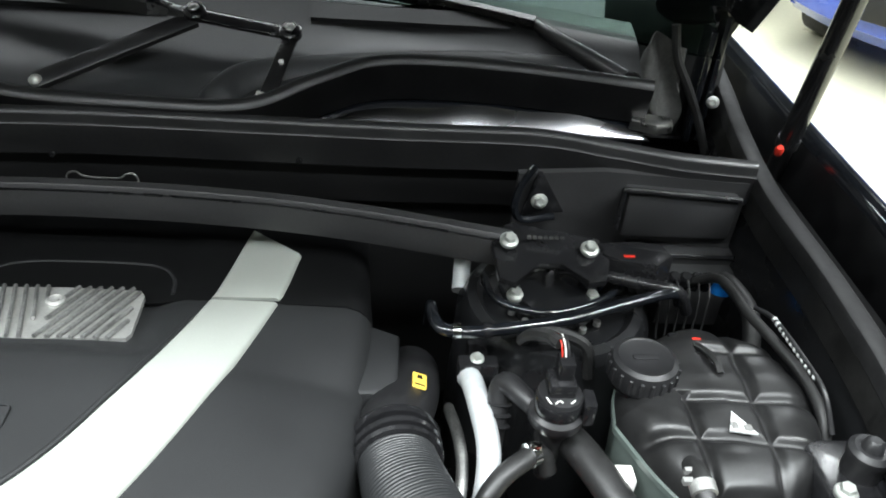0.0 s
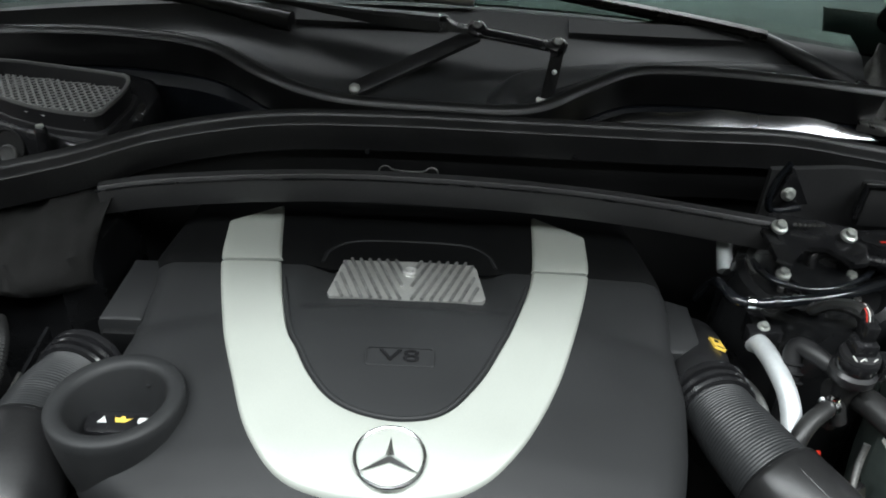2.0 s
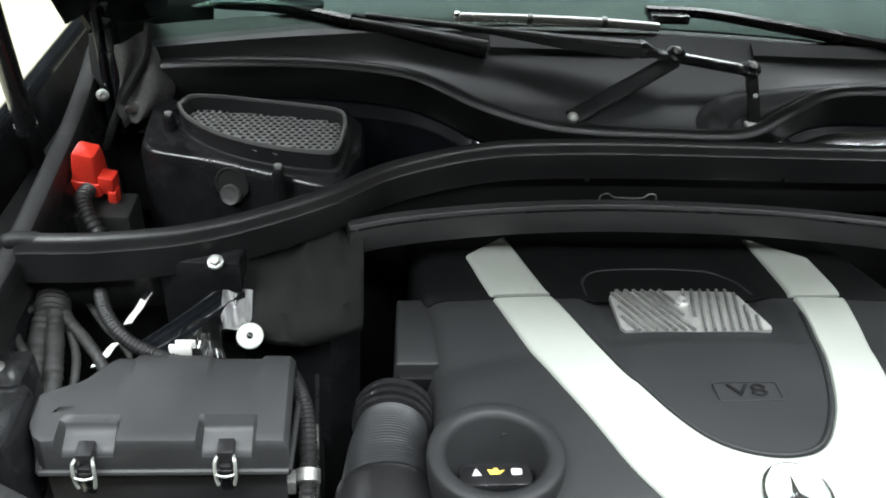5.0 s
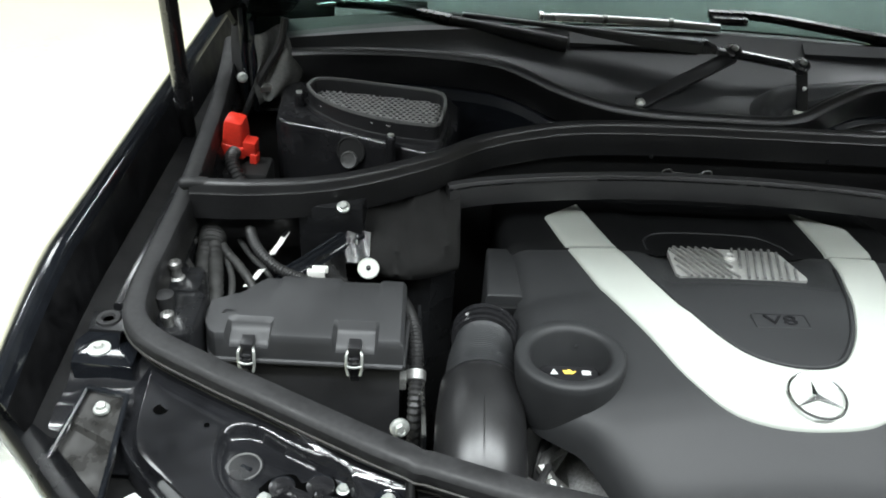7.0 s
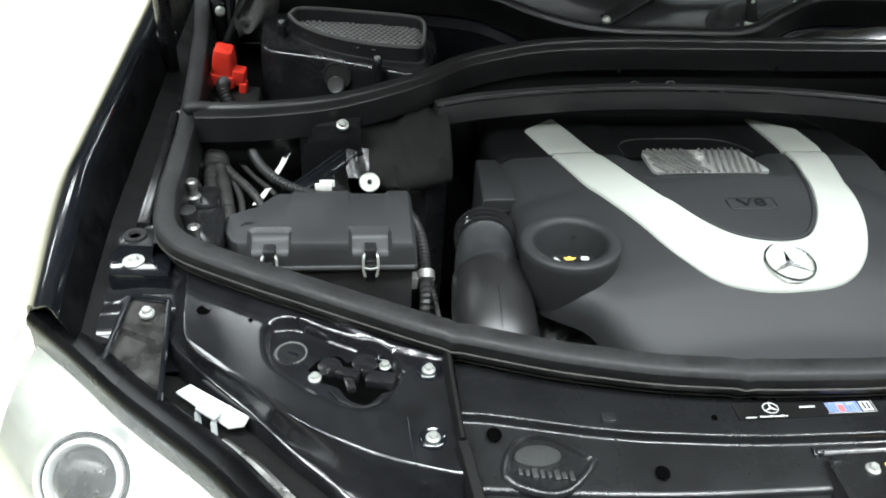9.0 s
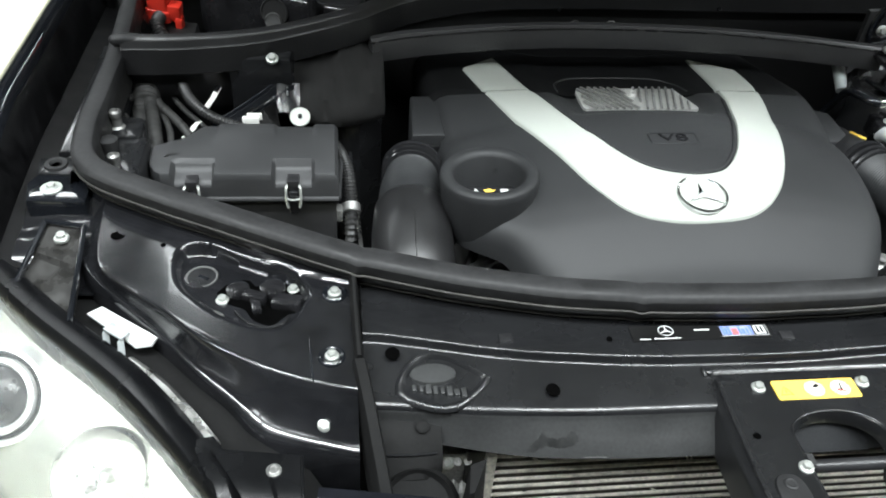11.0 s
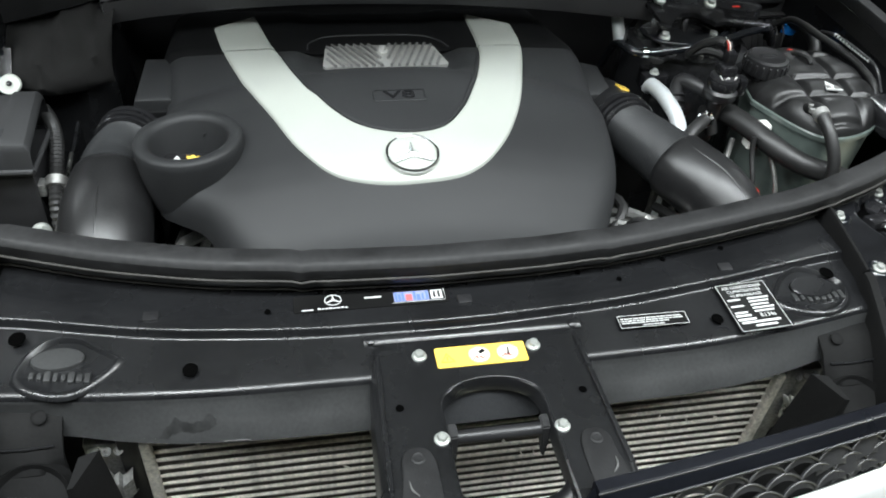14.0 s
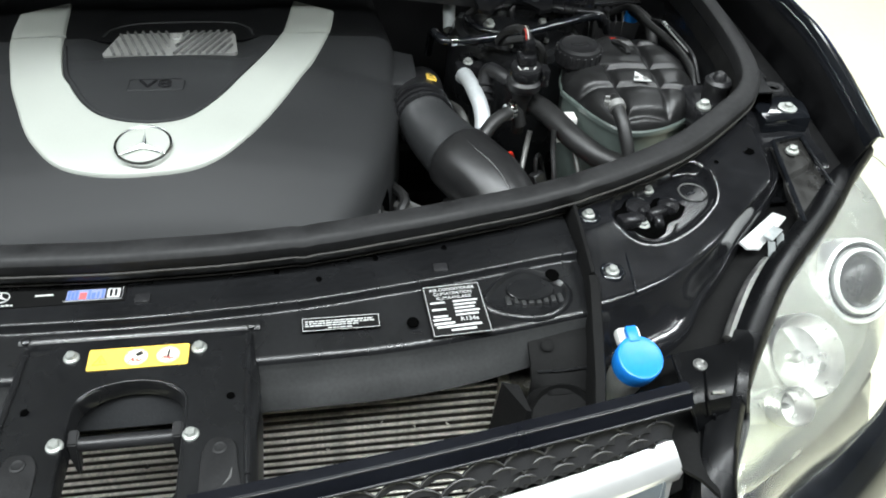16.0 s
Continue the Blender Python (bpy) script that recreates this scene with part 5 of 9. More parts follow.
def right_hand_side():
    def pipe(name, pts, r, mat, label, cat, extra=(), n=5):
        t = thing(name, pts[-1], label, cat)
        bm = bmesh.new()
        tube(bm, pts, r, 12, n)
        part("pipe", bm, mat, t)
        return t
    # refrigerant line in bare aluminium
    t = pipe("refrigerant_pipe", [(0.400, 0.720, 0.985), (0.392, 0.690, 0.975), (0.388, 0.655, 0.955)], 0.010, ALU, "bare aluminium refrigerant pipe", "pipe")
    t = pipe("refrigerant_pipe", [(0.387, 0.526, 0.948), (0.388, 0.518, 0.955), (0.390, 0.508, 0.957), (0.394, 0.480, 0.957), (0.400, 0.440, 0.945), (0.396, 0.405, 0.92), (0.386, 0.385, 0.86), (0.38, 0.38, 0.78)], 0.0112, ALU, "bent bare aluminium refrigerant pipe", "pipe")
    bm = bmesh.new()
    box(bm, 0.376, 0.416, 0.521, 0.538, 0.945, 0.968, 0.003)
    box(bm, 0.388, 0.408, 0.538, 0.570, 0.93, 0.962, 0.003)
    blk = part("flange_block", bm, GLOSSY, t)
    bolt(blk, (0.395, 0.531, 0.969), (0, -0.2, 1), 0.65)
    pipe("refrigerant_pipe", [(0.372, 0.53, 0.90), (0.376, 0.47, 0.925), (0.377, 0.43, 0.925), (0.372, 0.395, 0.90), (0.37, 0.39, 0.78)], 0.0058, STEEL, "thin dull steel refrigerant pipe", "pipe")
    # black steel lines
    t = pipe("brake_line", [(0.352, 0.63, 0.93), (0.350, 0.592, 0.985), (0.351, 0.556, 0.999), (0.360, 0.537, 1.0), (0.385, 0.534, 1.0), (0.43, 0.541, 1.001), (0.482, 0.553, 1.002), (0.55, 0.580, 1.003), (0.605, 0.603, 1.0), (0.62, 0.612, 0.98)], 0.0062, PAINT, "glossy black steel line bent round the tower", "pipe")
    for x, y in ((0.372, 0.535), (0.402, 0.537)):
        bm = bmesh.new()
        lathe(bm, [(0.006, -0.005), (0.008, -0.004), (0.008, 0.004), (0.006, 0.005)], on((1, 0.05, 0), (x, y, 1.0)), 10)
        part("line_clip", bm, CHROME if x < 0.38 else GLOSSY, t)
    pipe("brake_line", [(0.478, 0.62, 0.975), (0.479, 0.632, 0.998), (0.492, 0.636, 1.004), (0.53, 0.627, 1.004), (0.58, 0.613, 1.003), (0.612, 0.606, 1.0), (0.63, 0.61, 0.97)], 0.0065, GLOSSY, "glossy black hose over the tower", "hose")
    # purge valve with plug
    t = thing("purge_valve", (0.452, 0.42, 0.90), "black plastic purge valve with an electric plug", "valve")
    m = Matrix.Translation((0.452, 0.422, 0)) @ pose(0, 0, 0)
    bm = bmesh.new()
    lathe(bm, [(0.009, 0.90), (0.011, 0.950), (0.014, 0.958), (0.0155, 0.968), (0.0225, 0.972), (0.0245, 0.975), (0.0245, 0.984), (0.0225, 0.986), (0.0205, 0.988), (0.0205, 1.004), (0.0190, 1.007), (0.015, 1.008)], m, 28)
    part("body", bm, PLASTIC, t)
    bm = bmesh.new()
    lathe(bm, [(0.0205, 0.986), (0.0215, 0.990), (0.0215, 1.001), (0.0195, 1.0045)], m, 28)
    part("upper_ring", bm, GLOSSY, t)
    bm = bmesh.new()
    box(bm, 0.440, 0.464, 0.413, 0.436, 1.004, 1.022, 0.003)
    box(bm, 0.447, 0.461, 0.420, 0.438, 1.020, 1.040, 0.002)
    box(bm, 0.472, 0.484, 0.408, 0.430, 0.978, 1.004, 0.003)
    plug = part("plug", bm, GLOSSY, t)
    for k, mt in ((0, RED), (1, WHITE), (2, HOSE)):
        bm = bmesh.new()
        tube(bm, [(0.450 + 0.003 * k, 0.430, 1.038), (0.449 + 0.003 * k, 0.436, 1.048), (0.448 + 0.003 * k, 0.448, 1.050)], 0.0008, 6, 3)
        part("wire", bm, mt, plug)
    bm = bmesh.new()
    tube(bm, [(0.449, 0.441, 1.046), (0.442, 0.452, 1.044), (0.432, 0.472, 1.028), (0.428, 0.490, 1.005), (0.440, 0.508, 0.995), (0.468, 0.512, 0.995), (0.495, 0.505, 0.985), (0.502, 0.50, 0.95)], 0.0062, 8, 5)
    part("loom", bm, HOSE, t)
    bm = bmesh.new()
    tube(bm, [(0.437, 0.410, 1.012), (0.443, 0.407, 1.006), (0.449, 0.408, 1.010), (0.455, 0.407, 1.004), (0.462, 0.408, 1.011)], 0.0008, 6, 3)
    part("wire_lock", bm, WHITE, t)
    bm = bmesh.new()
    tube(bm, [(0.438, 0.430, 0.975), (0.425, 0.445, 0.978), (0.414, 0.462, 0.976), (0.408, 0.462, 0.965), (0.405, 0.44, 0.93), (0.40, 0.43, 0.87)], [0.009, 0.010, 0.011, 0.011, 0.009, 0.009], 12, 4)
    part("elbow", bm, PLASTIC, t)
    for k in range(3):
        bm = bmesh.new()
        lathe(bm, [(0.009, -0.002), (0.0125, 0), (0.009, 0.002)], on((-0.1, -0.6, -1), (0.4075 - 0.0006 * k, 0.455 - 0.006 * k, 0.957 - 0.008 * k)), 12)
        part("elbow_rib", bm, PLASTIC, t)
    t.location += Vector((0.004, 0.022, 0.006))
    # braided hose and clamp
    t = pipe("braided_hose", [(0.455, 0.43, 0.925), (0.447, 0.435, 0.945), (0.428, 0.420, 0.950), (0.405, 0.402, 0.945), (0.388, 0.382, 0.925), (0.378, 0.36, 0.87), (0.375, 0.35, 0.78)], 0.0095, HOSE, "black braided fabric hose", "hose")
    bm = bmesh.new()
    lathe(bm, [(0.009, -0.005), (0.0118, -0.004), (0.0118, 0.004), (0.009, 0.005)], on((-0.8, -0.5, 0.1), (0.437, 0.428, 0.9495)), 14)
    box(bm, 0.434, 0.444, 0.424, 0.430, 0.957, 0.966, 0.001)
    part("hose_clamp", bm, CHROME, t)
    # coolant hose along the tank
    pipe("coolant_hose", [(0.46, 0.47, 0.93), (0.475, 0.448, 0.948), (0.493, 0.410, 0.950), (0.512, 0.370, 0.944), (0.540, 0.335, 0.935), (0.572, 0.315, 0.93), (0.60, 0.30, 0.92), (0.62, 0.29, 0.86)], 0.0155, HOSE, "thick black rubber coolant hose", "hose")
    for x, dx in ((0.452, -0.018), (0.485, 0.0), (0.512, 0.01)):
        t = pipe("vacuum_line", [(x, 0.372, 0.955), (x + dx * 0.3, 0.362, 0.93), (x + dx, 0.33, 0.88), (x + dx, 0.32, 0.78)], 0.0036, STEEL if dx else HOSE, "thin steel tube running down", "tube")
    # plugs between tube and tank
    rnd = random.Random(8)
    for k in range(12):
        x, y = rnd.uniform(0.41, 0.50), rnd.uniform(0.27, 0.40)
        t = thing("wiring_plug", (x, y, 0.80), "small dark wiring plug with coloured wires", "plug", "wiring plugs")
        bm = bmesh.new()
        mm = Matrix.Translation((x, y, 0.84)) @ pose(0, 0, 0, rnd.uniform(-30, 30), rnd.uniform(-30, 30), rnd.uniform(0, 180))
        box(bm, -0.010, 0.010, -0.008, 0.008, -0.04, 0.03, 0.002, 1, m=mm)
        part("housing", bm, rnd.choice([PLASTIC, GLOSSY, HOSE, CAST]), t)
        bm = bmesh.new()
        tube(bm, [mm @ Vector((0, 0, 0.03)), mm @ Vector((0.005, 0, 0.05)), mm @ Vector((0.02, 0.01, 0.045)), mm @ Vector((0.03, 0.02, 0.0))], 0.003, 6, 3)
        part("wire", bm, rnd.choice([HOSE, HOSE, RED]), t)
    # loom along the wing with blue plug
    t = pipe("wiring_loom", [(0.64, 0.66, 0.97), (0.662, 0.632, 1.0), (0.667, 0.60, 1.008), (0.670, 0.56, 1.01), (0.682, 0.52, 1.008), (0.697, 0.475, 1.0), (0.70, 0.43, 0.985), (0.70, 0.40, 0.93)], 0.0055, HOSE, "black wiring loom beside the coolant tank", "wiring")
    bm = bmesh.new()
    lathe(bm, [(0.011, -0.004), (0.0125, 0.0), (0.0125, 0.010), (0.008, 0.014)], on((0.1, 0.2, 1), (0.680, 0.648, 0.972)), 16)
    part("blue_ring", bm, BLUE, t, "bright blue ring")
    bm = bmesh.new()
    tube(bm, [(0.681, 0.650, 0.985), (0.684, 0.63, 0.99), (0.69, 0.59, 0.985), (0.69, 0.56, 0.95)], 0.0095, 10, 4)
    part("sleeve", bm, HOSE, t)
    t = thing("relay_row", (0.63, 0.64, 0.90), "row of small black connectors", "connectors")
    for k in range(6):
        bm = bmesh.new()
        lathe(bm, [(0.004, -0.02), (0.008, -0.018), (0.008, 0.0), (0.005, 0.004)], on((0, -0.4, 1), (0.600 + 0.013 * k, 0.652, 0.985)), 10)
        part("connector", bm, GLOSSY, t)
        bm = bmesh.new()
        tube(bm, [(0.600 + 0.013 * k, 0.650, 0.985), (0.602 + 0.012 * k, 0.64, 0.984), (0.604 + 0.011 * k, 0.625, 0.972), (0.605 + 0.010 * k, 0.612, 0.93)], 0.0012, 6, 3)
        part("wire", bm, HOSE, t)
    t = thing("level_sensor", (0.606, 0.53, 0.95), "small level sensor with a red lock", "sensor")
    bm = bmesh.new()
    box(bm, 0.585, 0.615, 0.522, 0.548, 0.965, 0.995, 0.003)
    part("housing", bm, GLOSSY, t)
    bm = bmesh.new()
    box(bm, 0.602, 0.611, 0.522, 0.530, 0.994, 1.004, 0.001)
    part("lock", bm, RED, t, "red lock tab")
    bm = bmesh.new()
    tube(bm, [(0.600, 0.535, 0.995), (0.607, 0.51, 1.006), (0.612, 0.49, 1.010), (0.613, 0.478, 1.006)], 0.0035, 6, 4)
    part("wire", bm, HOSE, t)
    # round mount on the side member
    t = thing("rubber_mount", (0.71, 0.375, 1.0), "round black rubber mount on a bracket", "rubber mount")
    bm = bmesh.new()
    lathe(bm, [(0.021, 0.985), (0.021, 1.010), (0.023, 1.014), (0.023, 1.022), (0.018, 1.027), (0.012, 1.026), (0.010, 1.034), (0.006, 1.038)], Matrix.Translation((0.701, 0.375, 0.245)) @ Matrix.Diagonal((0.78, 0.78, 0.76, 1)), 24)
    part("mount", bm, PLASTIC, t)
    bm = bmesh.new()
    prism(bm, rounded(0.664, 0.735, 0.335, 0.41, 0.012), 0.965, 0.996, 0.004)
    br = part("bracket", bm, GLOSSY, t)
    bolt(br, (0.676, 0.350, 1.0), s=0.9)
    # striped rod
    t = pipe("cable_tube", [(0.68, 0.57, 1.01), (0.687, 0.542, 1.018), (0.692, 0.48, 1.02), (0.695, 0.445, 1.016), (0.70, 0.42, 0.99)], 0.0026, PLASTIC, "thin cable tube with printed white marks", "cable")
    for k in range(12):
        bm = bmesh.new()
        u = k / 11
        lathe(bm, [(0.0026, -0.0017), (0.0029, -0.0015), (0.0029, 0.0015), (0.0026, 0.0017)], on((0.07, -1, 0), (0.687 + 0.006 * u, 0.542 - 0.08 * u, 1.0185)), 8)
        part("printed_mark", bm, PRINT, t)
    # warning tag at the ear
    tg = thing("warning_tag", (0.333, 0.52, 0.95), "small yellow warning sticker on the air duct", "sticker")
    n_, long_ = Vector((0.30, 0.26, 0.90)).normalized(), Vector((0.05, 0.94, -0.28))
    long_ = (long_ - long_.dot(n_) * n_).normalized()
    m = Matrix.Translation((0.3385, 0.511, 0.9580)) @ Matrix((long_.cross(n_), long_, n_)).transposed().to_4x4()
    bm = bmesh.new()
    prism(bm, rounded(-0.007, 0.007, -0.014, 0.012, 0.001), -0.002, 0.0008, m=m)
    tag = part("tag", bm, YELLOW, tg)
    bm = bmesh.new()
    prism(bm, [(-0.003, 0.001), (0.003, 0.001), (0.002, 0.008), (-0.002, 0.008)], 0.0008, 0.0012, m=m)
    part("tag_mark", bm, INK, tag)
    bm = bmesh.new()
    box(bm, -0.005, 0.005, -0.012, -0.010, 0.0008, 0.0012, m=m)
    part("tag_mark", bm, INK, tag)


right_hand_side()


# ---------------------------------------------------------------- left hand side: fuse box, wiring, tower
def fuse_box():
    t = thing("fuse_box", (-0.56, 0.42, 0.78), "dark grey plastic fuse box with two wire latches", "fuse box")
    # lid: sloping top with two wells scooped down to the latches
    wells = (-0.632, -0.508)

    def top(x, y):
        z = 1.001 - 0.0125 * max(0.0, (0.47 - y)) / 0.1
        for wx in wells:
            side = 1 - min(1.0, max(0.0, (abs(x - wx) - 0.0225) / 0.0045))
            if side > 0:
                low = 0.9965 - 0.014 * min(1.0, max(0.0, (0.408 - y) / 0.009)) - 0.42 * max(0.0, 0.399 - y)
                z += (min(z, low) - z) * side
        return z
    xs = sorted(set([-0.690, -0.688, -0.684, -0.678, -0.670] + [-0.663, -0.659, -0.6545, -0.6095, -0.605, -0.570, -0.535, -0.5305, -0.4855, -0.481, -0.476] + [wx + 0.0075 * k for wx in wells for k in range(-2, 3)] + [-0.466, -0.460, -0.456, -0.453, -0.4515, -0.451]))
    rows = []
    for x in xs:
        front = lerp_tab([(-0.69, 0.414), (-0.682, 0.390), (-0.674, 0.379), (-0.451, 0.3745)], x)
        back = lerp_tab([(-0.69, 0.431), (-0.660, 0.446), (-0.650, 0.452), (-0.632, 0.477), (-0.625, 0.483), (-0.449, 0.480)], x)
        edge = min(x + 0.6905, -0.4505 - x)
        fall = 0.0 if edge > 0.007 else 0.010 * (1 - edge / 0.007) ** 2
        row = [(x, front - 0.004, 0.950), (x, front - 0.0025, 0.966 - fall * 0.3), (x, front - 0.0012, min(0.978, top(x, front) - 0.003) - fall * 0.6)]
        for k in (0.0, 0.02, 0.06, 0.10, 0.14, 0.18, 0.215, 0.232, 0.240, 0.29, 0.318, 0.33, 0.38, 0.5, 0.7, 0.9, 0.96, 1.0):
            y = front + (0.481 - front) * k if k < 0.45 and x > -0.665 else front + (back - front) * k
            row.append((x, y, top(x, y) - fall - (0.003 if k in (0.0, 1.0) else 0.0006 if k in (0.02, 0.96) else 0)))
        row += [(x, back + 0.003, 0.988 - fall), (x, back + 0.005, 0.947)]
        rows.append(row)
    bm = bmesh.new()
    sheet(bm, rows, 0.002)
    lid = part("lid", bm, GREY_BOX, t, "dark grey lid", sharp=32)
    bm = bmesh.new()
    path = [Vector((x, y, 0.9545)) for x, y in ((-0.636, 0.484), (-0.694, 0.430), (-0.676, 0.374), (-0.452, 0.3695), (-0.447, 0.480))]
    for a, b in zip(path, path[1:]):
        tube(bm, [a, b], 0.0034, 8, 1)
    part("lid_rim", bm, GREY_BOX, lid)
    for x in wells:
        bm = bmesh.new()
        box(bm, x - 0.0075, x + 0.0075, 0.368, 0.386, 0.9700, 0.9835, 0.0015, m=None)
        part("latch_tongue", bm, PLASTIC, lid)
        bm = bmesh.new()
        for dx in (-0.0080, 0.0080):
            tube(bm, [(x + dx * 0.8, 0.372, 0.9765), (x + dx * 1.1, 0.365, 0.976), (x + dx * 1.15, 0.362, 0.968), (x + dx * 1.1, 0.361, 0.957), (x + dx * 0.9, 0.361, 0.948)], 0.0017, 8, 4)
        tube(bm, [(x - 0.0083, 0.3605, 0.962), (x, 0.3590, 0.961), (x + 0.0083, 0.3605, 0.962)], 0.0014, 8, 3)
        part("wire_latch", bm, ZINC, t, "bright wire latch")
        bm = bmesh.new()
        box(bm, x - 0.0062, x + 0.0062, 0.363, 0.371, 0.936, 0.970, 0.002)
        part("latch_block", bm, GLOSSY, t)
    bm = bmesh.new()
    prism(bm, [(-0.452, 0.474), (-0.642, 0.478), (-0.688, 0.410), (-0.672, 0.378), (-0.455, 0.373)], 0.78, 0.947, 0.003)
    part("base", bm, PLASTIC, t)


fuse_box()


def left_hand_side():
    # floor pan behind and below
    t = thing("battery_tray", (-0.58, 0.45, 0.32), "dark plastic tray under the fuse box", "tray")
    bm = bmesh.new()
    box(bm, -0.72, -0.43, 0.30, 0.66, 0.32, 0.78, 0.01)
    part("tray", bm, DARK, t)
    bolt(t, (-0.452, 0.335, 0.89), (0.3, -1, 0.4), 1.1)
    # felt covered tower
    t = thing("strut_tower", (-0.47, 0.60, 0.60), "dark felt covered suspension tower", "strut tower", "towers")
    bm = bmesh.new()
    rows = []
    for u in np.linspace(0, 1, 22):
        x = -0.520 + 0.138 * u
        f = 0.556 - 0.024 * math.sin(math.pi * u) + 0.012 * u
        w = 0.0035 * math.sin(11 * u + 1) + 0.0020 * math.sin(27 * u) + 0.0012 * math.sin(51 * u)
        rows.append([(x, 0.66 + 0.08 * u, 1.046), (x, 0.645 + 0.07 * u, 1.030 + w), (x, 0.625 + 0.055 * u - w, 1.021 + 1.4 * w), (x, 0.60 + 0.03 * u + w, 1.012 + w), (x, 0.585 + 0.02 * u, 1.004 - w), (x, f + 0.016 + w, 0.992 - w), (x, f + 0.006 - w, 0.981), (x, f + 0.4 * w, 0.968), (x, f + 0.004, 0.955)])
    sheet(bm, rows, 0.005, (0, 1, -0.3))
    part("felt_cover", bm, CLOTH, t, "worn black felt", sharp=60)
    bm = bmesh.new()
    prism(bm, [(-0.55, 0.575), (-0.42, 0.565), (-0.385, 0.60), (-0.385, 0.74), (-0.55, 0.70)], 0.60, 0.985, 0.02)
    part("tower_body", bm, PANEL, t)
    bm = bmesh.new()
    prism(bm, [(-0.60, 0.58), (-0.515, 0.575), (-0.505, 0.665), (-0.60, 0.63)], 0.96, 1.044, 0.006)
    part("shoulder", bm, PANEL, t)
    bolt(t, (-0.540, 0.576, 1.046), (0, -0.6, 1), 0.80)
    bm = bmesh.new()
    tube(bm, [(-0.522, 0.668, 1.035), (-0.521, 0.62, 1.024), (-0.522, 0.570, 1.0), (-0.521, 0.562, 0.99)], 0.0010, 6, 4)
    part("felt_edge", bm, CAST, t)
    # white washer pad
    t2 = thing("washer_pad", (-0.504, 0.540, 0.96), "round white plastic fastening washer", "washer")
    bm = bmesh.new()
    lathe(bm, [(0.004, -0.012), (0.0140, -0.002), (0.0146, 0.001), (0.0136, 0.0024), (0.008, 0.003), (0.0055, 0.0022)], on((0, -0.75, 1), (-0.504, 0.536, 0.976)), 28)
    part("disc", bm, SILVER, t2)
    bm = bmesh.new()
    lathe(bm, [(0.0035, 0.002), (0.0035, 0.0045), (0.002, 0.0055)], on((0, -0.75, 1), (-0.504, 0.536, 0.976)), 10)
    part("pin", bm, GLOSSY, t2)
    # shiny pressed arm with slots
    t3 = thing("tower_arm", (-0.56, 0.53, 0.93), "shiny black pressed arm with a pleated sleeve", "bracket")
    bm = bmesh.new()
    rows = []
    for u in np.linspace(0, 1, 16):
        lo, hi = Vector((-0.512, 0.574, 0.998)).lerp(Vector((-0.615, 0.502, 0.962)), float(u)), Vector((-0.513, 0.602, 1.016)).lerp(Vector((-0.625, 0.520, 0.972)), float(u))
        rows.append([lo.lerp(hi, v) + Vector((0, 0, 0.004 + 0.006 * h - 0.003 * math.sin(3.1 * u))) for v, h in ((-0.15, -3.0), (0.0, 0.0), (0.1, 0.5), (0.25, -0.2), (0.32, -0.9), (0.42, -0.9), (0.5, 0.1), (0.62, 0.5), (0.75, -0.4), (0.85, 0.3), (0.95, 0.2), (1.05, -1.0), (1.1, -3.0))])
    sheet(bm, rows, 0.002)
    part("ridged_arm", bm, PAINT, t3, "shiny black ridged arm", sharp=50)
    bm = bmesh.new()
    sheet(bm, [[(-0.536 + 0.032 * u, 0.544 + 0.040 * v - 0.004 * u, 0.978 + 0.034 * v - 0.006 * u * u + 0.003 * math.sin(4 * u + 2 * v)) for v in (0, 0.2, 0.4, 0.6, 0.8, 1)] for u in np.linspace(0, 1, 9)], 0.003)
    part("gusset", bm, PANEL, t3)
    bm = bmesh.new()
    rows = []
    for u in np.linspace(0, 1, 33):
        fold = (1 if int(u * 32) % 2 else -1)
        a_, b_ = Vector((-0.585, 0.520, 0.968)).lerp(Vector((-0.527, 0.512, 0.966)), float(u)), Vector((-0.572, 0.545, 0.985)).lerp(Vector((-0.540, 0.556, 0.990)), float(u))
        rows.append([a_.lerp(b_, v) + Vector((0.0012 * math.sin(7 * v + 9 * u), 0, 0.0028 * fold * (0.5 + 0.5 * math.sin(6 * u + 3 * v)))) for v in (0, 0.2, 0.4, 0.6, 0.8, 1)])
    sheet(bm, rows, 0.001)
    part("pleated_sleeve", bm, SLEEVE, t3, "shiny pleated film sleeve", sharp=15)
    bm = bmesh.new()
    box(bm, -0.578, -0.556, 0.4885, 0.4935, 0.990, 1.0035, 0.0012)
    box(bm, -0.572, -0.552, 0.494, 0.4965, 0.996, 1.0065, 0.0008)
    part("tab", bm, WHITE, t3)
    # upright sheet beside the tower
    t4 = thing("side_sheet", (-0.425, 0.44, 0.60), "upright thin black sheet with a bare edge", "metal sheet")
    bm = bmesh.new()
    prism(bm, [(-0.425, 0.30), (-0.421, 0.30), (-0.432, 0.54), (-0.436, 0.54)], 0.60, 0.915)
    part("sheet", bm, PANEL, t4)
    bm = bmesh.new()
    tube(bm, [(-0.424, 0.30, 0.915), (-0.428, 0.40, 0.917), (-0.431, 0.46, 0.917)], 0.0028, 6, 3)
    part("bare_edge", bm, FOIL, t4)
    # corrugated conduits
    def conduit(pts, r, label):
        c = thing("conduit", pts[-1], label, "conduit", "conduits")
        bm = bmesh.new()
        path = smooth_path(pts, 18)
        tube(bm, path, [r * 0.82 + 0.0011 * (1 if i % 2 else -0.6) for i in range(len(path))], 12, 1)
        part("conduit", bm, HOSE, c, sharp=22)
        return c
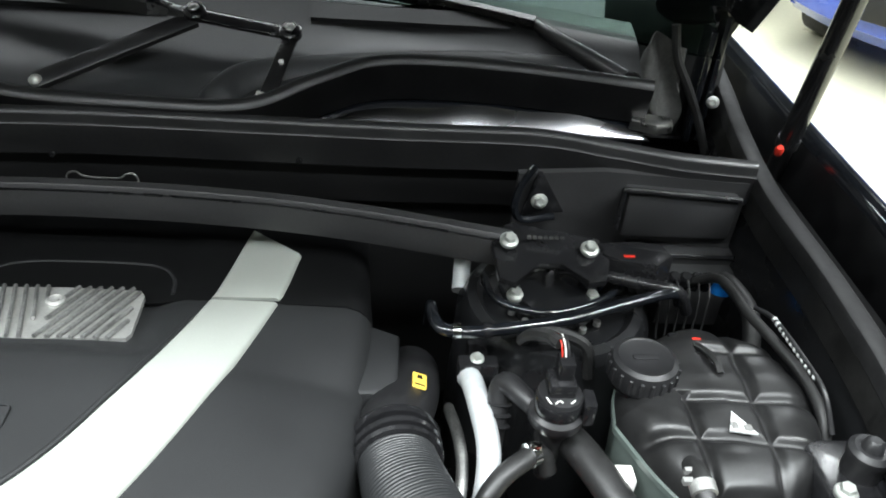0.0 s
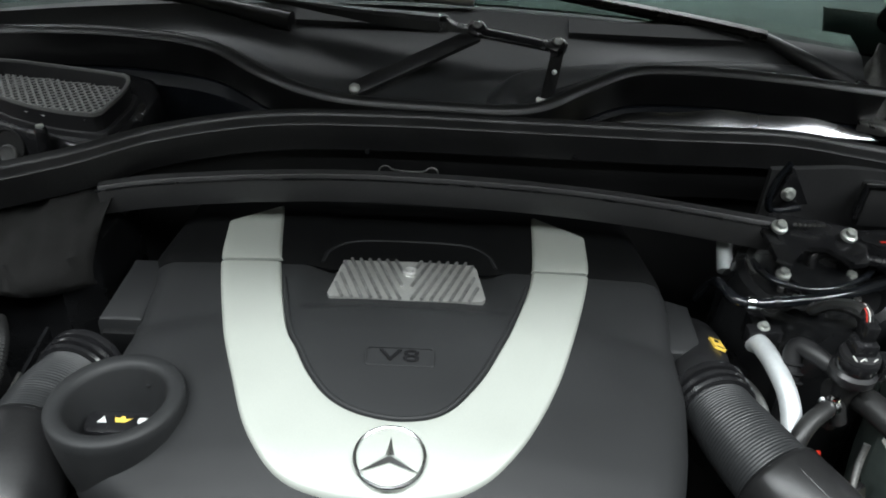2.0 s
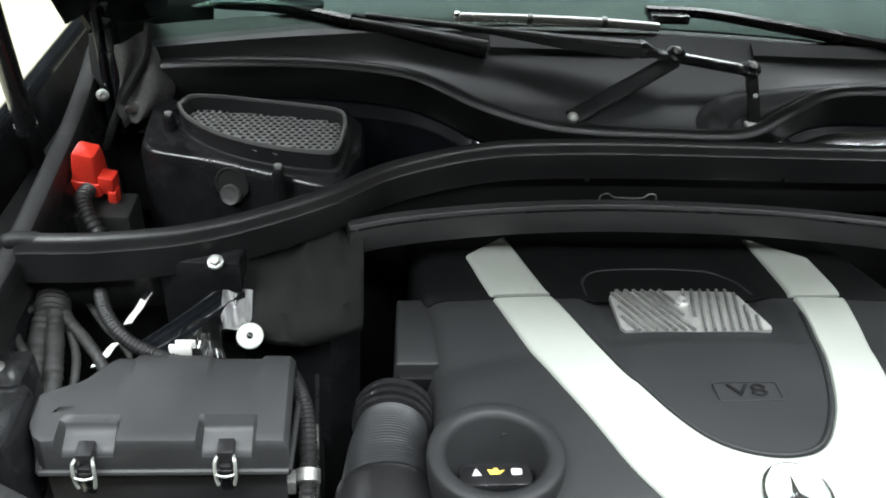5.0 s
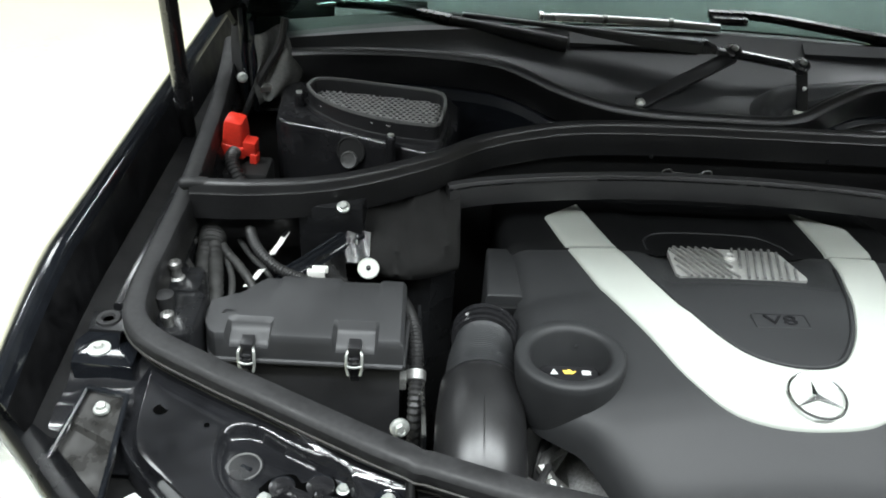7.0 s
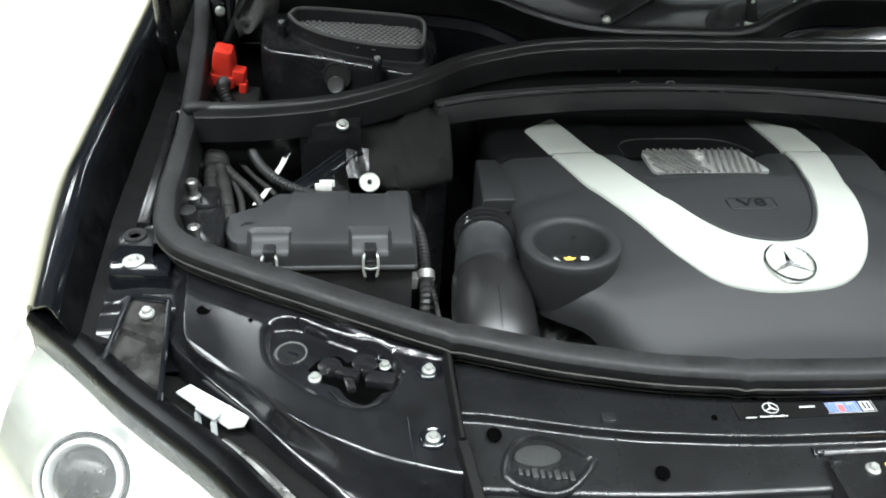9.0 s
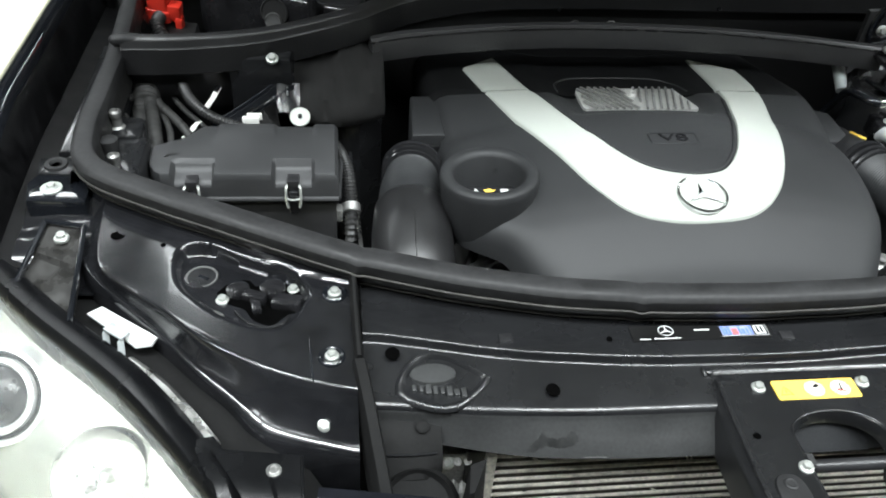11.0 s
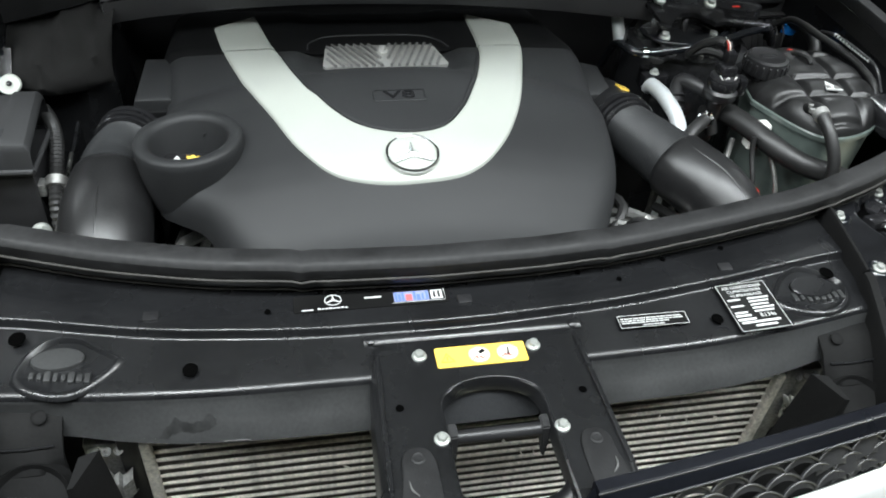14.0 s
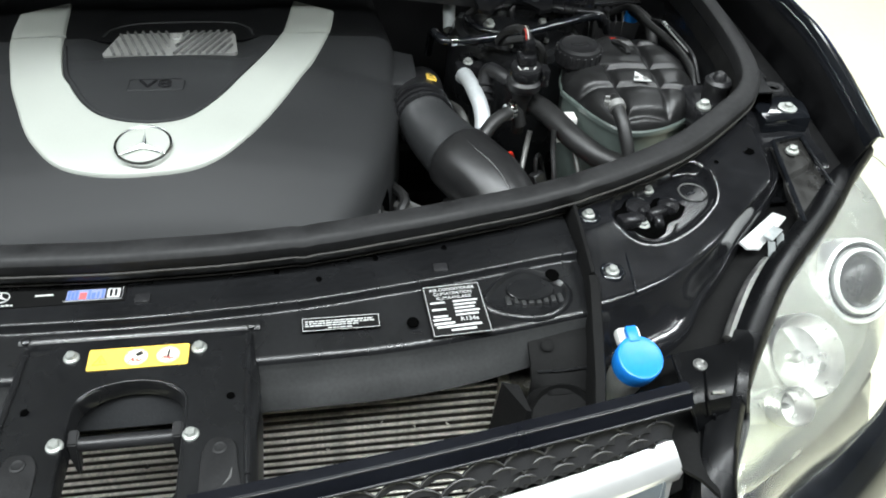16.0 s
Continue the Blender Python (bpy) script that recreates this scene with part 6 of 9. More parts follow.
    conduit([(-0.675, 0.615, 0.985), (-0.668, 0.585, 1.0), (-0.652, 0.545, 0.998), (-0.622, 0.508, 0.994), (-0.585, 0.489, 0.990), (-0.55, 0.48, 0.985)], 0.0080, "black corrugated wiring conduit")
    c = conduit([(-0.462, 0.50, 0.96), (-0.450, 0.478, 0.955), (-0.440, 0.445, 0.948), (-0.436, 0.40, 0.93), (-0.436, 0.36, 0.90), (-0.436, 0.34, 0.80)], 0.010, "black corrugated wiring conduit")
    bm = bmesh.new()
    lathe(bm, [(0.010, -0.007), (0.0128, -0.006), (0.0128, 0.006), (0.010, 0.007)], on((0, -1, -0.5), (-0.436, 0.388, 0.924)), 14)
    box(bm, -0.457, -0.447, 0.376, 0.392, 0.912, 0.93, 0.001)
    part("clamp", bm, CAST, c, "pale clamp")
    # taped harness: one thick trunk that divides, loose loops and a row of connectors
    t5 = thing("wiring_harness", (-0.71, 0.50, 0.80), "taped black wiring harness", "wiring")
    rnd = random.Random(11)

    def taped(pts, r, name):
        bm = bmesh.new()
        path = smooth_path(pts, 14)
        tube(bm, path, [r * (1 + 0.07 * math.sin(i * 1.9) + rnd.uniform(-0.05, 0.05)) for i in range(len(path))], 12, 1)
        part(name, bm, TAPE, t5, sharp=50)
    taped([(-0.722, 0.648, 0.985), (-0.721, 0.621, 0.990), (-0.719, 0.590, 0.990), (-0.716, 0.562, 0.984)], 0.0175, "trunk")
    taped([(-0.722, 0.575, 0.986), (-0.722, 0.545, 0.980), (-0.716, 0.505, 0.968), (-0.712, 0.465, 0.952), (-0.712, 0.420, 0.92), (-0.71, 0.39, 0.83)], 0.0105, "taped_branch")
    taped([(-0.714, 0.572, 0.988), (-0.706, 0.540, 0.982), (-0.697, 0.500, 0.972), (-0.692, 0.460, 0.958), (-0.694, 0.420, 0.93), (-0.695, 0.39, 0.83)], 0.0095, "taped_branch")
    taped([(-0.708, 0.575, 0.984), (-0.694, 0.553, 0.982), (-0.672, 0.530, 0.974), (-0.655, 0.510, 0.962), (-0.64, 0.49, 0.93)], 0.0062, "taped_branch")
    taped([(-0.725, 0.585, 0.984), (-0.742, 0.562, 0.988), (-0.748, 0.541, 0.988), (-0.738, 0.522, 0.984), (-0.722, 0.500, 0.976), (-0.714, 0.468, 0.960), (-0.715, 0.43, 0.92)], 0.0052, "loop")
    taped([(-0.700, 0.560, 0.978), (-0.682, 0.520, 0.966), (-0.676, 0.480, 0.955), (-0.68, 0.45, 0.93)], 0.0045, "loop")
    taped([(-0.690, 0.600, 0.975), (-0.665, 0.565, 0.968), (-0.640, 0.540, 0.960), (-0.62, 0.515, 0.94)], 0.0040, "loop")
    bm = bmesh.new()
    lathe(bm, [(0.019, -0.012), (0.025, -0.009), (0.026, 0.0), (0.024, 0.006), (0.019, 0.009)], on((0, -1, 0.2), (-0.722, 0.640, 0.986)), 20)
    part("grommet", bm, RUBBER, t5)
    for k, x0 in enumerate((-0.670, -0.656, -0.643, -0.630)):
        bm = bmesh.new()
        lathe(bm, [(0.004, -0.02), (0.0068, -0.018), (0.0068, 0.0), (0.0052, 0.002), (0.0045, 0.007)], on((0.1 * (k - 1), -1, 0.6), (x0, 0.606 + 0.003 * k, 1.000)), 10)
        part("connector", bm, GLOSSY, t5)
    for a_, b_ in (((-0.618, 0.592, 0.994), (-0.634, 0.549, 0.983)), ((-0.643, 0.530, 0.973), (-0.660, 0.506, 0.962))):
        bm = bmesh.new()
        d = Vector(b_) - Vector(a_)
        sheet(bm, [[Vector(a_) + d * k + Vector((u, 0.3 * u, 0.001 * math.sin(9 * k))) for k in (0, 0.25, 0.5, 0.75, 1)] for u in (-0.0042, 0.0, 0.0042)], 0.0015)
        part("pale_tape", bm, WHITE, t5, "pale tape")
    bm = bmesh.new()
    tube(bm, [(-0.618, 0.598, 0.996), (-0.619, 0.592, 0.995), (-0.624, 0.580, 0.991)], 0.0035, 8, 3)
    part("tape_end", bm, GLOSSY, t5)
    # stud bracket
    t6 = thing("stud_bracket", (-0.715, 0.40, 0.96), "glossy black bracket with threaded studs", "bracket")
    bm = bmesh.new()
    prism(bm, rounded(-0.742, -0.688, 0.350, 0.435, 0.012), 0.90, 1.010, 0.006)
    part("plate", bm, PANEL, t6)
    bm = bmesh.new()
    prism(bm, rounded(-0.735, -0.697, 0.425, 0.475, 0.01), 0.90, 1.014, 0.005)
    part("plate", bm, PANEL, t6)
    for x, y, z, r in ((-0.728, 0.450, 1.036, 0.0080), (-0.715, 0.366, 1.026, 0.0075)):
        bm = bmesh.new()
        lathe(bm, [(r * 1.2, -0.028), (r * 1.2, -0.022), (r * 0.8, -0.020), (r * 0.8, -0.008), (r, -0.006), (r, 0.0), (r * 0.6, 0.002), (r * 0.4, -0.003)], Matrix.Translation((x, y, z)), 16)
        part("stud", bm, STEEL, t6)
    bm = bmesh.new()
    lathe(bm, [(0.009, 0.995), (0.011, 1.02), (0.011, 1.026), (0.006, 1.028)], Matrix.Translation((-0.727, 0.398, 0.002)), 16)
    part("rubber_stop", bm, RUBBER, t6)


left_hand_side()


def intake_box():
    t = thing("intake_box", (-0.54, 0.80, 0.75), "black plastic ventilation intake box with a mesh mouth", "air intake")
    o = [(-0.676, 0.95), (-0.672, 0.85), (-0.666, 0.812), (-0.640, 0.797), (-0.568, 0.777), (-0.493, 0.748), (-0.435, 0.726), (-0.405, 0.735), (-0.398, 0.92)]
    loop = [(q.x, q.y) for q in smooth_path([(*p, 0) for p in o + [o[0]]], 4)][:-1]
    bm = bmesh.new()
    cx_, cy_ = -0.535, 0.85
    skin(bm, [[(cx_ + (x - cx_) * k, cy_ + (y - cy_) * k, z + 0.05 * (y - cy_) * (z > 1)) for x, y in loop] for k, z in ((1.0, 0.75), (1.0, 1.040), (0.994, 1.049), (0.982, 1.055), (0.96, 1.058), (0.90, 1.060), (0.80, 1.061))])
    body = part("body", bm, GLOSSY, t)
    m_ = [(-0.626, 0.865), (-0.614, 0.890), (-0.580, 0.892), (-0.541, 0.886), (-0.450, 0.870), (-0.416, 0.860), (-0.406, 0.845), (-0.404, 0.815), (-0.411, 0.765), (-0.417, 0.752), (-0.430, 0.748), (-0.480, 0.756), (-0.531, 0.773), (-0.576, 0.799), (-0.611, 0.834)]
    mouth = [Vector((q.x, q.y, 0)) for q in smooth_path([(*p, 0) for p in m_ + [m_[0]]], 5)][:-1]
    c = Vector((-0.510, 0.815, 0))

    def ring(k, z):
        return [(c.x + (q.x - c.x) * k, c.y + (q.y - c.y) * k, z + 0.04 * (q.y - c.y)) for q in mouth]
    bm = bmesh.new()
    skin(bm, [ring(1.06, 1.050), ring(1.055, 1.060), ring(1.035, 1.064), ring(0.985, 1.065), ring(0.985, 1.080), ring(0.995, 1.084), ring(1.0, 1.087), ring(0.995, 1.090), ring(0.97, 1.090), ring(0.955, 1.086), ring(0.94, 1.065), ring(0.92, 1.03)], True, False)
    rim = part("mouth_rim", bm, PLASTIC, t, "raised matt rim")
    bm = bmesh.new()
    skin(bm, [ring(0.955, 1.0880), ring(0.957, 1.0915), ring(0.975, 1.0925), ring(0.998, 1.0918), ring(1.002, 1.0870)], True, False)
    part("rim_edge", bm, EDGE_GREY, rim, "worn grey edge")
    # black sheet below the mesh, painting the shade of the mouth's inside
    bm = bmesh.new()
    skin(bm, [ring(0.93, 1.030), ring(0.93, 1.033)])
    part("mouth_shade", bm, HOLE_SHADE, t)
    bm = bmesh.new()
    s = 0.0058
    for j in range(-15, 16):
        for i in range(-24, 25):
            x, y = c.x + i * s * 1.732 + (0.866 * s if j % 2 else 0), c.y + j * s * 1.5
            q = Vector((x, y, 0))
            inside = 0
            for k in range(len(mouth)):
                a, b = mouth[k - 1], mouth[k]
                a, b = c + (a - c) * 0.92, c + (b - c) * 0.92
                if (a.y > y) != (b.y > y) and x < (b.x - a.x) * (y - a.y) / (b.y - a.y) + a.x:
                    inside += 1
            if inside % 2 == 0:
                continue
            z = 1.076 - 0.04 * (y - c.y)
            out = [bm.verts.new((x + s * math.sin(math.pi / 3 * k), y + s * math.cos(math.pi / 3 * k), z)) for k in range(6)]
            hole = [bm.verts.new((x + s * 0.76 * math.sin(math.pi / 3 * k), y + s * 0.76 * math.cos(math.pi / 3 * k), z)) for k in range(6)]
            low = [bm.verts.new((x + s * 0.75 * math.sin(math.pi / 3 * k), y + s * 0.75 * math.cos(math.pi / 3 * k), z - 0.002)) for k in range(6)]
            for k in range(6):
                n = (k + 1) % 6
                bm.faces.new((out[k], out[n], hole[n], hole[k]))
                bm.faces.new((hole[k], hole[n], low[n], low[k]))
    part("mesh_screen", bm, SCREEN, t, "grey honeycomb mesh", fix=False)
    for x, y, z in ((-0.486, 0.735, 1.074), (-0.636, 0.852, 1.084)):
        bm = bmesh.new()
        lathe(bm, [(0.010, -0.045), (0.008, -0.010), (0.0075, -0.003), (0.005, 0.0)], Matrix.Translation((x, y, z)), 14)
        sc = part("screw_post", bm, GLOSSY, t)
        bm = bmesh.new()
        lathe(bm, [(0.005, -0.002), (0.005, 0.002), (0.002, 0.003)], Matrix.Translation((x, y, z)), 10)
        part("screw", bm, ZINC, sc)
    # flat disc above the plug, its pocket's shade painted near-black
    bm = bmesh.new()
    lathe(bm, [(0.0225, -0.004), (0.0225, 0.0012), (0.0205, 0.0016), (0.019, 0.0), (0.004, 0.0)], on((-0.25, -1, 0.15), (-0.548, 0.7655, 1.030)), 26)
    part("plug_pocket", bm, DARK, t)
    bm = bmesh.new()
    lathe(bm, [(0.0135, -0.010), (0.0135, 0.006), (0.0120, 0.0078), (0.0105, 0.0068), (0.004, 0.0068)], on((-0.25, -1, 0.35), (-0.549, 0.7640, 1.016)), 24)
    part("round_plug", bm, GREYPLUG, t, "grey round plug")
    # red battery terminal
    r = thing("battery_terminal", (-0.715, 0.76, 0.95), "red plastic jump-start terminal cover", "terminal cover")
    m = Matrix.Translation((-0.722, 0.775, 1.045)) @ pose(0, 0, 0, 12, 8, -8)
    bm = bmesh.new()
    skin(bm, [[m @ Vector((x * k, y * k, z)) for x, y in rounded(-0.0155, 0.0155, -0.015, 0.015, 0.005, 4)] for k, z in ((1.10, -0.012), (1.08, 0.0), (1.0, 0.016), (0.94, 0.026), (0.84, 0.0305), (0.6, 0.0315))])
    cap = part("cap", bm, RED, r)
    bm = bmesh.new()
    prism(bm, rounded(-0.0190, 0.0190, -0.019, 0.019, 0.006), -0.030, -0.010, 0.003, m=m)
    part("skirt", bm, RED, cap)
    bm = bmesh.new()
    box(bm, 0.015, 0.035, -0.016, 0.004, -0.026, 0.002, 0.003, m=m)
    box(bm, 0.026, 0.038, -0.018, -0.002, -0.055, -0.018, 0.003, m=m)
    part("flap", bm, RED, r)
    bm = bmesh.new()
    way = smooth_path([(-0.722, 0.765, 1.022), (-0.724, 0.742, 1.022), (-0.716, 0.722, 1.012), (-0.698, 0.700, 0.992), (-0.676, 0.676, 0.965), (-0.66, 0.655, 0.93)], 14)
    tube(bm, way, [0.0098 + 0.0009 * math.sin(k * 2.1) for k in range(len(way))], 12, 1)
    part("cable", bm, HOSE, r, "thick black cable")
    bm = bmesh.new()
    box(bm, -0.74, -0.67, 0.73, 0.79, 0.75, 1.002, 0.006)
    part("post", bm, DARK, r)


intake_box()


# ---------------------------------------------------------------- wipers
def wipers():
    t = thing("wiper_linkage", (0.06, 0.90, 1.09), "black steel wiper linkage with bolted joints", "wiper linkage")
    bm = bmesh.new()
    def bar(a, b, w, h):
        q = bmesh.new()
        a, b = Vector(a), Vector(b)
        d = (b - a).normalized()
        s = d.cross(Vector((0, -0.5, 1))).normalized()
        u = s.cross(d)
        skin(q, [[p + s * x + u * z for x, z in ((-w, -h), (-w, h * 0.6), (-w * 0.7, h), (w * 0.7, h), (w, h * 0.6), (w, -h))] for p in (a, a.lerp(b, 0.5), b)])
        return q
    part("crank", bar((0.055, 0.938, 1.152), (0.182, 0.929, 1.136), 0.009, 0.003), GLOSSY, t)
    part("pull_rod", bar((0.062, 0.936, 1.146), (-0.101, 0.840, 1.098), 0.0115, 0.004), PLASTIC, t)
    part("drop_arm", bar((0.180, 0.928, 1.132), (0.160, 0.842, 1.094), 0.009, 0.0025), GLOSSY, t)
    for at in ((0.063, 0.937, 1.156), (0.179, 0.930, 1.140)):
        bm = bmesh.new()
        lathe(bm, [(0.014, -0.008), (0.014, 0.001), (0.011, 0.003), (0.008, 0.003), (0.008, 0.006), (0.004, 0.007)], on((0, -0.5, 1), at), 18)
        j = part("joint", bm, GLOSSY, t)
        bm = bmesh.new()
        lathe(bm, [(0.007, 0.004), (0.007, 0.007), (0.004, 0.009)], on((0, -0.5, 1), at), 6)
        part("nut", bm, STEEL, j)
    bm = bmesh.new()
    lathe(bm, [(0.004, -0.006), (0.0075, -0.003), (0.008, 0.002), (0.005, 0.006), (0.002, 0.007)], on((0, -0.4, 1), (-0.101, 0.838, 1.099)), 14)
    part("ball_joint", bm, ZINC, t, "pale plastic ball joint")
    bm = bmesh.new()
    box(bm, 0.146, 0.172, 0.828, 0.848, 1.090, 1.096, 0.002)
    part("bright_foot", bm, WHITE, t)
    bm = bmesh.new()
    lathe(bm, [(0.003, 0), (0.0035, 0.004), (0.002, 0.005)], on((0, -0.5, 1), (0.172, 0.885, 1.115)), 8)
    part("pin", bm, PRINT, t)

    def wiper(a, b, c, label, tip):
        w = thing("wiper", a, label, "wiper", "windscreen wipers")
        bm = bmesh.new()
        tube(bm, [a, b, c], [0.014, 0.011, 0.008], 10, 6)
        part("arm", bm, PLASTIC, w)
        bm = bmesh.new()
        tube(bm, [Vector(b).lerp(Vector(c), k) + Vector((0, 0.018, 0.002)) for k in (0.1, 0.5, 1.0)] + tip, 0.006, 8, 4)
        part("blade", bm, RUBBER, w)
        return w
    w = wiper((0.600, 0.905, 1.108), (0.545, 0.935, 1.130), (0.492, 0.985, 1.145), "black wiper arm resting on the screen", [])
    bm = bmesh.new()
    tube(bm, [(0.492, 0.985, 1.145), (0.40, 1.005, 1.155), (0.28, 1.03, 1.165), (0.15, 1.055, 1.175), (0.05, 1.06, 1.176)], [0.012, 0.011, 0.010, 0.009, 0.008], 8, 5)
    part("arm_end", bm, GLOSSY, w)
    bm = bmesh.new()
    lathe(bm, [(0.012, -0.012), (0.014, -0.004), (0.010, 0.006), (0.004, 0.010)], on((0, -0.4, 1), (0.612, 0.900, 1.110)), 14)
    part("pivot_cap", bm, GLOSSY, w)
    bm = bmesh.new()
    tube(bm, [(0.060, 1.018, 1.165), (-0.03, 1.019, 1.1685), (-0.14, 1.019, 1.170), (-0.250, 1.018, 1.169)], 0.0068, 10, 4)
    strip = part("bright_strip", bm, CHROME_SATIN, w, "bright metal strip with a rivet")
    for x in (-0.247, -0.138, -0.025):
        bm = bmesh.new()
        lathe(bm, [(0.0075, -0.004), (0.0084, -0.003), (0.0084, 0.003), (0.0075, 0.004)], on((1, 0, 0), (x, 1.019, 1.1695)), 14)
        part("collar", bm, CHROME if x < -0.2 else CAST, strip)
    bm = bmesh.new()
    box(bm, 0.052, 0.115, 1.035, 1.062, 1.163, 1.178, 0.004)
    part("holder", bm, GLOSSY, w)
    w = wiper((-0.205, 0.968, 1.142), (-0.30, 0.99, 1.15), (-0.40, 1.015, 1.157), "black wiper arm resting on the screen", [])
    bm = bmesh.new()
    tube(bm, [(-0.40, 1.015, 1.157), (-0.50, 1.045, 1.163), (-0.62, 1.06, 1.160)], [0.010, 0.009, 0.007], 8, 5)
    part("arm_end", bm, GLOSSY, w)
    bm = bmesh.new()
    tube(bm, [(-0.50, 1.062, 1.166), (-0.60, 1.055, 1.160), (-0.70, 1.035, 1.150)], 0.0055, 8, 4)
    part("bright_strip", bm, CHROME, w, "bright metal strip")
    bm = bmesh.new()
    box(bm, -0.505, -0.44, 1.04, 1.062, 1.160, 1.172, 0.004)
    part("holder", bm, GLOSSY, w)
    # arm that swings on the crank's joint
    w = thing("wiper", (0.02, 0.94, 1.15), "tapered black wiper arm bolted to the linkage joint", "wiper", "windscreen wipers")
    bm = bmesh.new()
    spine = [((0.010, 0.941, 1.1600), 0.0095, 0.012), ((-0.03, 0.946, 1.1605), 0.0095, 0.012), ((-0.10, 0.958, 1.1610), 0.0080, 0.010), ((-0.17, 0.972, 1.1640), 0.0055, 0.007), ((-0.21, 0.980, 1.1660), 0.0038, 0.005), ((-0.29, 1.000, 1.1660), 0.0032, 0.005), ((-0.38, 1.022, 1.1660), 0.0030, 0.005)]
    skin(bm, [[(x, y - d, z - h), (x, y - d, z + h * 0.5), (x, y - d * 0.6, z + h), (x, y + d * 0.6, z + h), (x, y + d, z + h * 0.5), (x, y + d, z - h)] for (x, y, z), h, d in spine])
    arm = part("arm", bm, PLASTIC, w)
    bm = bmesh.new()
    skin(bm, [[(x, 0.941 - d, z - h), (x, 0.941 - d, z + h * 0.5), (x, 0.941 - d * 0.6, z + h), (x, 0.941 + d * 0.6, z + h), (x, 0.941 + d, z + h * 0.5), (x, 0.941 + d, z - h)] for x, z, h, d in ((0.009, 1.1600, 0.0102, 0.0128), (0.018, 1.1600, 0.0098, 0.0125), (0.026, 1.1575, 0.0070, 0.011), (0.040, 1.1535, 0.0045, 0.010), (0.062, 1.1520, 0.0035, 0.009))])
    part("arm_head", bm, GLOSSY, w, "shiny head of the arm")
    # scuttle grilles
    g = thing("scuttle_louvre", (0, 0.99, 1.13), "black slotted louvre below the screen", "louvre")
    for x0, x1 in ((-0.20, 0.02), (0.20, 0.46)):
        bm = bmesh.new()
        rows = [[(x, 0.975 + 0.02 * k, 1.142 + 0.012 * k) for k in (0, 0.5, 1.0)] for x in np.linspace(x0, x1, 8)]
        sheet(bm, rows, 0.008)
        part("plate", bm, GREYCOWL, g)


wipers()


# ---------------------------------------------------------------- front end
def surf_hole(parent, x, y, z, rx, ry, normal=(0, 0, 1)):
    """A stamped hole with a rolled rim, its inner shade painted as a black disc."""
    bm = bmesh.new()
    m = on(normal, (x, y, z))
    n = 18
    rings = []
    for k, h in ((1.12, 0.0), (1.06, 0.0007), (0.98, 0.0007), (0.94, 0.0003), (0.5, 0.0003)):
        rings.append([m @ Vector((rx * k * math.cos(2 * math.pi * i / n), ry * k * math.sin(2 * math.pi * i / n), h)) for i in range(n)])
    skin(bm, rings)
    return part("stamped_hole", bm, HOLE_SHADE, parent)


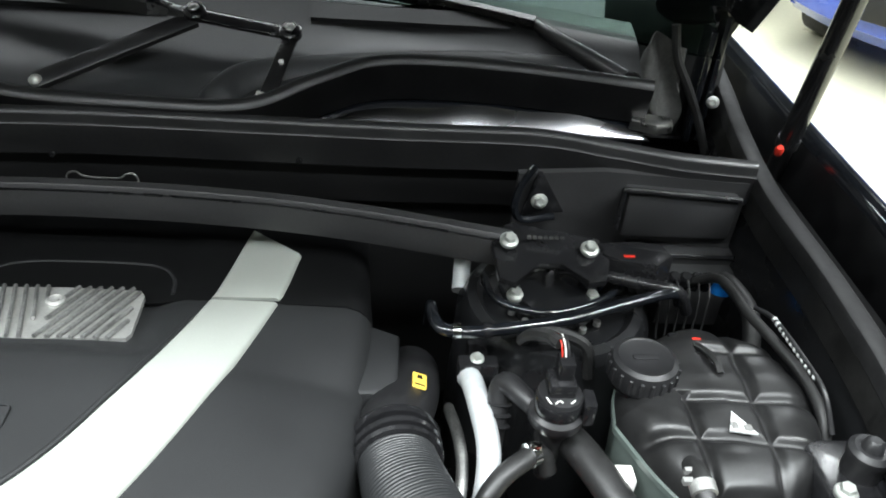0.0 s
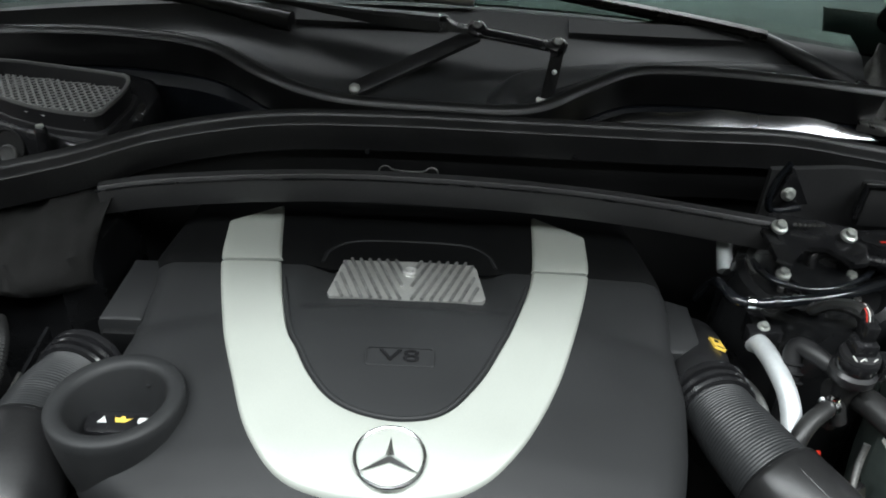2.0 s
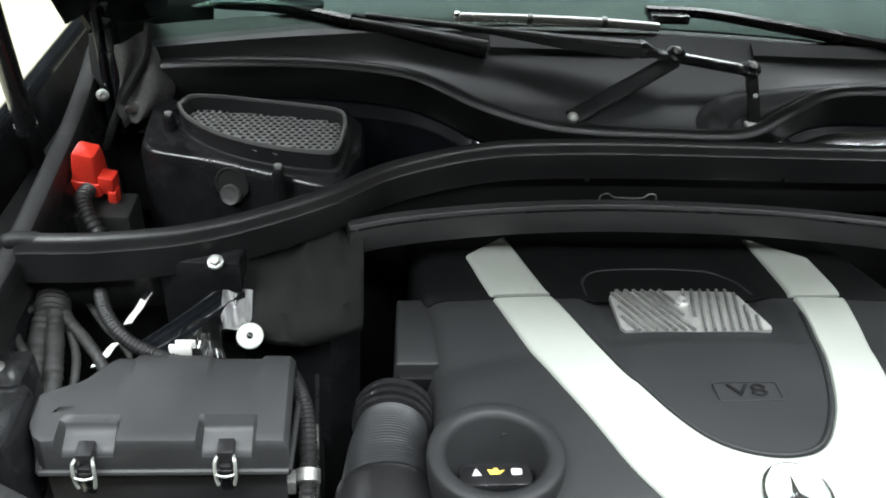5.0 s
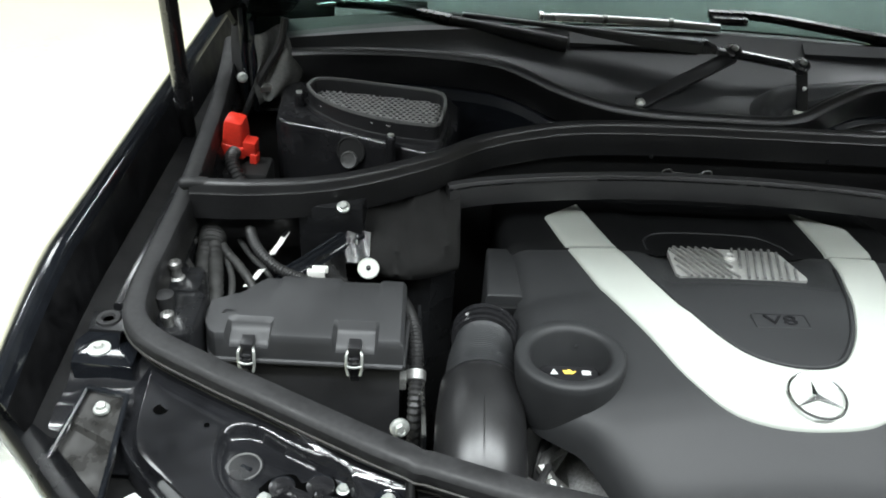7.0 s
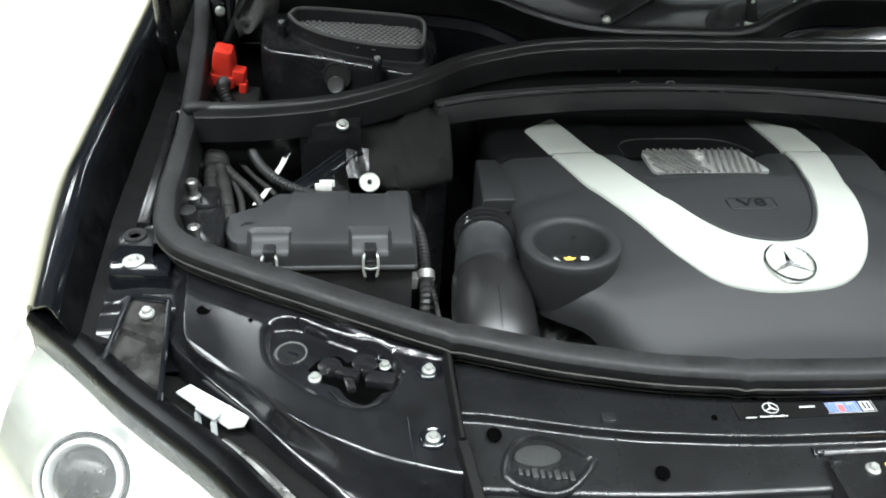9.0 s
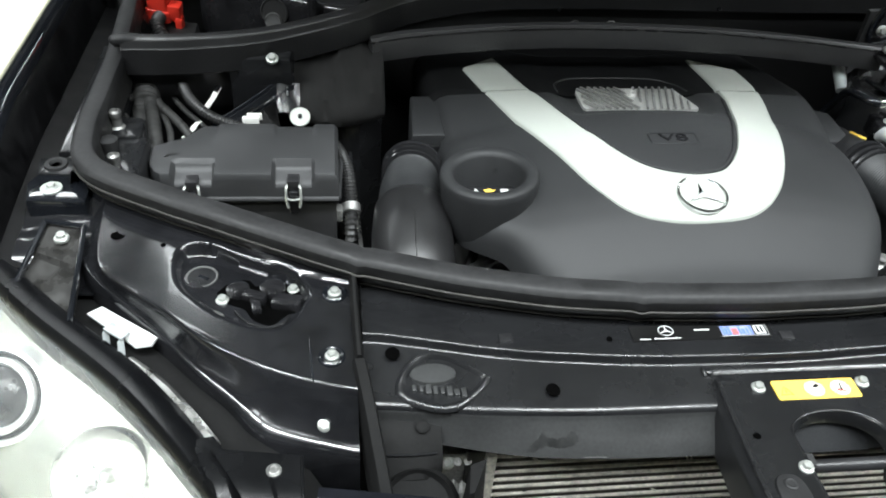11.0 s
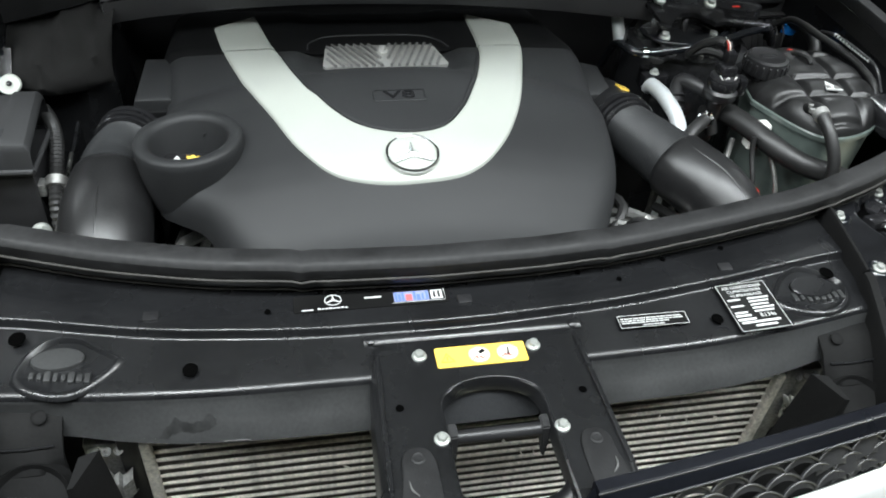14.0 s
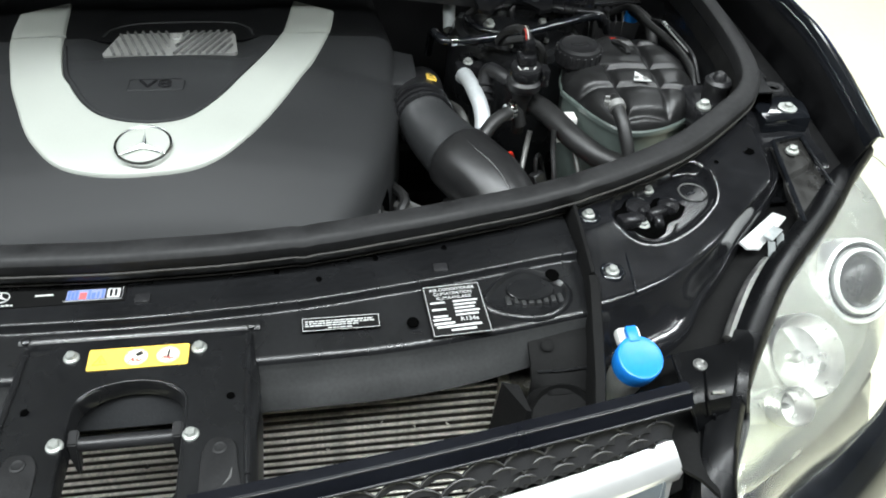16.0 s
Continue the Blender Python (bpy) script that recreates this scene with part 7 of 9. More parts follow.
def latch_bracket():
    t = thing("latch_bracket", (0, -0.04, 0.95), "black steel bonnet latch bracket with an arched opening", "latch bracket")
    bm = bmesh.new()
    n = 40
    arch, rim = [], []
    for k in range(n + 1):
        u = k / n
        if u < 0.25:
            arch.append((-0.040, -0.165 + 0.40 * u))
        elif u > 0.75:
            arch.append((0.047, -0.165 + 0.40 * (1 - u)))
        else:
            a = math.pi * (1 - (u - 0.25) / 0.5)
            arch.append((0.0035 + 0.0435 * math.cos(a), -0.065 + 0.033 * math.sin(a) ** 0.8))
        if u < 0.3:
            rim.append((-0.105 + 0.008 * u / 0.3, -0.165 + 0.185 * u / 0.3))
        elif u > 0.7:
            rim.append((0.110 - 0.004 * (1 - u) / 0.3, -0.165 + 0.187 * (1 - u) / 0.3))
        else:
            rim.append((-0.097 + 0.203 * (u - 0.3) / 0.4, 0.0205 + 0.0015 * (u - 0.3) / 0.4))
    rows, crest, lip = [], [], []
    for i, ((ax, ay), (rx, ry)) in enumerate(zip(arch, rim)):
        row, flat = [], 12 < i < 28
        for k, z in ((0.0, 0.984), (0.01, 0.9920), (0.030, 0.9965), (0.055, 0.9978), (0.09, 0.9975), (0.3, 0.9975), (0.6, 0.9975), (0.80, 0.9975), (0.84, 0.9980), (0.865, 1.0000), (0.885, 1.0006), (0.905, 0.9995), (0.93, 0.9972), (0.97, 0.9925), (0.99, 0.9902), (1.005, 0.986), (1.02, 0.955)):
            row.append((ax + (rx - ax) * k, ay + (ry - ay) * k, (0.9975 if flat and k > 0.5 else z) - 0.005 + 0.003 * (-(ay + (ry - ay) * k)) / 0.1))
        rows.append(row)
        crest.append(row[10])
        lip.append(row[3])
    sheet(bm, rows, 0.002)
    plate = part("plate", bm, PANEL, t, sharp=30)
    bm = bmesh.new()
    for half in (crest[2:13], crest[-13:-2]):
        bm = bmesh.new()
        tube(bm, [(x, y, z - 0.0012) for x, y, z in half], 0.0027, 10, 1)
        part("flange_rim", bm, PANEL, plate)
    bm = bmesh.new()
    sheet(bm, [[(x, 0.0300, 0.9920), (x, 0.0290, 0.9948), (x, 0.0278, 0.9951), (x, 0.0215, 0.9928), (x, 0.0200, 0.9912)] for x in np.linspace(-0.100, 0.109, 12)], 0.003)
    part("top_rim", bm, PANEL, plate)
    for x in (-0.094, 0.101):
        bm = bmesh.new()
        lathe(bm, [(0.0048, -0.004), (0.0046, 0.001), (0.0032, 0.0022), (0.001, 0.0026)], Matrix.Translation((x, 0.0250, 0.9935)), 16)
        part("corner_dimple", bm, PANEL, plate)
    bm = bmesh.new()
    tube(bm, [(x, y, z - 0.0006) for x, y, z in lip[4:-4]], 0.0015, 10, 1)
    part("opening_rim", bm, PANEL, plate)
    for x, y in ((-0.052, 0.002), (0.056, 0.003), (-0.048, -0.091), (0.056, -0.091)):
        bolt(plate, (x, y, 0.9932 - 0.03 * y), s=0.63)
    bm = bmesh.new()
    prism(bm, rounded(-0.0375, 0.0475, -0.0150, 0.0085, 0.002), 0.9915, 0.9937)
    lb = part("warning_label", bm, YELLOW, t, "yellow warning label with two round pictograms")
    red = material("sticker_red_line", (0.55, 0.10, 0.08), 0.5)
    for i, x in enumerate((0.003, 0.030)):
        y = -0.0032
        bm = bmesh.new()
        prism(bm, disc_pts(x, y, 0.0098, 0.0092), 0.9937, 0.9941)
        pic = part("pictogram", bm, PALE_PRINT, lb)
        bm = bmesh.new()
        tube(bm, [(x - 0.0062, y - 0.005, 0.9941), (x - 0.002, y - 0.001, 0.9941), (x - 0.003, y - 0.005, 0.9941), (x + 0.002, y - 0.002, 0.9941), (x + 0.001, y - 0.0056, 0.9941), (x + 0.0055, y - 0.003, 0.9941)], 0.0007, 5, 2)
        part("pictogram_mark", bm, red, pic)
        bm = bmesh.new()
        if i == 0:
            prism(bm, [(x - 0.001, y + 0.003), (x + 0.004, y + 0.0062), (x + 0.0062, y + 0.003), (x + 0.001, y + 0.0002)], 0.9941, 0.9945)
        else:
            prism(bm, [(x - 0.0015, y - 0.004), (x + 0.0005, y + 0.0062), (x + 0.0018, y + 0.006), (x + 0.0008, y - 0.004)], 0.9941, 0.9945)
        part("pictogram_mark", bm, INK, pic)
        bm = bmesh.new()
        tube(bm, [(x + 0.0088 * math.cos(k * math.pi / 8), y + 0.0084 * math.sin(k * math.pi / 8), 0.9941) for k in range(17)], 0.0003, 5, 1)
        part("pictogram_mark", bm, red, pic)
    bm = bmesh.new()
    a, b, c = (-0.033, -0.009, 0.9938), (-0.021, -0.009, 0.9938), (-0.027, 0.001, 0.9938)
    tube(bm, [a, b, c, a], 0.0004, 5, 1)
    tube(bm, [(-0.027, -0.007, 0.9938), (-0.027, -0.003, 0.9938)], 0.0005, 5, 1)
    part("pictogram_mark", bm, material("sticker_ink", (0.55, 0.30, 0.02), 0.5), lb)
    for x, y in ((-0.078, -0.055), (0.086, -0.055)):
        surf_hole(plate, x, y, 0.9948, 0.0032, 0.0032)
    # plate behind the arch, and the striker
    bm = bmesh.new()
    rows = [[(x, -0.024, 0.985), (x, -0.028, 0.975), (x, -0.042, 0.957), (x, -0.046, 0.951)] for x in np.linspace(-0.05, 0.055, 6)]
    sheet(bm, rows, 0.003, (0, 1, -0.5))
    part("back_plate", bm, GREYCOWL, t)
    bm = bmesh.new()
    tube(bm, [(-0.034, -0.083, 0.984), (0.0, -0.083, 0.984), (0.041, -0.083, 0.984)], 0.006, 14, 2)
    part("striker", bm, PLASTIC, t)
    for s, x in ((-1, -0.037), (1, 0.044)):
        bm = bmesh.new()
        skin(bm, [[(x - 0.0042, -0.074, 0.993), (x + 0.0042, -0.074, 0.993), (x + 0.0042, -0.088, 0.991), (x - 0.0042, -0.088, 0.991)],
                  [(x - 0.0036, -0.077, 0.980), (x + 0.0036, -0.077, 0.980), (x + 0.0036, -0.092, 0.978), (x - 0.0036, -0.092, 0.978)],
                  [(x - 0.0014 - s * 0.001, -0.086, 0.962), (x + 0.0014 - s * 0.001, -0.086, 0.962), (x + 0.0014 - s * 0.001, -0.096, 0.960), (x - 0.0014 - s * 0.001, -0.096, 0.960)]])
        bmesh.ops.bevel(bm, geom=bm.edges[:], offset=0.0012, segments=2, affect="EDGES", clamp_overlap=True)
        part("striker_lug", bm, PAD, t, "worn grey guide lug")
    # smooth thick hoop round the lower half
    bm = bmesh.new()
    path = smooth_path([(-0.054, -0.104, 0.988), (-0.054, -0.114, 0.990), (-0.051, -0.132, 0.988), (-0.043, -0.147, 0.984), (-0.026, -0.156, 0.980), (0.004, -0.158, 0.978), (0.033, -0.155, 0.980), (0.050, -0.147, 0.984), (0.059, -0.132, 0.988), (0.062, -0.114, 0.990), (0.062, -0.104, 0.988)], 7)
    rings = []
    for i, q in enumerate(path):
        d = (path[min(i + 1, len(path) - 1)] - path[max(0, i - 1)]).normalized()
        w = d.cross(Vector((0, -0.2, 1))).normalized()
        up = w.cross(d)
        rings.append([q + w * (0.0088 * math.cos(a)) + up * (0.0058 * math.sin(a) if a < math.pi else 0.020 * math.sin(a)) for a in [2 * math.pi * k / 18 for k in range(18)]])
    skin(bm, rings)
    part("hoop", bm, HOOP, t, sharp=80)
    for s, x in ((-1, -0.071), (1, 0.080)):
        bm = bmesh.new()
        loop = [(q.x, q.y) for q in smooth_path([(x - 0.019 + s * 0.004, -0.165, 0), (x - 0.015, -0.125, 0), (x - 0.0135, -0.108, 0), (x - 0.007, -0.098, 0), (x + 0.007, -0.098, 0), (x + 0.0135, -0.108, 0), (x + 0.015, -0.125, 0), (x + 0.019 + s * 0.004, -0.165, 0)], 3)]
        prism(bm, loop, 0.975, 0.9985, 0.0025)
        c = part("side_pad", bm, PAD, t, "dull grey rubber pad")
        bm = bmesh.new()
        lathe(bm, [(0.0062, 0), (0.0062, 0.0010), (0.0045, 0.0016), (0.0035, 0.0012), (0.002, 0.0012)], Matrix.Translation((x, -0.108, 0.9982)), 16)
        part("stud", bm, PAD, c)
        bm = bmesh.new()
        tube(bm, [(x + s * 0.010, -0.128, 0.9988), (x + s * 0.009, -0.136, 0.9992), (x + s * 0.004, -0.142, 0.9988)], [0.0004, 0.0011, 0.0004], 6, 3)
        part("nick", bm, EDGE_GREY, c)


latch_bracket()


def support_details():
    # stickers on the crossmember
    t = thing("oil_sticker", (-0.087, 0.066, 0.99), "black service sticker with small coloured print", "sticker", "stickers")
    bm = bmesh.new()
    prism(bm, rounded(-0.161, -0.014, 0.0600, 0.0815, 0.001), 0.9995, 1.0012, m=None)
    base = part("sheet", bm, INK, t)
    m = Matrix.Translation((-0.124, 0.0735, 1.0014))
    bm = bmesh.new()
    tube(bm, [m @ Vector((0.0078 * math.cos(k * math.pi / 12), 0.0066 * math.sin(k * math.pi / 12), 0)) for k in range(25)], 0.0005, 6, 1)
    for k in range(3):
        a = radians(90 + 120 * k)
        tube(bm, [m @ Vector((0, 0, 0)), m @ Vector((0.0074 * math.cos(a), 0.0064 * math.sin(a), 0))], [0.0012, 0.0003], 6, 1)
    part("print", bm, PRINT, base)
    bars = [(-0.154, -0.143, 0.0618, 0.0630, PRINT), (-0.094, -0.078, 0.0720, 0.0738, PRINT)]
    bars += [(-0.139 + 0.0036 * k, -0.1362 + 0.0036 * k, 0.0620, 0.0634 if k % 3 else 0.0640, PRINT) for k in range(8)]
    for x0, x1, h, mt in ((-0.0650, -0.0625, 0.0115, PRINT_BLUE), (-0.0618, -0.0592, 0.0095, PRINT_BLUE), (-0.0585, -0.0560, 0.0115, PRINT_BLUE), (-0.0545, -0.0485, 0.0080, PRINT_RED), (-0.0470, -0.0448, 0.0115, PRINT_BLUE), (-0.0440, -0.0405, 0.0075, PRINT_BLUE), (-0.0390, -0.0370, 0.0085, PRINT_BLUE), (-0.0350, -0.0328, 0.0115, PRINT_BLUE), (-0.0300, -0.0188, 0.0115, PRINT)):
        bars.append((x0, x1, 0.0650, 0.0650 + h, mt))
    bm = bmesh.new()
    prism(bm, rounded(-0.0660, -0.0320, 0.0643, 0.0772, 0.001), 1.0004, 1.0013)
    part("print", bm, material("pale_blue_print", (0.24, 0.27, 0.42), 0.5), base)
    for x0, x1, y0, y1, mt in bars:
        bm = bmesh.new()
        box(bm, x0, x1, y0, y1, 1.0010, 1.0017)
        part("print", bm, mt, base)
    for x0, x1 in ((-0.0278, -0.0256), (-0.0234, -0.0212)):
        bm = bmesh.new()
        box(bm, x0, x1, 0.0665, 0.0750, 1.0014, 1.0020)
        part("print", bm, INK, base)
    bm = bmesh.new()
    tube(bm, [(-0.068, 0.0632, 1.0014), (-0.0165, 0.0632, 1.0014), (-0.0165, 0.0782, 1.0014)], 0.0003, 4, 1)
    part("print", bm, PRINT, base)
    t = thing("plate_sticker", (0.183, 0.019, 0.98), "small black data sticker with white print", "sticker", "stickers")
    n_ = (0, -0.055, 1)
    m = on(n_, (0.183, 0.0195, 0.9932)) @ pose(0, 0, 0)
    bm = bmesh.new()
    prism(bm, rounded(-0.036, 0.036, -0.0078, 0.0078, 0.001), 0, 0.0008, m=m)
    base = part("sheet", bm, INK, t)
    dashes = [(-0.0355, 0.0355, 0.0071, 0.0075), (-0.0355, 0.0355, -0.0075, -0.0071), (-0.0355, -0.0351, -0.0075, 0.0075), (0.0351, 0.0355, -0.0075, 0.0075)]
    rnd = random.Random(21)
    for y, a, b in ((0.0034, -0.033, 0.030), (0.0008, -0.033, 0.031), (-0.0018, -0.033, 0.016), (-0.0050, -0.012, 0.011)):
        x = a
        while x < b:
            w = rnd.uniform(0.0018, 0.0062)
            dashes.append((x, min(b, x + w), y - 0.0006, y + 0.0006))
            x += w + rnd.uniform(0.0006, 0.0012)
    for x0, x1, y0, y1 in dashes:
        bm = bmesh.new()
        box(bm, x0, x1, y0, y1, 0.0008, 0.0012, m=m)
        part("print", bm, PRINT, base)
    t = thing("air_conditioning_sticker", (0.294, 0.026, 0.98), "black and white air conditioning refrigerant sticker", "sticker", "stickers")
    m = on(n_, (0.2935, 0.0262, 0.9935)) @ pose(0, 0, 0, 0, 0, 3)
    bm = bmesh.new()
    prism(bm, rounded(-0.0285, 0.0285, -0.031, 0.031, 0.001), 0, 0.0008, m=m)
    base = part("sheet", bm, INK, t)
    for x0, x1, y0, y1 in ((-0.0275, 0.0275, 0.0300, 0.0304), (-0.0275, 0.0275, -0.0304, -0.0300), (-0.0275, -0.0271, -0.0304, 0.0304), (0.0271, 0.0275, -0.0304, 0.0304)):
        bm = bmesh.new()
        box(bm, x0, x1, y0, y1, 0.0008, 0.0012, m=m)
        part("print", bm, PRINT, base)
    for body, y, size in (("AIR CONDITIONER", 0.0255, 0.0052), ("CLIMATISATION", 0.0202, 0.0052), ("KLIMAANLAGE", 0.0148, 0.0052)):
        lettering("print", body, size, m @ pose(0, y, 0.0009), PRINT, base, 0.0002)
    lettering("print", "R134a", 0.0070, m @ pose(0.010, -0.0130, 0.0009), PRINT, base, 0.0002)
    for k in range(5):
        y = 0.0085 - 0.0042 * k
        for x0, x1 in ((-0.024, -0.010), (-0.002, 0.022 - 0.002 * (k % 3))):
            if k % 2 and x0 < -0.01:
                continue
            bm = bmesh.new()
            box(bm, x0, x1, y, y + 0.0020, 0.0008, 0.0012, m=m)
            part("print", bm, PRINT, base)
    for k, (x0, x1) in enumerate(((-0.025, -0.008), (-0.025, -0.005), (-0.023, 0.020), (-0.010, 0.014))):
        bm = bmesh.new()
        y = -0.0125 - 0.0048 * k if k < 2 else -0.0165 - 0.0048 * (k - 1)
        box(bm, x0, x1, y, y + 0.0024, 0.0008, 0.0012, m=m)
        part("print", bm, PRINT, base)
    # stamped holes
    for x, y, z, r in ((-0.253, 0.011, 0.9925, 0.0060), (-0.402, 0.062, 0.9955, 0.0065), (0.397, 0.062, 0.9955, 0.0065), (0.250, 0.015, 0.992, 0.0052), (-0.185, 0.065, 1.001, 0.0026), (-0.135, 0.088, 1.001, 0.0026), (-0.025, 0.086, 1.001, 0.0024), (0.125, 0.086, 1.001, 0.0026), (0.165, 0.072, 1.001, 0.0024), (0.222, 0.096, 1.001, 0.0026), (0.293, 0.106, 1.001, 0.0024)):
        surf_hole(CROSS, x, y, z, r, r * 1.15)
    for x, y in ((-0.289, 0.072), (0.002, 0.062), (0.285, 0.078)):
        bm = bmesh.new()
        prism(bm, rounded(x - 0.007, x + 0.007, y - 0.0055, y + 0.0055, 0.0015), 0.9985, 1.0016, 0.0005)
        part("square_plug", bm, PLASTIC, CROSS)
    # pressed covers at both ends: an arched pressing with a flat plug and cast marks under it
    for s, outline, plug, marks in (
            (-1, [(-0.398, 0.018), (-0.397, 0.030), (-0.390, 0.046), (-0.374, 0.060), (-0.350, 0.058), (-0.332, 0.046), (-0.318, 0.036), (-0.312, 0.030), (-0.320, 0.018), (-0.342, 0.000), (-0.362, -0.003), (-0.386, 0.006)], (-0.365, 0.036, 0.022, 0.0125), [(-0.384 + 0.0066 * k, 0.0205 - 0.0011 * k) for k in range(8)]),
            (1, [(0.318, 0.034), (0.330, 0.050), (0.346, 0.066), (0.366, 0.075), (0.386, 0.070), (0.402, 0.058), (0.410, 0.046), (0.404, 0.028), (0.385, 0.014), (0.360, 0.012), (0.335, 0.020)], (0.371, 0.046, 0.024, 0.015), [(0.346 + 0.0075 * k, 0.0335 - 0.0020 * math.sin(math.pi * k / 7)) for k in range(8)])):
        loop = smooth_path([(x, y, 0) for x, y in outline + [outline[0]]], 5)[:-1]
        mid = sum(loop, Vector()) / len(loop)
        rings = []
        for k, h in ((1.10, -0.0030), (1.05, -0.0006), (1.0, 0.0022), (0.94, 0.0030), (0.89, 0.0014), (0.84, -0.0008), (0.5, -0.0010), (0.1, -0.0010)):
            ring = []
            for q in loop:
                w = mid + (q - mid) * k
                up = min(1.0, max(0.0, (q.y - mid.y + 0.018) / 0.03))
                ring.append((w.x, w.y, 0.9905 + 0.033 * max(0.0, w.y) + (h * (0.35 + 0.65 * up) if h > 0 else h)))
            rings.append(ring)
        bm = bmesh.new()
        skin(bm, rings, caps=False)
        cover = part("pressed_cover", bm, PANEL, CROSS, "arched pressed cover")
        cx, cy, rx, ry = plug
        zp = 0.9905 + 0.033 * cy
        bm = bmesh.new()
        lathe(bm, [(1.0, -0.003), (1.0, 0.0016), (0.95, 0.0026), (0.6, 0.0028), (0.1, 0.0028)], Matrix.Translation((cx, cy, zp)) @ Matrix.Diagonal((rx, ry, 1, 1)), 28)
        part("flat_plug", bm, DROP if s < 0 else PANEL, cover)
        rnd = random.Random(5 + s)
        for x, y in marks:
            bm = bmesh.new()
            w, h = rnd.uniform(0.0018, 0.0030), rnd.uniform(0.0035, 0.0062)
            z = 0.9905 + 0.033 * max(0.0, y)
            box(bm, x - w, x + w, y - h, y + h, z - 0.004, z + rnd.uniform(0.0012, 0.0024), 0.0012, 2)
            part("cast_mark", bm, DROP, cover)
    # rubber divider posts
    for s in (-1, 1):
        t = thing("rubber_divider", (s * 0.435, 0.06, 0.95), "upright black rubber strip between the panels", "rubber strip", "dividers")
        bm = bmesh.new()
        path = [Vector((s * x, y, z)) for x, y, z in ((0.438, 0.168, 1.024), (0.437, 0.12, 1.018), (0.435, 0.07, 1.011), (0.434, 0.050, 1.008))]
        rings = [[q + Vector((u, 0, v)) for u, v in ((-0.006, -0.04), (-0.0035, -0.004), (-0.0015, 0), (0.0015, 0), (0.0035, -0.004), (0.006, -0.04))] for q in path]
        skin(bm, rings)
        part("strip", bm, MATT, t)
        bm = bmesh.new()
        path = [Vector((s * x, y, z)) for x, y, z in ((0.434, 0.048, 1.006), (0.432, 0.035, 1.005), (0.426, 0.0, 0.994), (0.418, -0.05, 0.974), (0.412, -0.085, 0.953))]
        rings = [[q + Vector((u, 0, v)) for u, v in ((-0.008, -0.07), (-0.0065, -0.004), (-0.0045, 0), (0.0045, 0), (0.0065, -0.004), (0.008, -0.07))] for q in path]
        skin(bm, rings)
        part("block", bm, MATT, t)
        # plastic gusset and horn beside it
        g = thing("duct_gusset", (s * 0.37, -0.02, 0.85), "grey black plastic gusset beside the condenser", "plastic duct", "gussets")
        bm = bmesh.new()
        rows = []
        for u in np.linspace(0, 1, 13):
            x, e = 0.420 - 0.060 * u, 0.010 * max(0.0, u - 0.75) * 4
            rows.append([(s * x, 0.010 - e * 0.4, 0.973), (s * x, -0.004, 0.971), (s * x, -0.020, 0.962), (s * x, -0.036 + e * 0.3, 0.948), (s * x, -0.044 + e, 0.940), (s * x, -0.046 + e, 0.90), (s * x, -0.046, 0.86)])
        sheet(bm, rows, 0.004, (0, 1, -0.3))
        part("flap", bm, MATT, g)
        bm = bmesh.new()
        tube(bm, [(s * 0.416, -0.028, 0.958), (s * 0.39, -0.029, 0.957), (s * 0.366, -0.028, 0.957)], 0.0012, 6, 2)
        part("flap_seam", bm, PANEL, g)
        bm = bmesh.new()
        lathe(bm, [(0.0065, 0), (0.0065, 0.001), (0.005, 0.002), (0.002, 0.002)], on((0, -0.4, 1), (s * 0.378, -0.008, 0.971)), 14)
        part("push_pin", bm, MATT, g)
        bm = bmesh.new()
        prism(bm, [(s * 0.345, -0.05), (s * 0.318, -0.045), (s * 0.335, -0.09), (s * 0.35, -0.09)], 0.86, 0.975, 0.0, inset=0.008)
        part("fin", bm, MATT, g)
        h = thing("horn", (s * 0.385, -0.06, 0.80), "round black horn behind the grille", "horn", "horns")
        bm = bmesh.new()
        lathe(bm, [(0.02, -0.03), (0.036, -0.02), (0.040, 0.0), (0.034, 0.010), (0.030, 0.004), (0.012, 0.0)], on((0, -0.5, 1), (s * 0.385, -0.065, 0.925)), 24)
        part("disc", bm, MATT, h)


support_details()


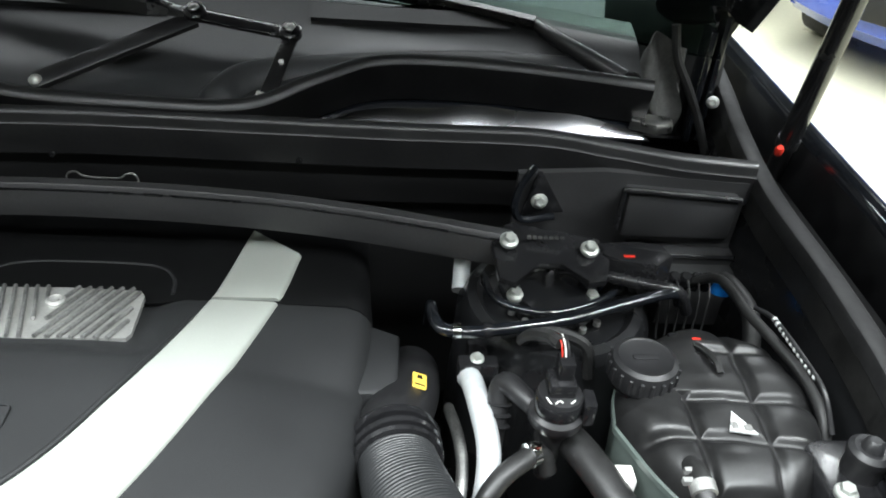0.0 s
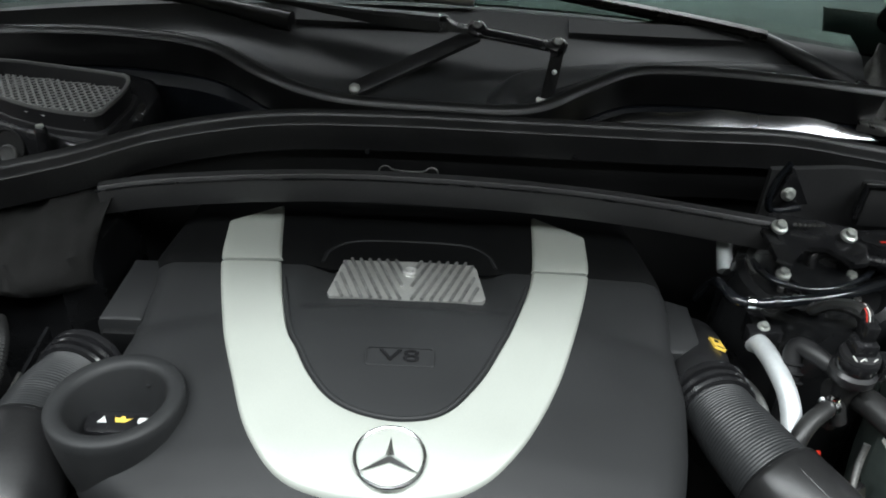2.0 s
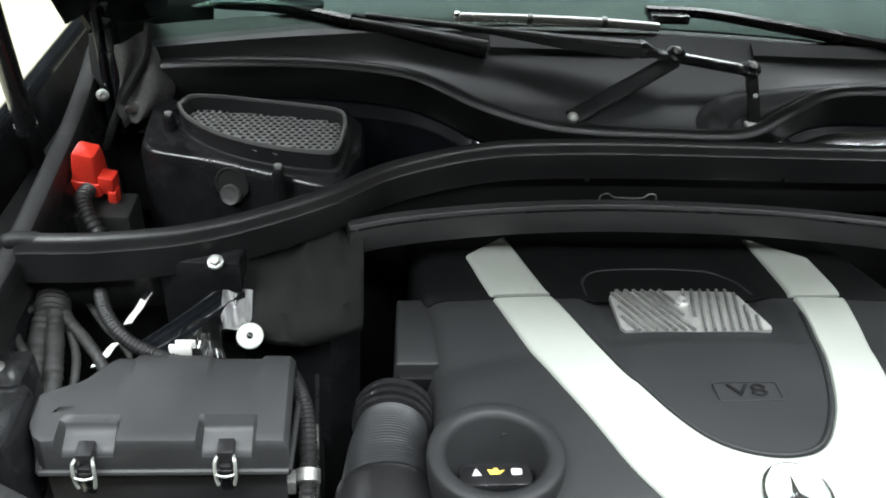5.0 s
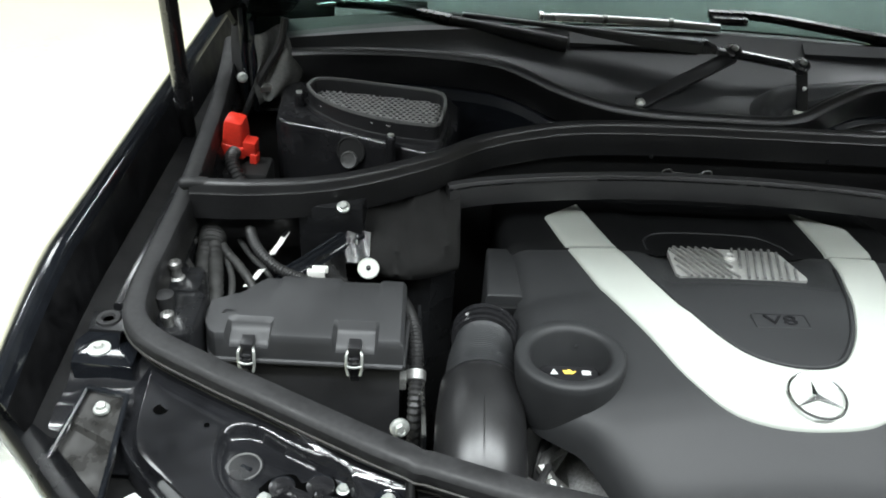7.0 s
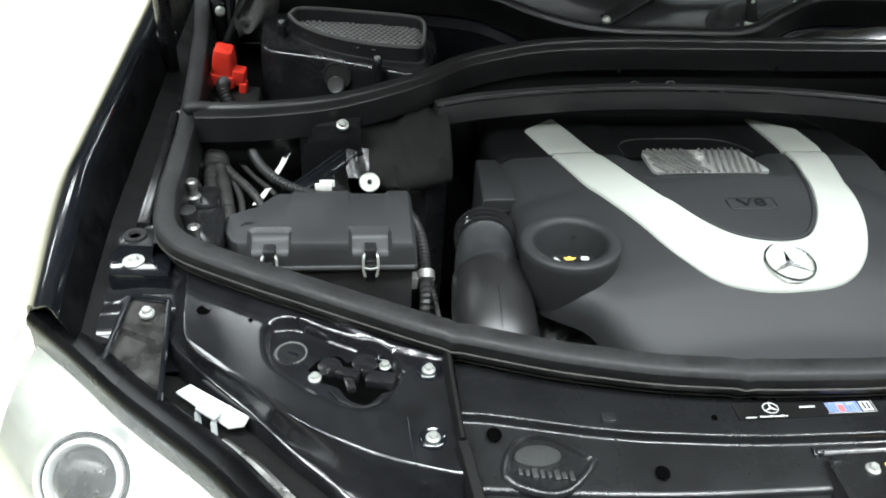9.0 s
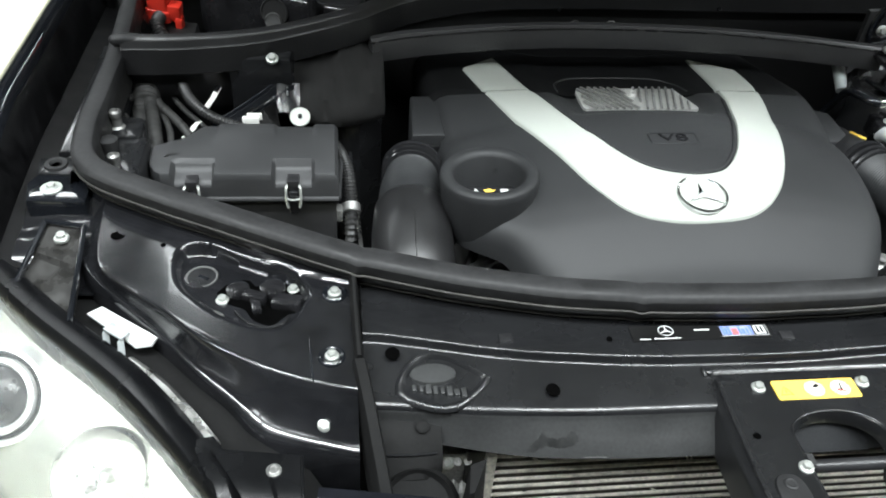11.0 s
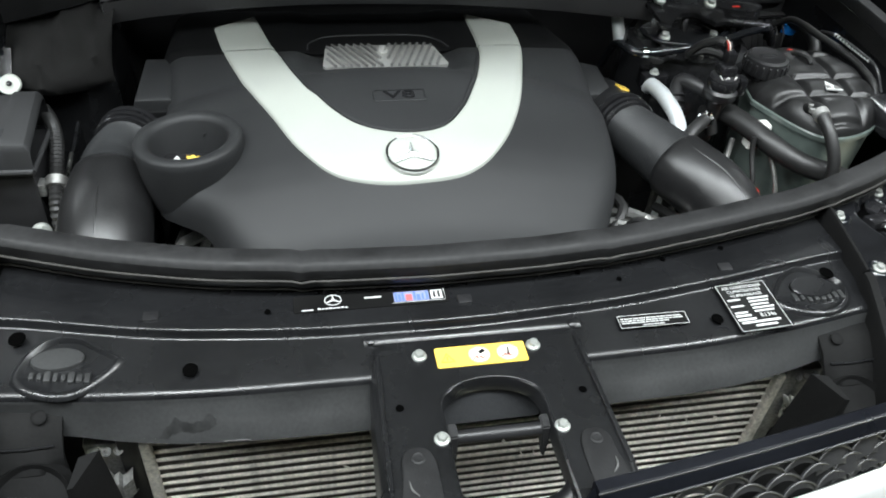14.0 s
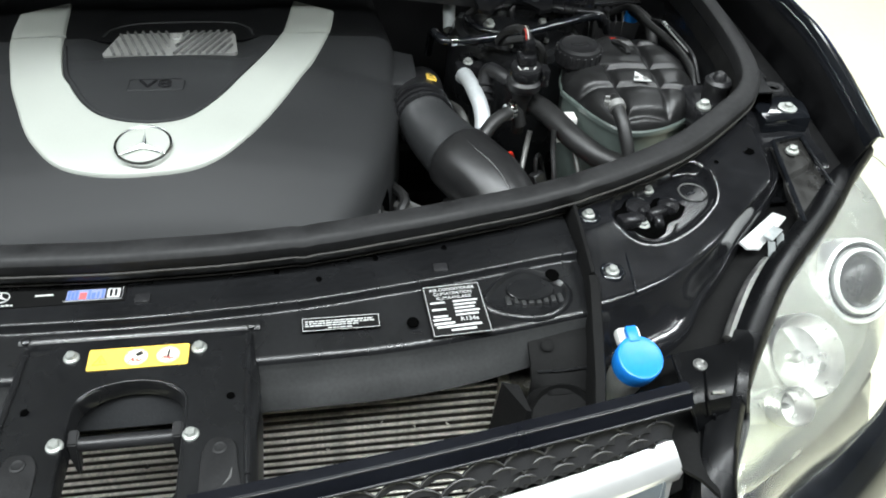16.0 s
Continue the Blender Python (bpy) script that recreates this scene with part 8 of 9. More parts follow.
def condenser():
    t = thing("condenser", (0.01, 0.01, 0.50), "dusty aluminium condenser with flat tubes and fins", "condenser")
    # dusty core; its dark colour also paints the shade between the tubes
    bm = bmesh.new()
    box(bm, -0.300, 0.339, 0.0045, 0.045, 0.48, 0.906)
    part("fin_core", bm, material("dirty_shaded_fin_core", (0.055, 0.050, 0.042), 0.85, 0.0, 0.6, 700, 0.6, 45, spec=0.2), t, "dusty fin core, darkened for the shade between the tubes")
    bm = bmesh.new()
    o = [(-0.3015, 0.0), (-0.2930, -0.0017), (0.3310, -0.0017), (0.3395, 0.0), (0.3310, 0.0017), (-0.2930, 0.0017)]
    skin(bm, [[(x, 0.0050, z) for x, z in o], [(x, 0.0022, z) for x, z in o], [(x, 0.0014, z * 0.6) for x, z in o]])
    me = shared("flat_tube", bm, FIN)
    for k in range(24):
        place("flat_tube", me, Matrix.Translation((0, 0, 0.902 - 0.0134 * k)), t)
    rnd = random.Random(2)
    # bent bits of fin and grit caught between the tubes
    grit = [rnd.uniform(-0.28, 0.32) for _ in range(26)]
    for i, x in enumerate(grit):
        bm = bmesh.new()
        z = 0.8953 - 0.0134 * rnd.randrange(0, 7)
        tube(bm, [(x, 0.004, z + rnd.uniform(-0.004, 0.004)), (x + rnd.uniform(-0.003, 0.003), 0.0012, z), (x + rnd.uniform(-0.004, 0.004), 0.003, z + rnd.uniform(-0.005, 0.005))], rnd.uniform(0.0004, 0.0009), 5, 2)
        part("bent_fin", bm, FIN if i % 3 else STAIN, t)
    for s, x in ((-1, -0.3045), (1, 0.3455)):
        bm = bmesh.new()
        box(bm, x - 0.0055, x + 0.0055, -0.002, 0.03, 0.48, 0.908, 0.002)
        tank = part("end_tank", bm, FIN, t, "pale aluminium end tank")
        x2 = x + s * 0.0155
        bm = bmesh.new()
        box(bm, x2 - 0.0095, x2 + 0.0095, 0.001, 0.03, 0.48, 0.915, 0.003)
        part("side_plate", bm, CAST if s > 0 else PLASTIC, tank)
        # folded bracket, clip with round holes and a pale bolt
        x3 = x + s * 0.040
        bm = bmesh.new()
        box(bm, x3 - 0.016, x3 + 0.016, 0.006, 0.03, 0.80, 0.905, 0.004)
        lug = part("lug", bm, CAST, t, "cast aluminium lug")
        bolt(lug, (x3 + s * 0.004, 0.004, 0.897), (0, -0.9, 1), 0.72)
        bm = bmesh.new()
        prof = [(-0.014, 0.006), (-0.010, 0.000), (-0.006, 0.003), (-0.002, -0.003), (0.002, 0.001), (0.006, -0.004), (0.010, 0.000), (0.014, 0.004)]
        sheet(bm, [[(x3 + u - s * 0.010, v - 0.004, 0.872), (x3 + u - s * 0.010, v - 0.012, 0.866), (x3 + u - s * 0.010, v - 0.014, 0.845), (x3 + u - s * 0.010, v - 0.006, 0.838)] for u, v in prof], 0.0015, (0, 1, -0.2))
        part("folded_clip", bm, FOIL if s > 0 else CAST, lug, "folded bright clip")
        for k in range(2):
            bm = bmesh.new()
            lathe(bm, [(0.0042, 0), (0.0042, 0.002), (0.0026, 0.002), (0.0022, 0.0005)], on((0, -0.7, 1), (x3 - s * (0.016 - 0.010 * k), 0.002, 0.899)), 14)
            part("lug_hole", bm, CAST, lug)


condenser()


def grille_line(x):
    """How far forward the nose stands at x."""
    k = abs(x - 0.003) / 0.47
    return -0.166 + 0.068 * k ** 1.7


def front_grille():
    t = thing("front_grille", (0, -0.15, 0.70), "chrome framed front grille with a scaled black mesh", "grille")
    prof = [(0.0, -0.016), (-0.0005, -0.002), (0.0008, 0.0), (0.0095, -0.0008), (0.0115, -0.0020), (0.0128, -0.0040), (0.0195, -0.0118), (0.0205, -0.0142), (0.006, -0.020)]
    for a, b in ((-0.470, -0.030), (0.060, 0.476)):
        bm = bmesh.new()
        path = [Vector((x, -0.160 + 0.067 * (abs(x - 0.003) / 0.47) ** 1.2, 1.011)) for x in np.linspace(a, b, 26)]
        sweep(bm, path, prof)
        bar = part("top_bar", bm, BAR_PAINT, t, "dark satin top bar", sharp=20)
        for u, v, r in ((0.0112, -0.0024, 0.0012), (0.0200, -0.0122, 0.0014)):
            bm = bmesh.new()
            tube(bm, [q + Vector((0, -u, v)) for q in path], r, 8, 1)
            part("bar_edge", bm, BAR_PAINT, bar)
    for end in ([((-0.030, -0.159, 1.009), (-0.030, -0.180, 0.996)), ((-0.017, -0.167, 0.988), (-0.020, -0.190, 0.978)), ((-0.008, -0.175, 0.956), (-0.013, -0.197, 0.948))],
                [((0.060, -0.159, 1.009), (0.060, -0.180, 0.996)), ((0.050, -0.162, 0.990), (0.051, -0.187, 0.979)), ((0.044, -0.170, 0.960), (0.046, -0.193, 0.950))]):
        bm = bmesh.new()
        sheet(bm, [[Vector(a).lerp(Vector(b), k) for k in (0, 0.5, 0.97, 1)] for a, b in end], 0.004, (0, 0.3, -1))
        part("bar_end", bm, BAR_PAINT, t)
    # scaled mesh: rows of arched scales, closed towards the ends and pierced in the middle
    half, tall, drop = 0.01775, 0.0085, 0.0125

    def arch(u):
        return tall * math.cos(u * math.pi / 2) ** 0.8 if abs(u) < 1 else 0.0

    def scale_mesh(name, deep):
        bm = bmesh.new()
        tube(bm, [(half * u, -0.0012, arch(u)) for u in np.linspace(-1, 1, 13)], 0.0011, 6, 1)
        tube(bm, [(half, -0.0012, 0.0), (half, 0.0, -0.003), (half, 0.002, -0.007)], [0.0013, 0.001, 0.0006], 6, 1)
        rows = []
        for v in np.linspace(0, deep, 5):
            rows.append([(half * u, -0.0030 * v * (1 - u * u) + 0.003 * abs(u) ** 3 * v, arch(u) - (drop + 0.004) * v) for u in np.linspace(-1, 1, 11)])
        sheet(bm, rows, 0.0015, (0, 1, 0))
        return shared(name, bm, PLASTIC, 50)
    closed, pierced, short = scale_mesh("scale", 1.0), scale_mesh("open_scale", 0.38), scale_mesh("short_scale", 0.45)
    for row in range(3):
        for k in range(27):
            x = -0.4578 + 2 * half * (k - (0.5 if row % 2 else 0))
            if abs(x - 0.003) > 0.462:
                continue
            y, z = grille_line(x) - 0.0070 - 0.0060 * row, 0.985 - 0.0100 * row
            turn = math.degrees(math.atan((grille_line(x + 0.01) - grille_line(x - 0.01)) / 0.02))
            shut = abs(x) > 0.27
            if abs(x - 0.015) < 0.055:
                continue
            place("scale", pierced if not shut else short if row == 2 else closed, Matrix.Translation((x, y, z)) @ pose(0, 0, 0, -33, 0, turn), t)
    # chrome frame
    bm = bmesh.new()
    path = [Vector((x, grille_line(x) - 0.0215 + 0.004 * (abs(x) / 0.46) ** 6, 0.961)) for x in np.linspace(-0.462, 0.466, 41)]
    sweep(bm, path, [(0.0, -0.006), (0.0, -0.001), (0.0015, 0.0), (0.012, -0.006), (0.0235, -0.015), (0.0250, -0.018), (0.0245, -0.030), (0.0, -0.03)])
    part("chrome_frame", bm, CHROME_SATIN, t, "broad satin chrome frame")
    for s in (-1, 1):
        bm = bmesh.new()
        x = 0.462 * s + 0.002
        y = grille_line(x) - 0.0175
        rings = [[(x + s * a - s * d, y - f + g, z) for a, g in ((-0.010, -0.004), (-0.009, 0.0), (0.004, 0.006), (0.004, 0.014), (-0.010, 0.014))] for f, z, d in ((0.000, 0.958, 0.0), (0.016, 0.950, 0.0005), (0.026, 0.940, 0.001), (0.036, 0.915, 0.004), (0.048, 0.86, 0.012), (0.056, 0.74, 0.04))]
        skin(bm, rings)
        part("chrome_side", bm, CHROME_SATIN, t)
    bm = bmesh.new()
    rows = [[(x, grille_line(x) - 0.036, 0.946), (x, grille_line(x) - 0.046, 0.936), (x, grille_line(x) - 0.058, 0.90), (x, grille_line(x) - 0.07, 0.72)] for x in np.linspace(-0.452, 0.456, 25)]
    sheet(bm, rows, 0.004, (0, 1, 0))
    part("blade", bm, material("blade_plastic", (0.085, 0.10, 0.11), 0.4, 0, 0.15, 400, 0.1, 8), t, "smooth grey grille blade")


front_grille()

EDGE = [(0.885, 0.272, 0.968), (0.827, 0.216, 0.967), (0.763, 0.150, 0.964), (0.668, 0.063, 0.961), (0.600, -0.018, 0.960), (0.550, -0.085, 0.955), (0.520, -0.140, 0.945), (0.508, -0.185, 0.92)]
FOOT = [(0.935, 0.150, 0.872), (0.905, 0.100, 0.852), (0.855, 0.032, 0.836), (0.795, -0.022, 0.829), (0.720, -0.070, 0.828), (0.650, -0.107, 0.829), (0.580, -0.147, 0.835), (0.532, -0.186, 0.85)]


def headlamp(s):
    t = thing("headlamp", (s * 0.70, 0.03, 0.75), "large clear-lensed headlamp with chrome reflectors", "headlamp", "headlamps")
    e, f = smooth_path(EDGE, 5), smooth_path(FOOT, 5)

    def shell(depth, bulge, cut=0.0):
        rows = []
        for p, q in zip(e, f):
            row = []
            for k in (0, 0.06, 0.15, 0.3, 0.45, 0.6, 0.75, 0.9, 1):
                k2 = cut + (1 - 2 * cut) * k
                w = p.lerp(q, k2) + Vector((0.25, -0.62, 0.62)) * (bulge * math.sin(math.pi * min(1, k2 * 1.02 + 0.0)) ** 0.7 - depth)
                row.append((s * w.x, w.y, w.z))
            rows.append(row)
        return rows
    bm = bmesh.new()
    sheet(bm, shell(0.0, 0.030), 0.003, (-s * 0.25, 0.62, -0.62))
    ln = part("lens", bm, LENS, t, "clear plastic lens")
    ln.visible_shadow = False
    bm = bmesh.new()
    sheet(bm, shell(0.045, 0.022, 0.04), 0.003, (0, 0.62, -0.62))
    part("bezel", bm, LAMP_SILVER, t, "bright bezel inside the lamp")
    # projector, main beam bowl and side lamp
    m = on((s * 0.12, -0.70, 0.66), (s * 0.797, 0.112, 0.900))
    bm = bmesh.new()
    lathe(bm, [(0.052, -0.02), (0.051, 0.014), (0.047, 0.016), (0.0445, 0.010), (0.030, 0.006)], m, 36)
    bowl = part("reflector", bm, CHROME_SATIN, t, "bright projector surround")
    bm = bmesh.new()
    lathe(bm, [(0.0445, 0.009), (0.0440, 0.0135), (0.0415, 0.0135), (0.040, 0.009)], m, 36)
    part("dark_ring", bm, GLOSSY, bowl, "thin dark ring")
    bm = bmesh.new()
    lathe(bm, [(0.040, 0.006), (0.0395, 0.018), (0.036, 0.021), (0.0325, 0.016), (0.030, 0.008)], m, 36)
    part("bright_ring", bm, CHROME_SATIN, bowl)
    bm = bmesh.new()
    lathe(bm, [(0.0325, 0.006), (0.0315, 0.014), (0.027, 0.022), (0.018, 0.027), (0.006, 0.029)], m, 32)
    part("projector_lens", bm, GLOSSY, bowl, "dark glass projector lens")
    for (x, y, z), r, nm in (((0.676, 0.006, 0.900), 0.043, "main_beam_bowl"), ((0.632, -0.055, 0.900), 0.019, "side_lamp_bowl")):
        m = on((s * 0.10, -0.62, 0.78), (s * x, y, z))
        bm = bmesh.new()
        lathe(bm, [(r * 1.08, -0.01), (r * 1.08, 0.012), (r * 1.03, 0.015), (r, 0.012), (r * 0.93, 0.002), (r * 0.75, -0.012), (r * 0.5, -0.022), (r * 0.25, -0.026)], m, 36)
        bowl = part(nm, bm, FOIL, t, "bright metallised bowl")
        bm = bmesh.new()
        lathe(bm, [(r * 0.16, -0.026), (r * 0.18, -0.004), (r * 0.08, 0.002)], m, 14)
        part("bulb", bm, STEEL, bowl)
    # rubber edge over the lens
    bm = bmesh.new()
    rings = []
    for i, p in enumerate(e):
        d = (e[min(i + 1, len(e) - 1)] - e[max(0, i - 1)]).normalized()
        nrm = Vector((-d.y, d.x, 0)).normalized()
        if nrm.y < 0:
            nrm = -nrm
        rings.append([Vector((s * (p.x + nrm.x * u), p.y + nrm.y * u, p.z + v)) for u, v in ((-0.004, 0.0), (-0.002, 0.008), (0.004, 0.013), (0.013, 0.013), (0.022, 0.011), (0.029, 0.006), (0.032, -0.006), (0.032, -0.05), (0.0, -0.05))])
    skin(bm, rings)
    part("edge_trim", bm, CORNER, t, "black plastic edge trim")
    # housing back with fittings
    bm = bmesh.new()
    rows = []
    for i, p in enumerate(e[8:]):
        rows.append([(s * (p.x - 0.012), p.y + 0.016, 0.945), (s * (p.x - 0.025), p.y + 0.032, 0.950), (s * (p.x - 0.045), p.y + 0.055, 0.945), (s * (p.x - 0.065), p.y + 0.075, 0.92), (s * (p.x - 0.07), p.y + 0.08, 0.86)])
    sheet(bm, rows, 0.004)
    part("housing", bm, MATT, t)
    bm = bmesh.new()
    tube(bm, [(s * 0.660, 0.098, 0.958), (s * 0.625, 0.065, 0.960), (s * 0.590, 0.022, 0.962), (s * 0.565, -0.012, 0.962)], 0.006, 8, 4)
    part("bright_rail", bm, FOIL, t)
    bm = bmesh.new()
    prism(bm, [(s * 0.712, 0.160), (s * 0.699, 0.170), (s * 0.636, 0.123), (s * 0.640, 0.112), (s * 0.655, 0.110)], 0.964, 0.967, 0.001)
    part("label_strip", bm, PRINT, t, "white label strip")
    bm = bmesh.new()
    for dx in (0.0, 0.017):
        sheet(bm, [[(s * (0.684 - dx + 0.004 * v - 0.004 * u), 0.098 - 0.8 * dx + 0.010 * u + 0.026 * v, 0.950 + 0.024 * v + 0.002 * math.sin(3 * v)) for v in np.linspace(0, 1, 6)] for u in np.linspace(0, 1, 4)], 0.0015)
    box(bm, -0.013, 0.013, -0.006, 0.006, -0.001, 0.002, 0.0008, m=Matrix.Translation((s * 0.674, 0.124, 0.975)) @ pose(0, 0, 0, 0, 0, s * 38))
    part("clear_clip", bm, material("cloudy_clip", (0.32, 0.34, 0.34), 0.25, 0, 0.1, 200, 0.05, 40), t, "cloudy plastic clip")
    bm = bmesh.new()
    lathe(bm, [(0.006, 0), (0.006, 0.010), (0.003, 0.012)], on((0, -0.4, 1), (s * 0.552, -0.022, 0.955)), 8)
    part("adjuster", bm, WHITE, t)


def bumper_corner(s):
    bm = bmesh.new()
    rows = []
    for q in smooth_path(FOOT, 5):
        rows.append([(s * q.x, q.y + 0.004, q.z - 0.004), (s * (q.x + 0.006), q.y - 0.012, q.z - 0.010), (s * (q.x + 0.012), q.y - 0.05, q.z - 0.05), (s * (q.x + 0.01), q.y - 0.08, q.z - 0.13), (s * q.x, q.y - 0.06, 0.60)])
    sheet(bm, rows, 0.004, (0, 0.7, -0.7))
    part("bumper_corner", bm, PAINT, BODY, "glossy black bumper corner")


headlamp(-1)
headlamp(1)
bumper_corner(-1)
bumper_corner(1)


def corner(s):
    """Bumper bracket between grille and headlamp."""
    t = thing("bumper_bracket", (s * 0.52, -0.08, 0.80), "glossy black bumper bracket with one screw", "bracket", "bumper brackets")
    lft = [(0.485, -0.042, 0.978), (0.486, -0.046, 0.988), (0.485, -0.070, 0.9865), (0.484, -0.090, 0.984), (0.486, -0.097, 0.980), (0.492, -0.102, 0.968), (0.500, -0.106, 0.945), (0.506, -0.112, 0.91), (0.510, -0.122, 0.86), (0.512, -0.15, 0.78)]
    rgt = [(0.566, -0.030, 0.978), (0.564, -0.034, 0.988), (0.548, -0.058, 0.9865), (0.535, -0.080, 0.984), (0.530, -0.090, 0.979), (0.528, -0.098, 0.966), (0.530, -0.104, 0.945), (0.532, -0.112, 0.91), (0.528, -0.124, 0.86), (0.524, -0.15, 0.78)]
    rows = [[(s * (a[0] + (b[0] - a[0]) * u), a[1] + (b[1] - a[1]) * u, a[2] + (b[2] - a[2]) * u) for a, b in zip(lft, rgt)] for u in (0.0, 0.03, 0.1, 0.3, 0.5, 0.7, 0.9, 0.97, 1.0)]
    bm = bmesh.new()
    sheet(bm, rows, 0.004, (0, 0.7, -0.7))
    pl = part("plate", bm, CORNER, t, sharp=25)
    bm = bmesh.new()
    tube(bm, [(s * a[0], a[1] - 0.0005, a[2]) for a in lft[1:]], 0.0014, 6, 1)
    part("folded_edge", bm, CORNER, pl)
    for u in (0.42, 0.55):
        bm = bmesh.new()
        tube(bm, [(s * (a[0] + (b[0] - a[0]) * u), a[1] + (b[1] - a[1]) * u - 0.001, a[2] + (b[2] - a[2]) * u + 0.0006) for a, b in list(zip(lft, rgt))[(2 if u < 0.5 else 5):(6 if u < 0.5 else 9)]], 0.0016, 6, 2)
        part("step_edge", bm, CORNER, pl)
    bm = bmesh.new()
    lathe(bm, [(0.0066, -0.001), (0.0066, 0.0010), (0.0058, 0.0012), (0.0052, 0.0022), (0.0042, 0.0026), (0.0030, 0.0014)], Matrix.Translation((s * 0.509, -0.059, 0.9875)), 18)
    part("flat_screw", bm, STEEL, pl)
    # folded pillar running down beside the lamp
    bm = bmesh.new()
    way = [(0.568, -0.030, 0.982), (0.556, -0.055, 0.979), (0.546, -0.080, 0.968), (0.543, -0.102, 0.945), (0.542, -0.116, 0.905), (0.536, -0.15, 0.80)]
    rings = [[(s * (x + u), y + v, z) for u, v in ((-0.010, 0.006), (-0.006, -0.004), (0.004, -0.006), (0.010, 0.0), (0.010, 0.012), (-0.004, 0.014))] for x, y, z in way]
    skin(bm, rings)
    part("pillar", bm, CORNER, t, sharp=25)
    bm = bmesh.new()
    box(bm, -0.006, 0.006, -0.0015, 0.0015, -0.001, 0.0012, 0.0004, m=Matrix.Translation((s * 0.516, -0.089, 0.9838)))
    part("bright_slot", bm, STEEL, t)


corner(-1)
corner(1)


def wing_details(s):
    ap = APRON[s]
    # bolts and pressed dishes
    for x, y in ((0.457, 0.142), (0.460, 0.061)):
        z = apron_z(x, y)
        bm = bmesh.new()
        lathe(bm, [(0.0140, -0.001), (0.0125, 0.0012), (0.0112, 0.0018), (0.0098, 0.0012), (0.0085, 0.0004), (0.004, 0.0004)], Matrix.Translation((s * x, y, z)), 24)
        part("pressed_dish", bm, PAINT, ap)
        bolt(ap, (s * x, y, z + 0.0008), s=0.64)
    bolt(ap, (s * 0.4675, 0.009, 0.9585), (0, -0.75, 1), 0.66)
    # bonnet catch in its recess
    c = thing("bonnet_catch", (s * 0.53, 0.15, 0.97), "black bonnet catch set into the inner wing", "bonnet catch", "bonnet catches")
    zc = apron_z(0.53, 0.145)
    # black patch under the levers, the recess's shade put into its colour
    bm = bmesh.new()
    loop = [(0.578, 0.158), (0.566, 0.172), (0.548, 0.176), (0.538, 0.166), (0.528, 0.174), (0.512, 0.174), (0.502, 0.162), (0.484, 0.150), (0.486, 0.130), (0.504, 0.122), (0.520, 0.108), (0.538, 0.116), (0.548, 0.132), (0.566, 0.142)]
    loop = [(s * q.x, q.y) for q in smooth_path([(*p, 0) for p in loop + [loop[0]]], 4)][:-1]
    prism(bm, loop, zc - 0.01, zc + 0.0012, 0.0006)
    part("catch_shade", bm, HOLE_SHADE, c)
    for x, y, r in ((0.556, 0.158, 0.0125), (0.521, 0.160, 0.0135)):
        bm = bmesh.new()
        prism(bm, [(s * q[0], q[1]) for q in disc_pts(x, y, r, r * 0.95, 22)], zc, zc + 0.0065, 0.0015)
        lobe = part("lobe", bm, GLOSSY, c)
        bm = bmesh.new()
        tube(bm, [(s * (x + r * 0.9 * math.cos(radians(a))), y + r * 0.88 * math.sin(radians(a)), zc + 0.0062) for a in range(20, 171, 15)], 0.0009, 6, 1)
        part("lobe_rim", bm, PAINT, lobe)
    for x, y, w, d, h, a in ((0.505, 0.136, 0.030, 0.017, 0.010, -14), (0.538, 0.146, 0.026, 0.012, 0.009, -25), (0.536, 0.134, 0.010, 0.020, 0.007, 12), (0.553, 0.150, 0.012, 0.006, 0.011, 30), (0.520, 0.146, 0.008, 0.010, 0.012, 5)):
        bm = bmesh.new()
        box(bm, -w / 2, w / 2, -d / 2, d / 2, -0.002, h, 0.0018, m=Matrix.Translation((s * x, y, zc)) @ pose(0, 0, 0, -4, s * 4, s * -a))
        part("lever", bm, GLOSSY, c)
    bm = bmesh.new()
    tube(bm, [(s * x, y, zc + 0.002) for x, y in ((0.556, 0.128), (0.545, 0.114), (0.525, 0.104), (0.508, 0.110), (0.503, 0.120))], 0.0018, 8, 4)
    part("guide_wire", bm, PANEL, c)
    for x, y in ((0.500, 0.160), (0.571, 0.147)) if s < 0 else ((0.545, 0.192), (0.519, 0.132)):
        bolt(c, (s * x, y, apron_z(x, y) + 0.0005), s=0.64)
    # pressed beads and round cap
    bm = bmesh.new()
    lathe(bm, [(0.0185, -0.001), (0.0175, 0.0012), (0.0165, 0.0014), (0.0155, 0.0005), (0.004, 0.0005)], Matrix.Translation((s * 0.596, 0.184, apron_z(0.596, 0.184))), 32)
    cap = part("round_cap", bm, PANEL, ap)
    bm = bmesh.new()
    tube(bm, [(s * (0.596 + 0.0158 * math.cos(radians(a))), 0.184 + 0.0158 * math.sin(radians(a)), apron_z(0.596, 0.184) + 0.0010) for a in range(-40, 261, 15)], [0.0004] + [0.0011] * 19 + [0.0004], 6, 1)
    part("worn_ring", bm, EDGE_GREY, cap)
    bm = bmesh.new()
    box(bm, -0.006, 0.006, -0.002, 0.002, 0.0004, 0.0012, m=Matrix.Translation((s * 0.594, 0.183, apron_z(0.596, 0.184))) @ pose(0, 0, 0, 0, 0, s * 30))
    part("cap_mark", bm, PAINT, cap)

    def bead(pts, r):
        bm = bmesh.new()
        way = smooth_path([(*p, 0) for p in pts], 6)
        thin = [r * min(1.0, 0.25 + 1.5 * min(k, len(way) - 1 - k) / len(way) * 2) for k in range(len(way))]
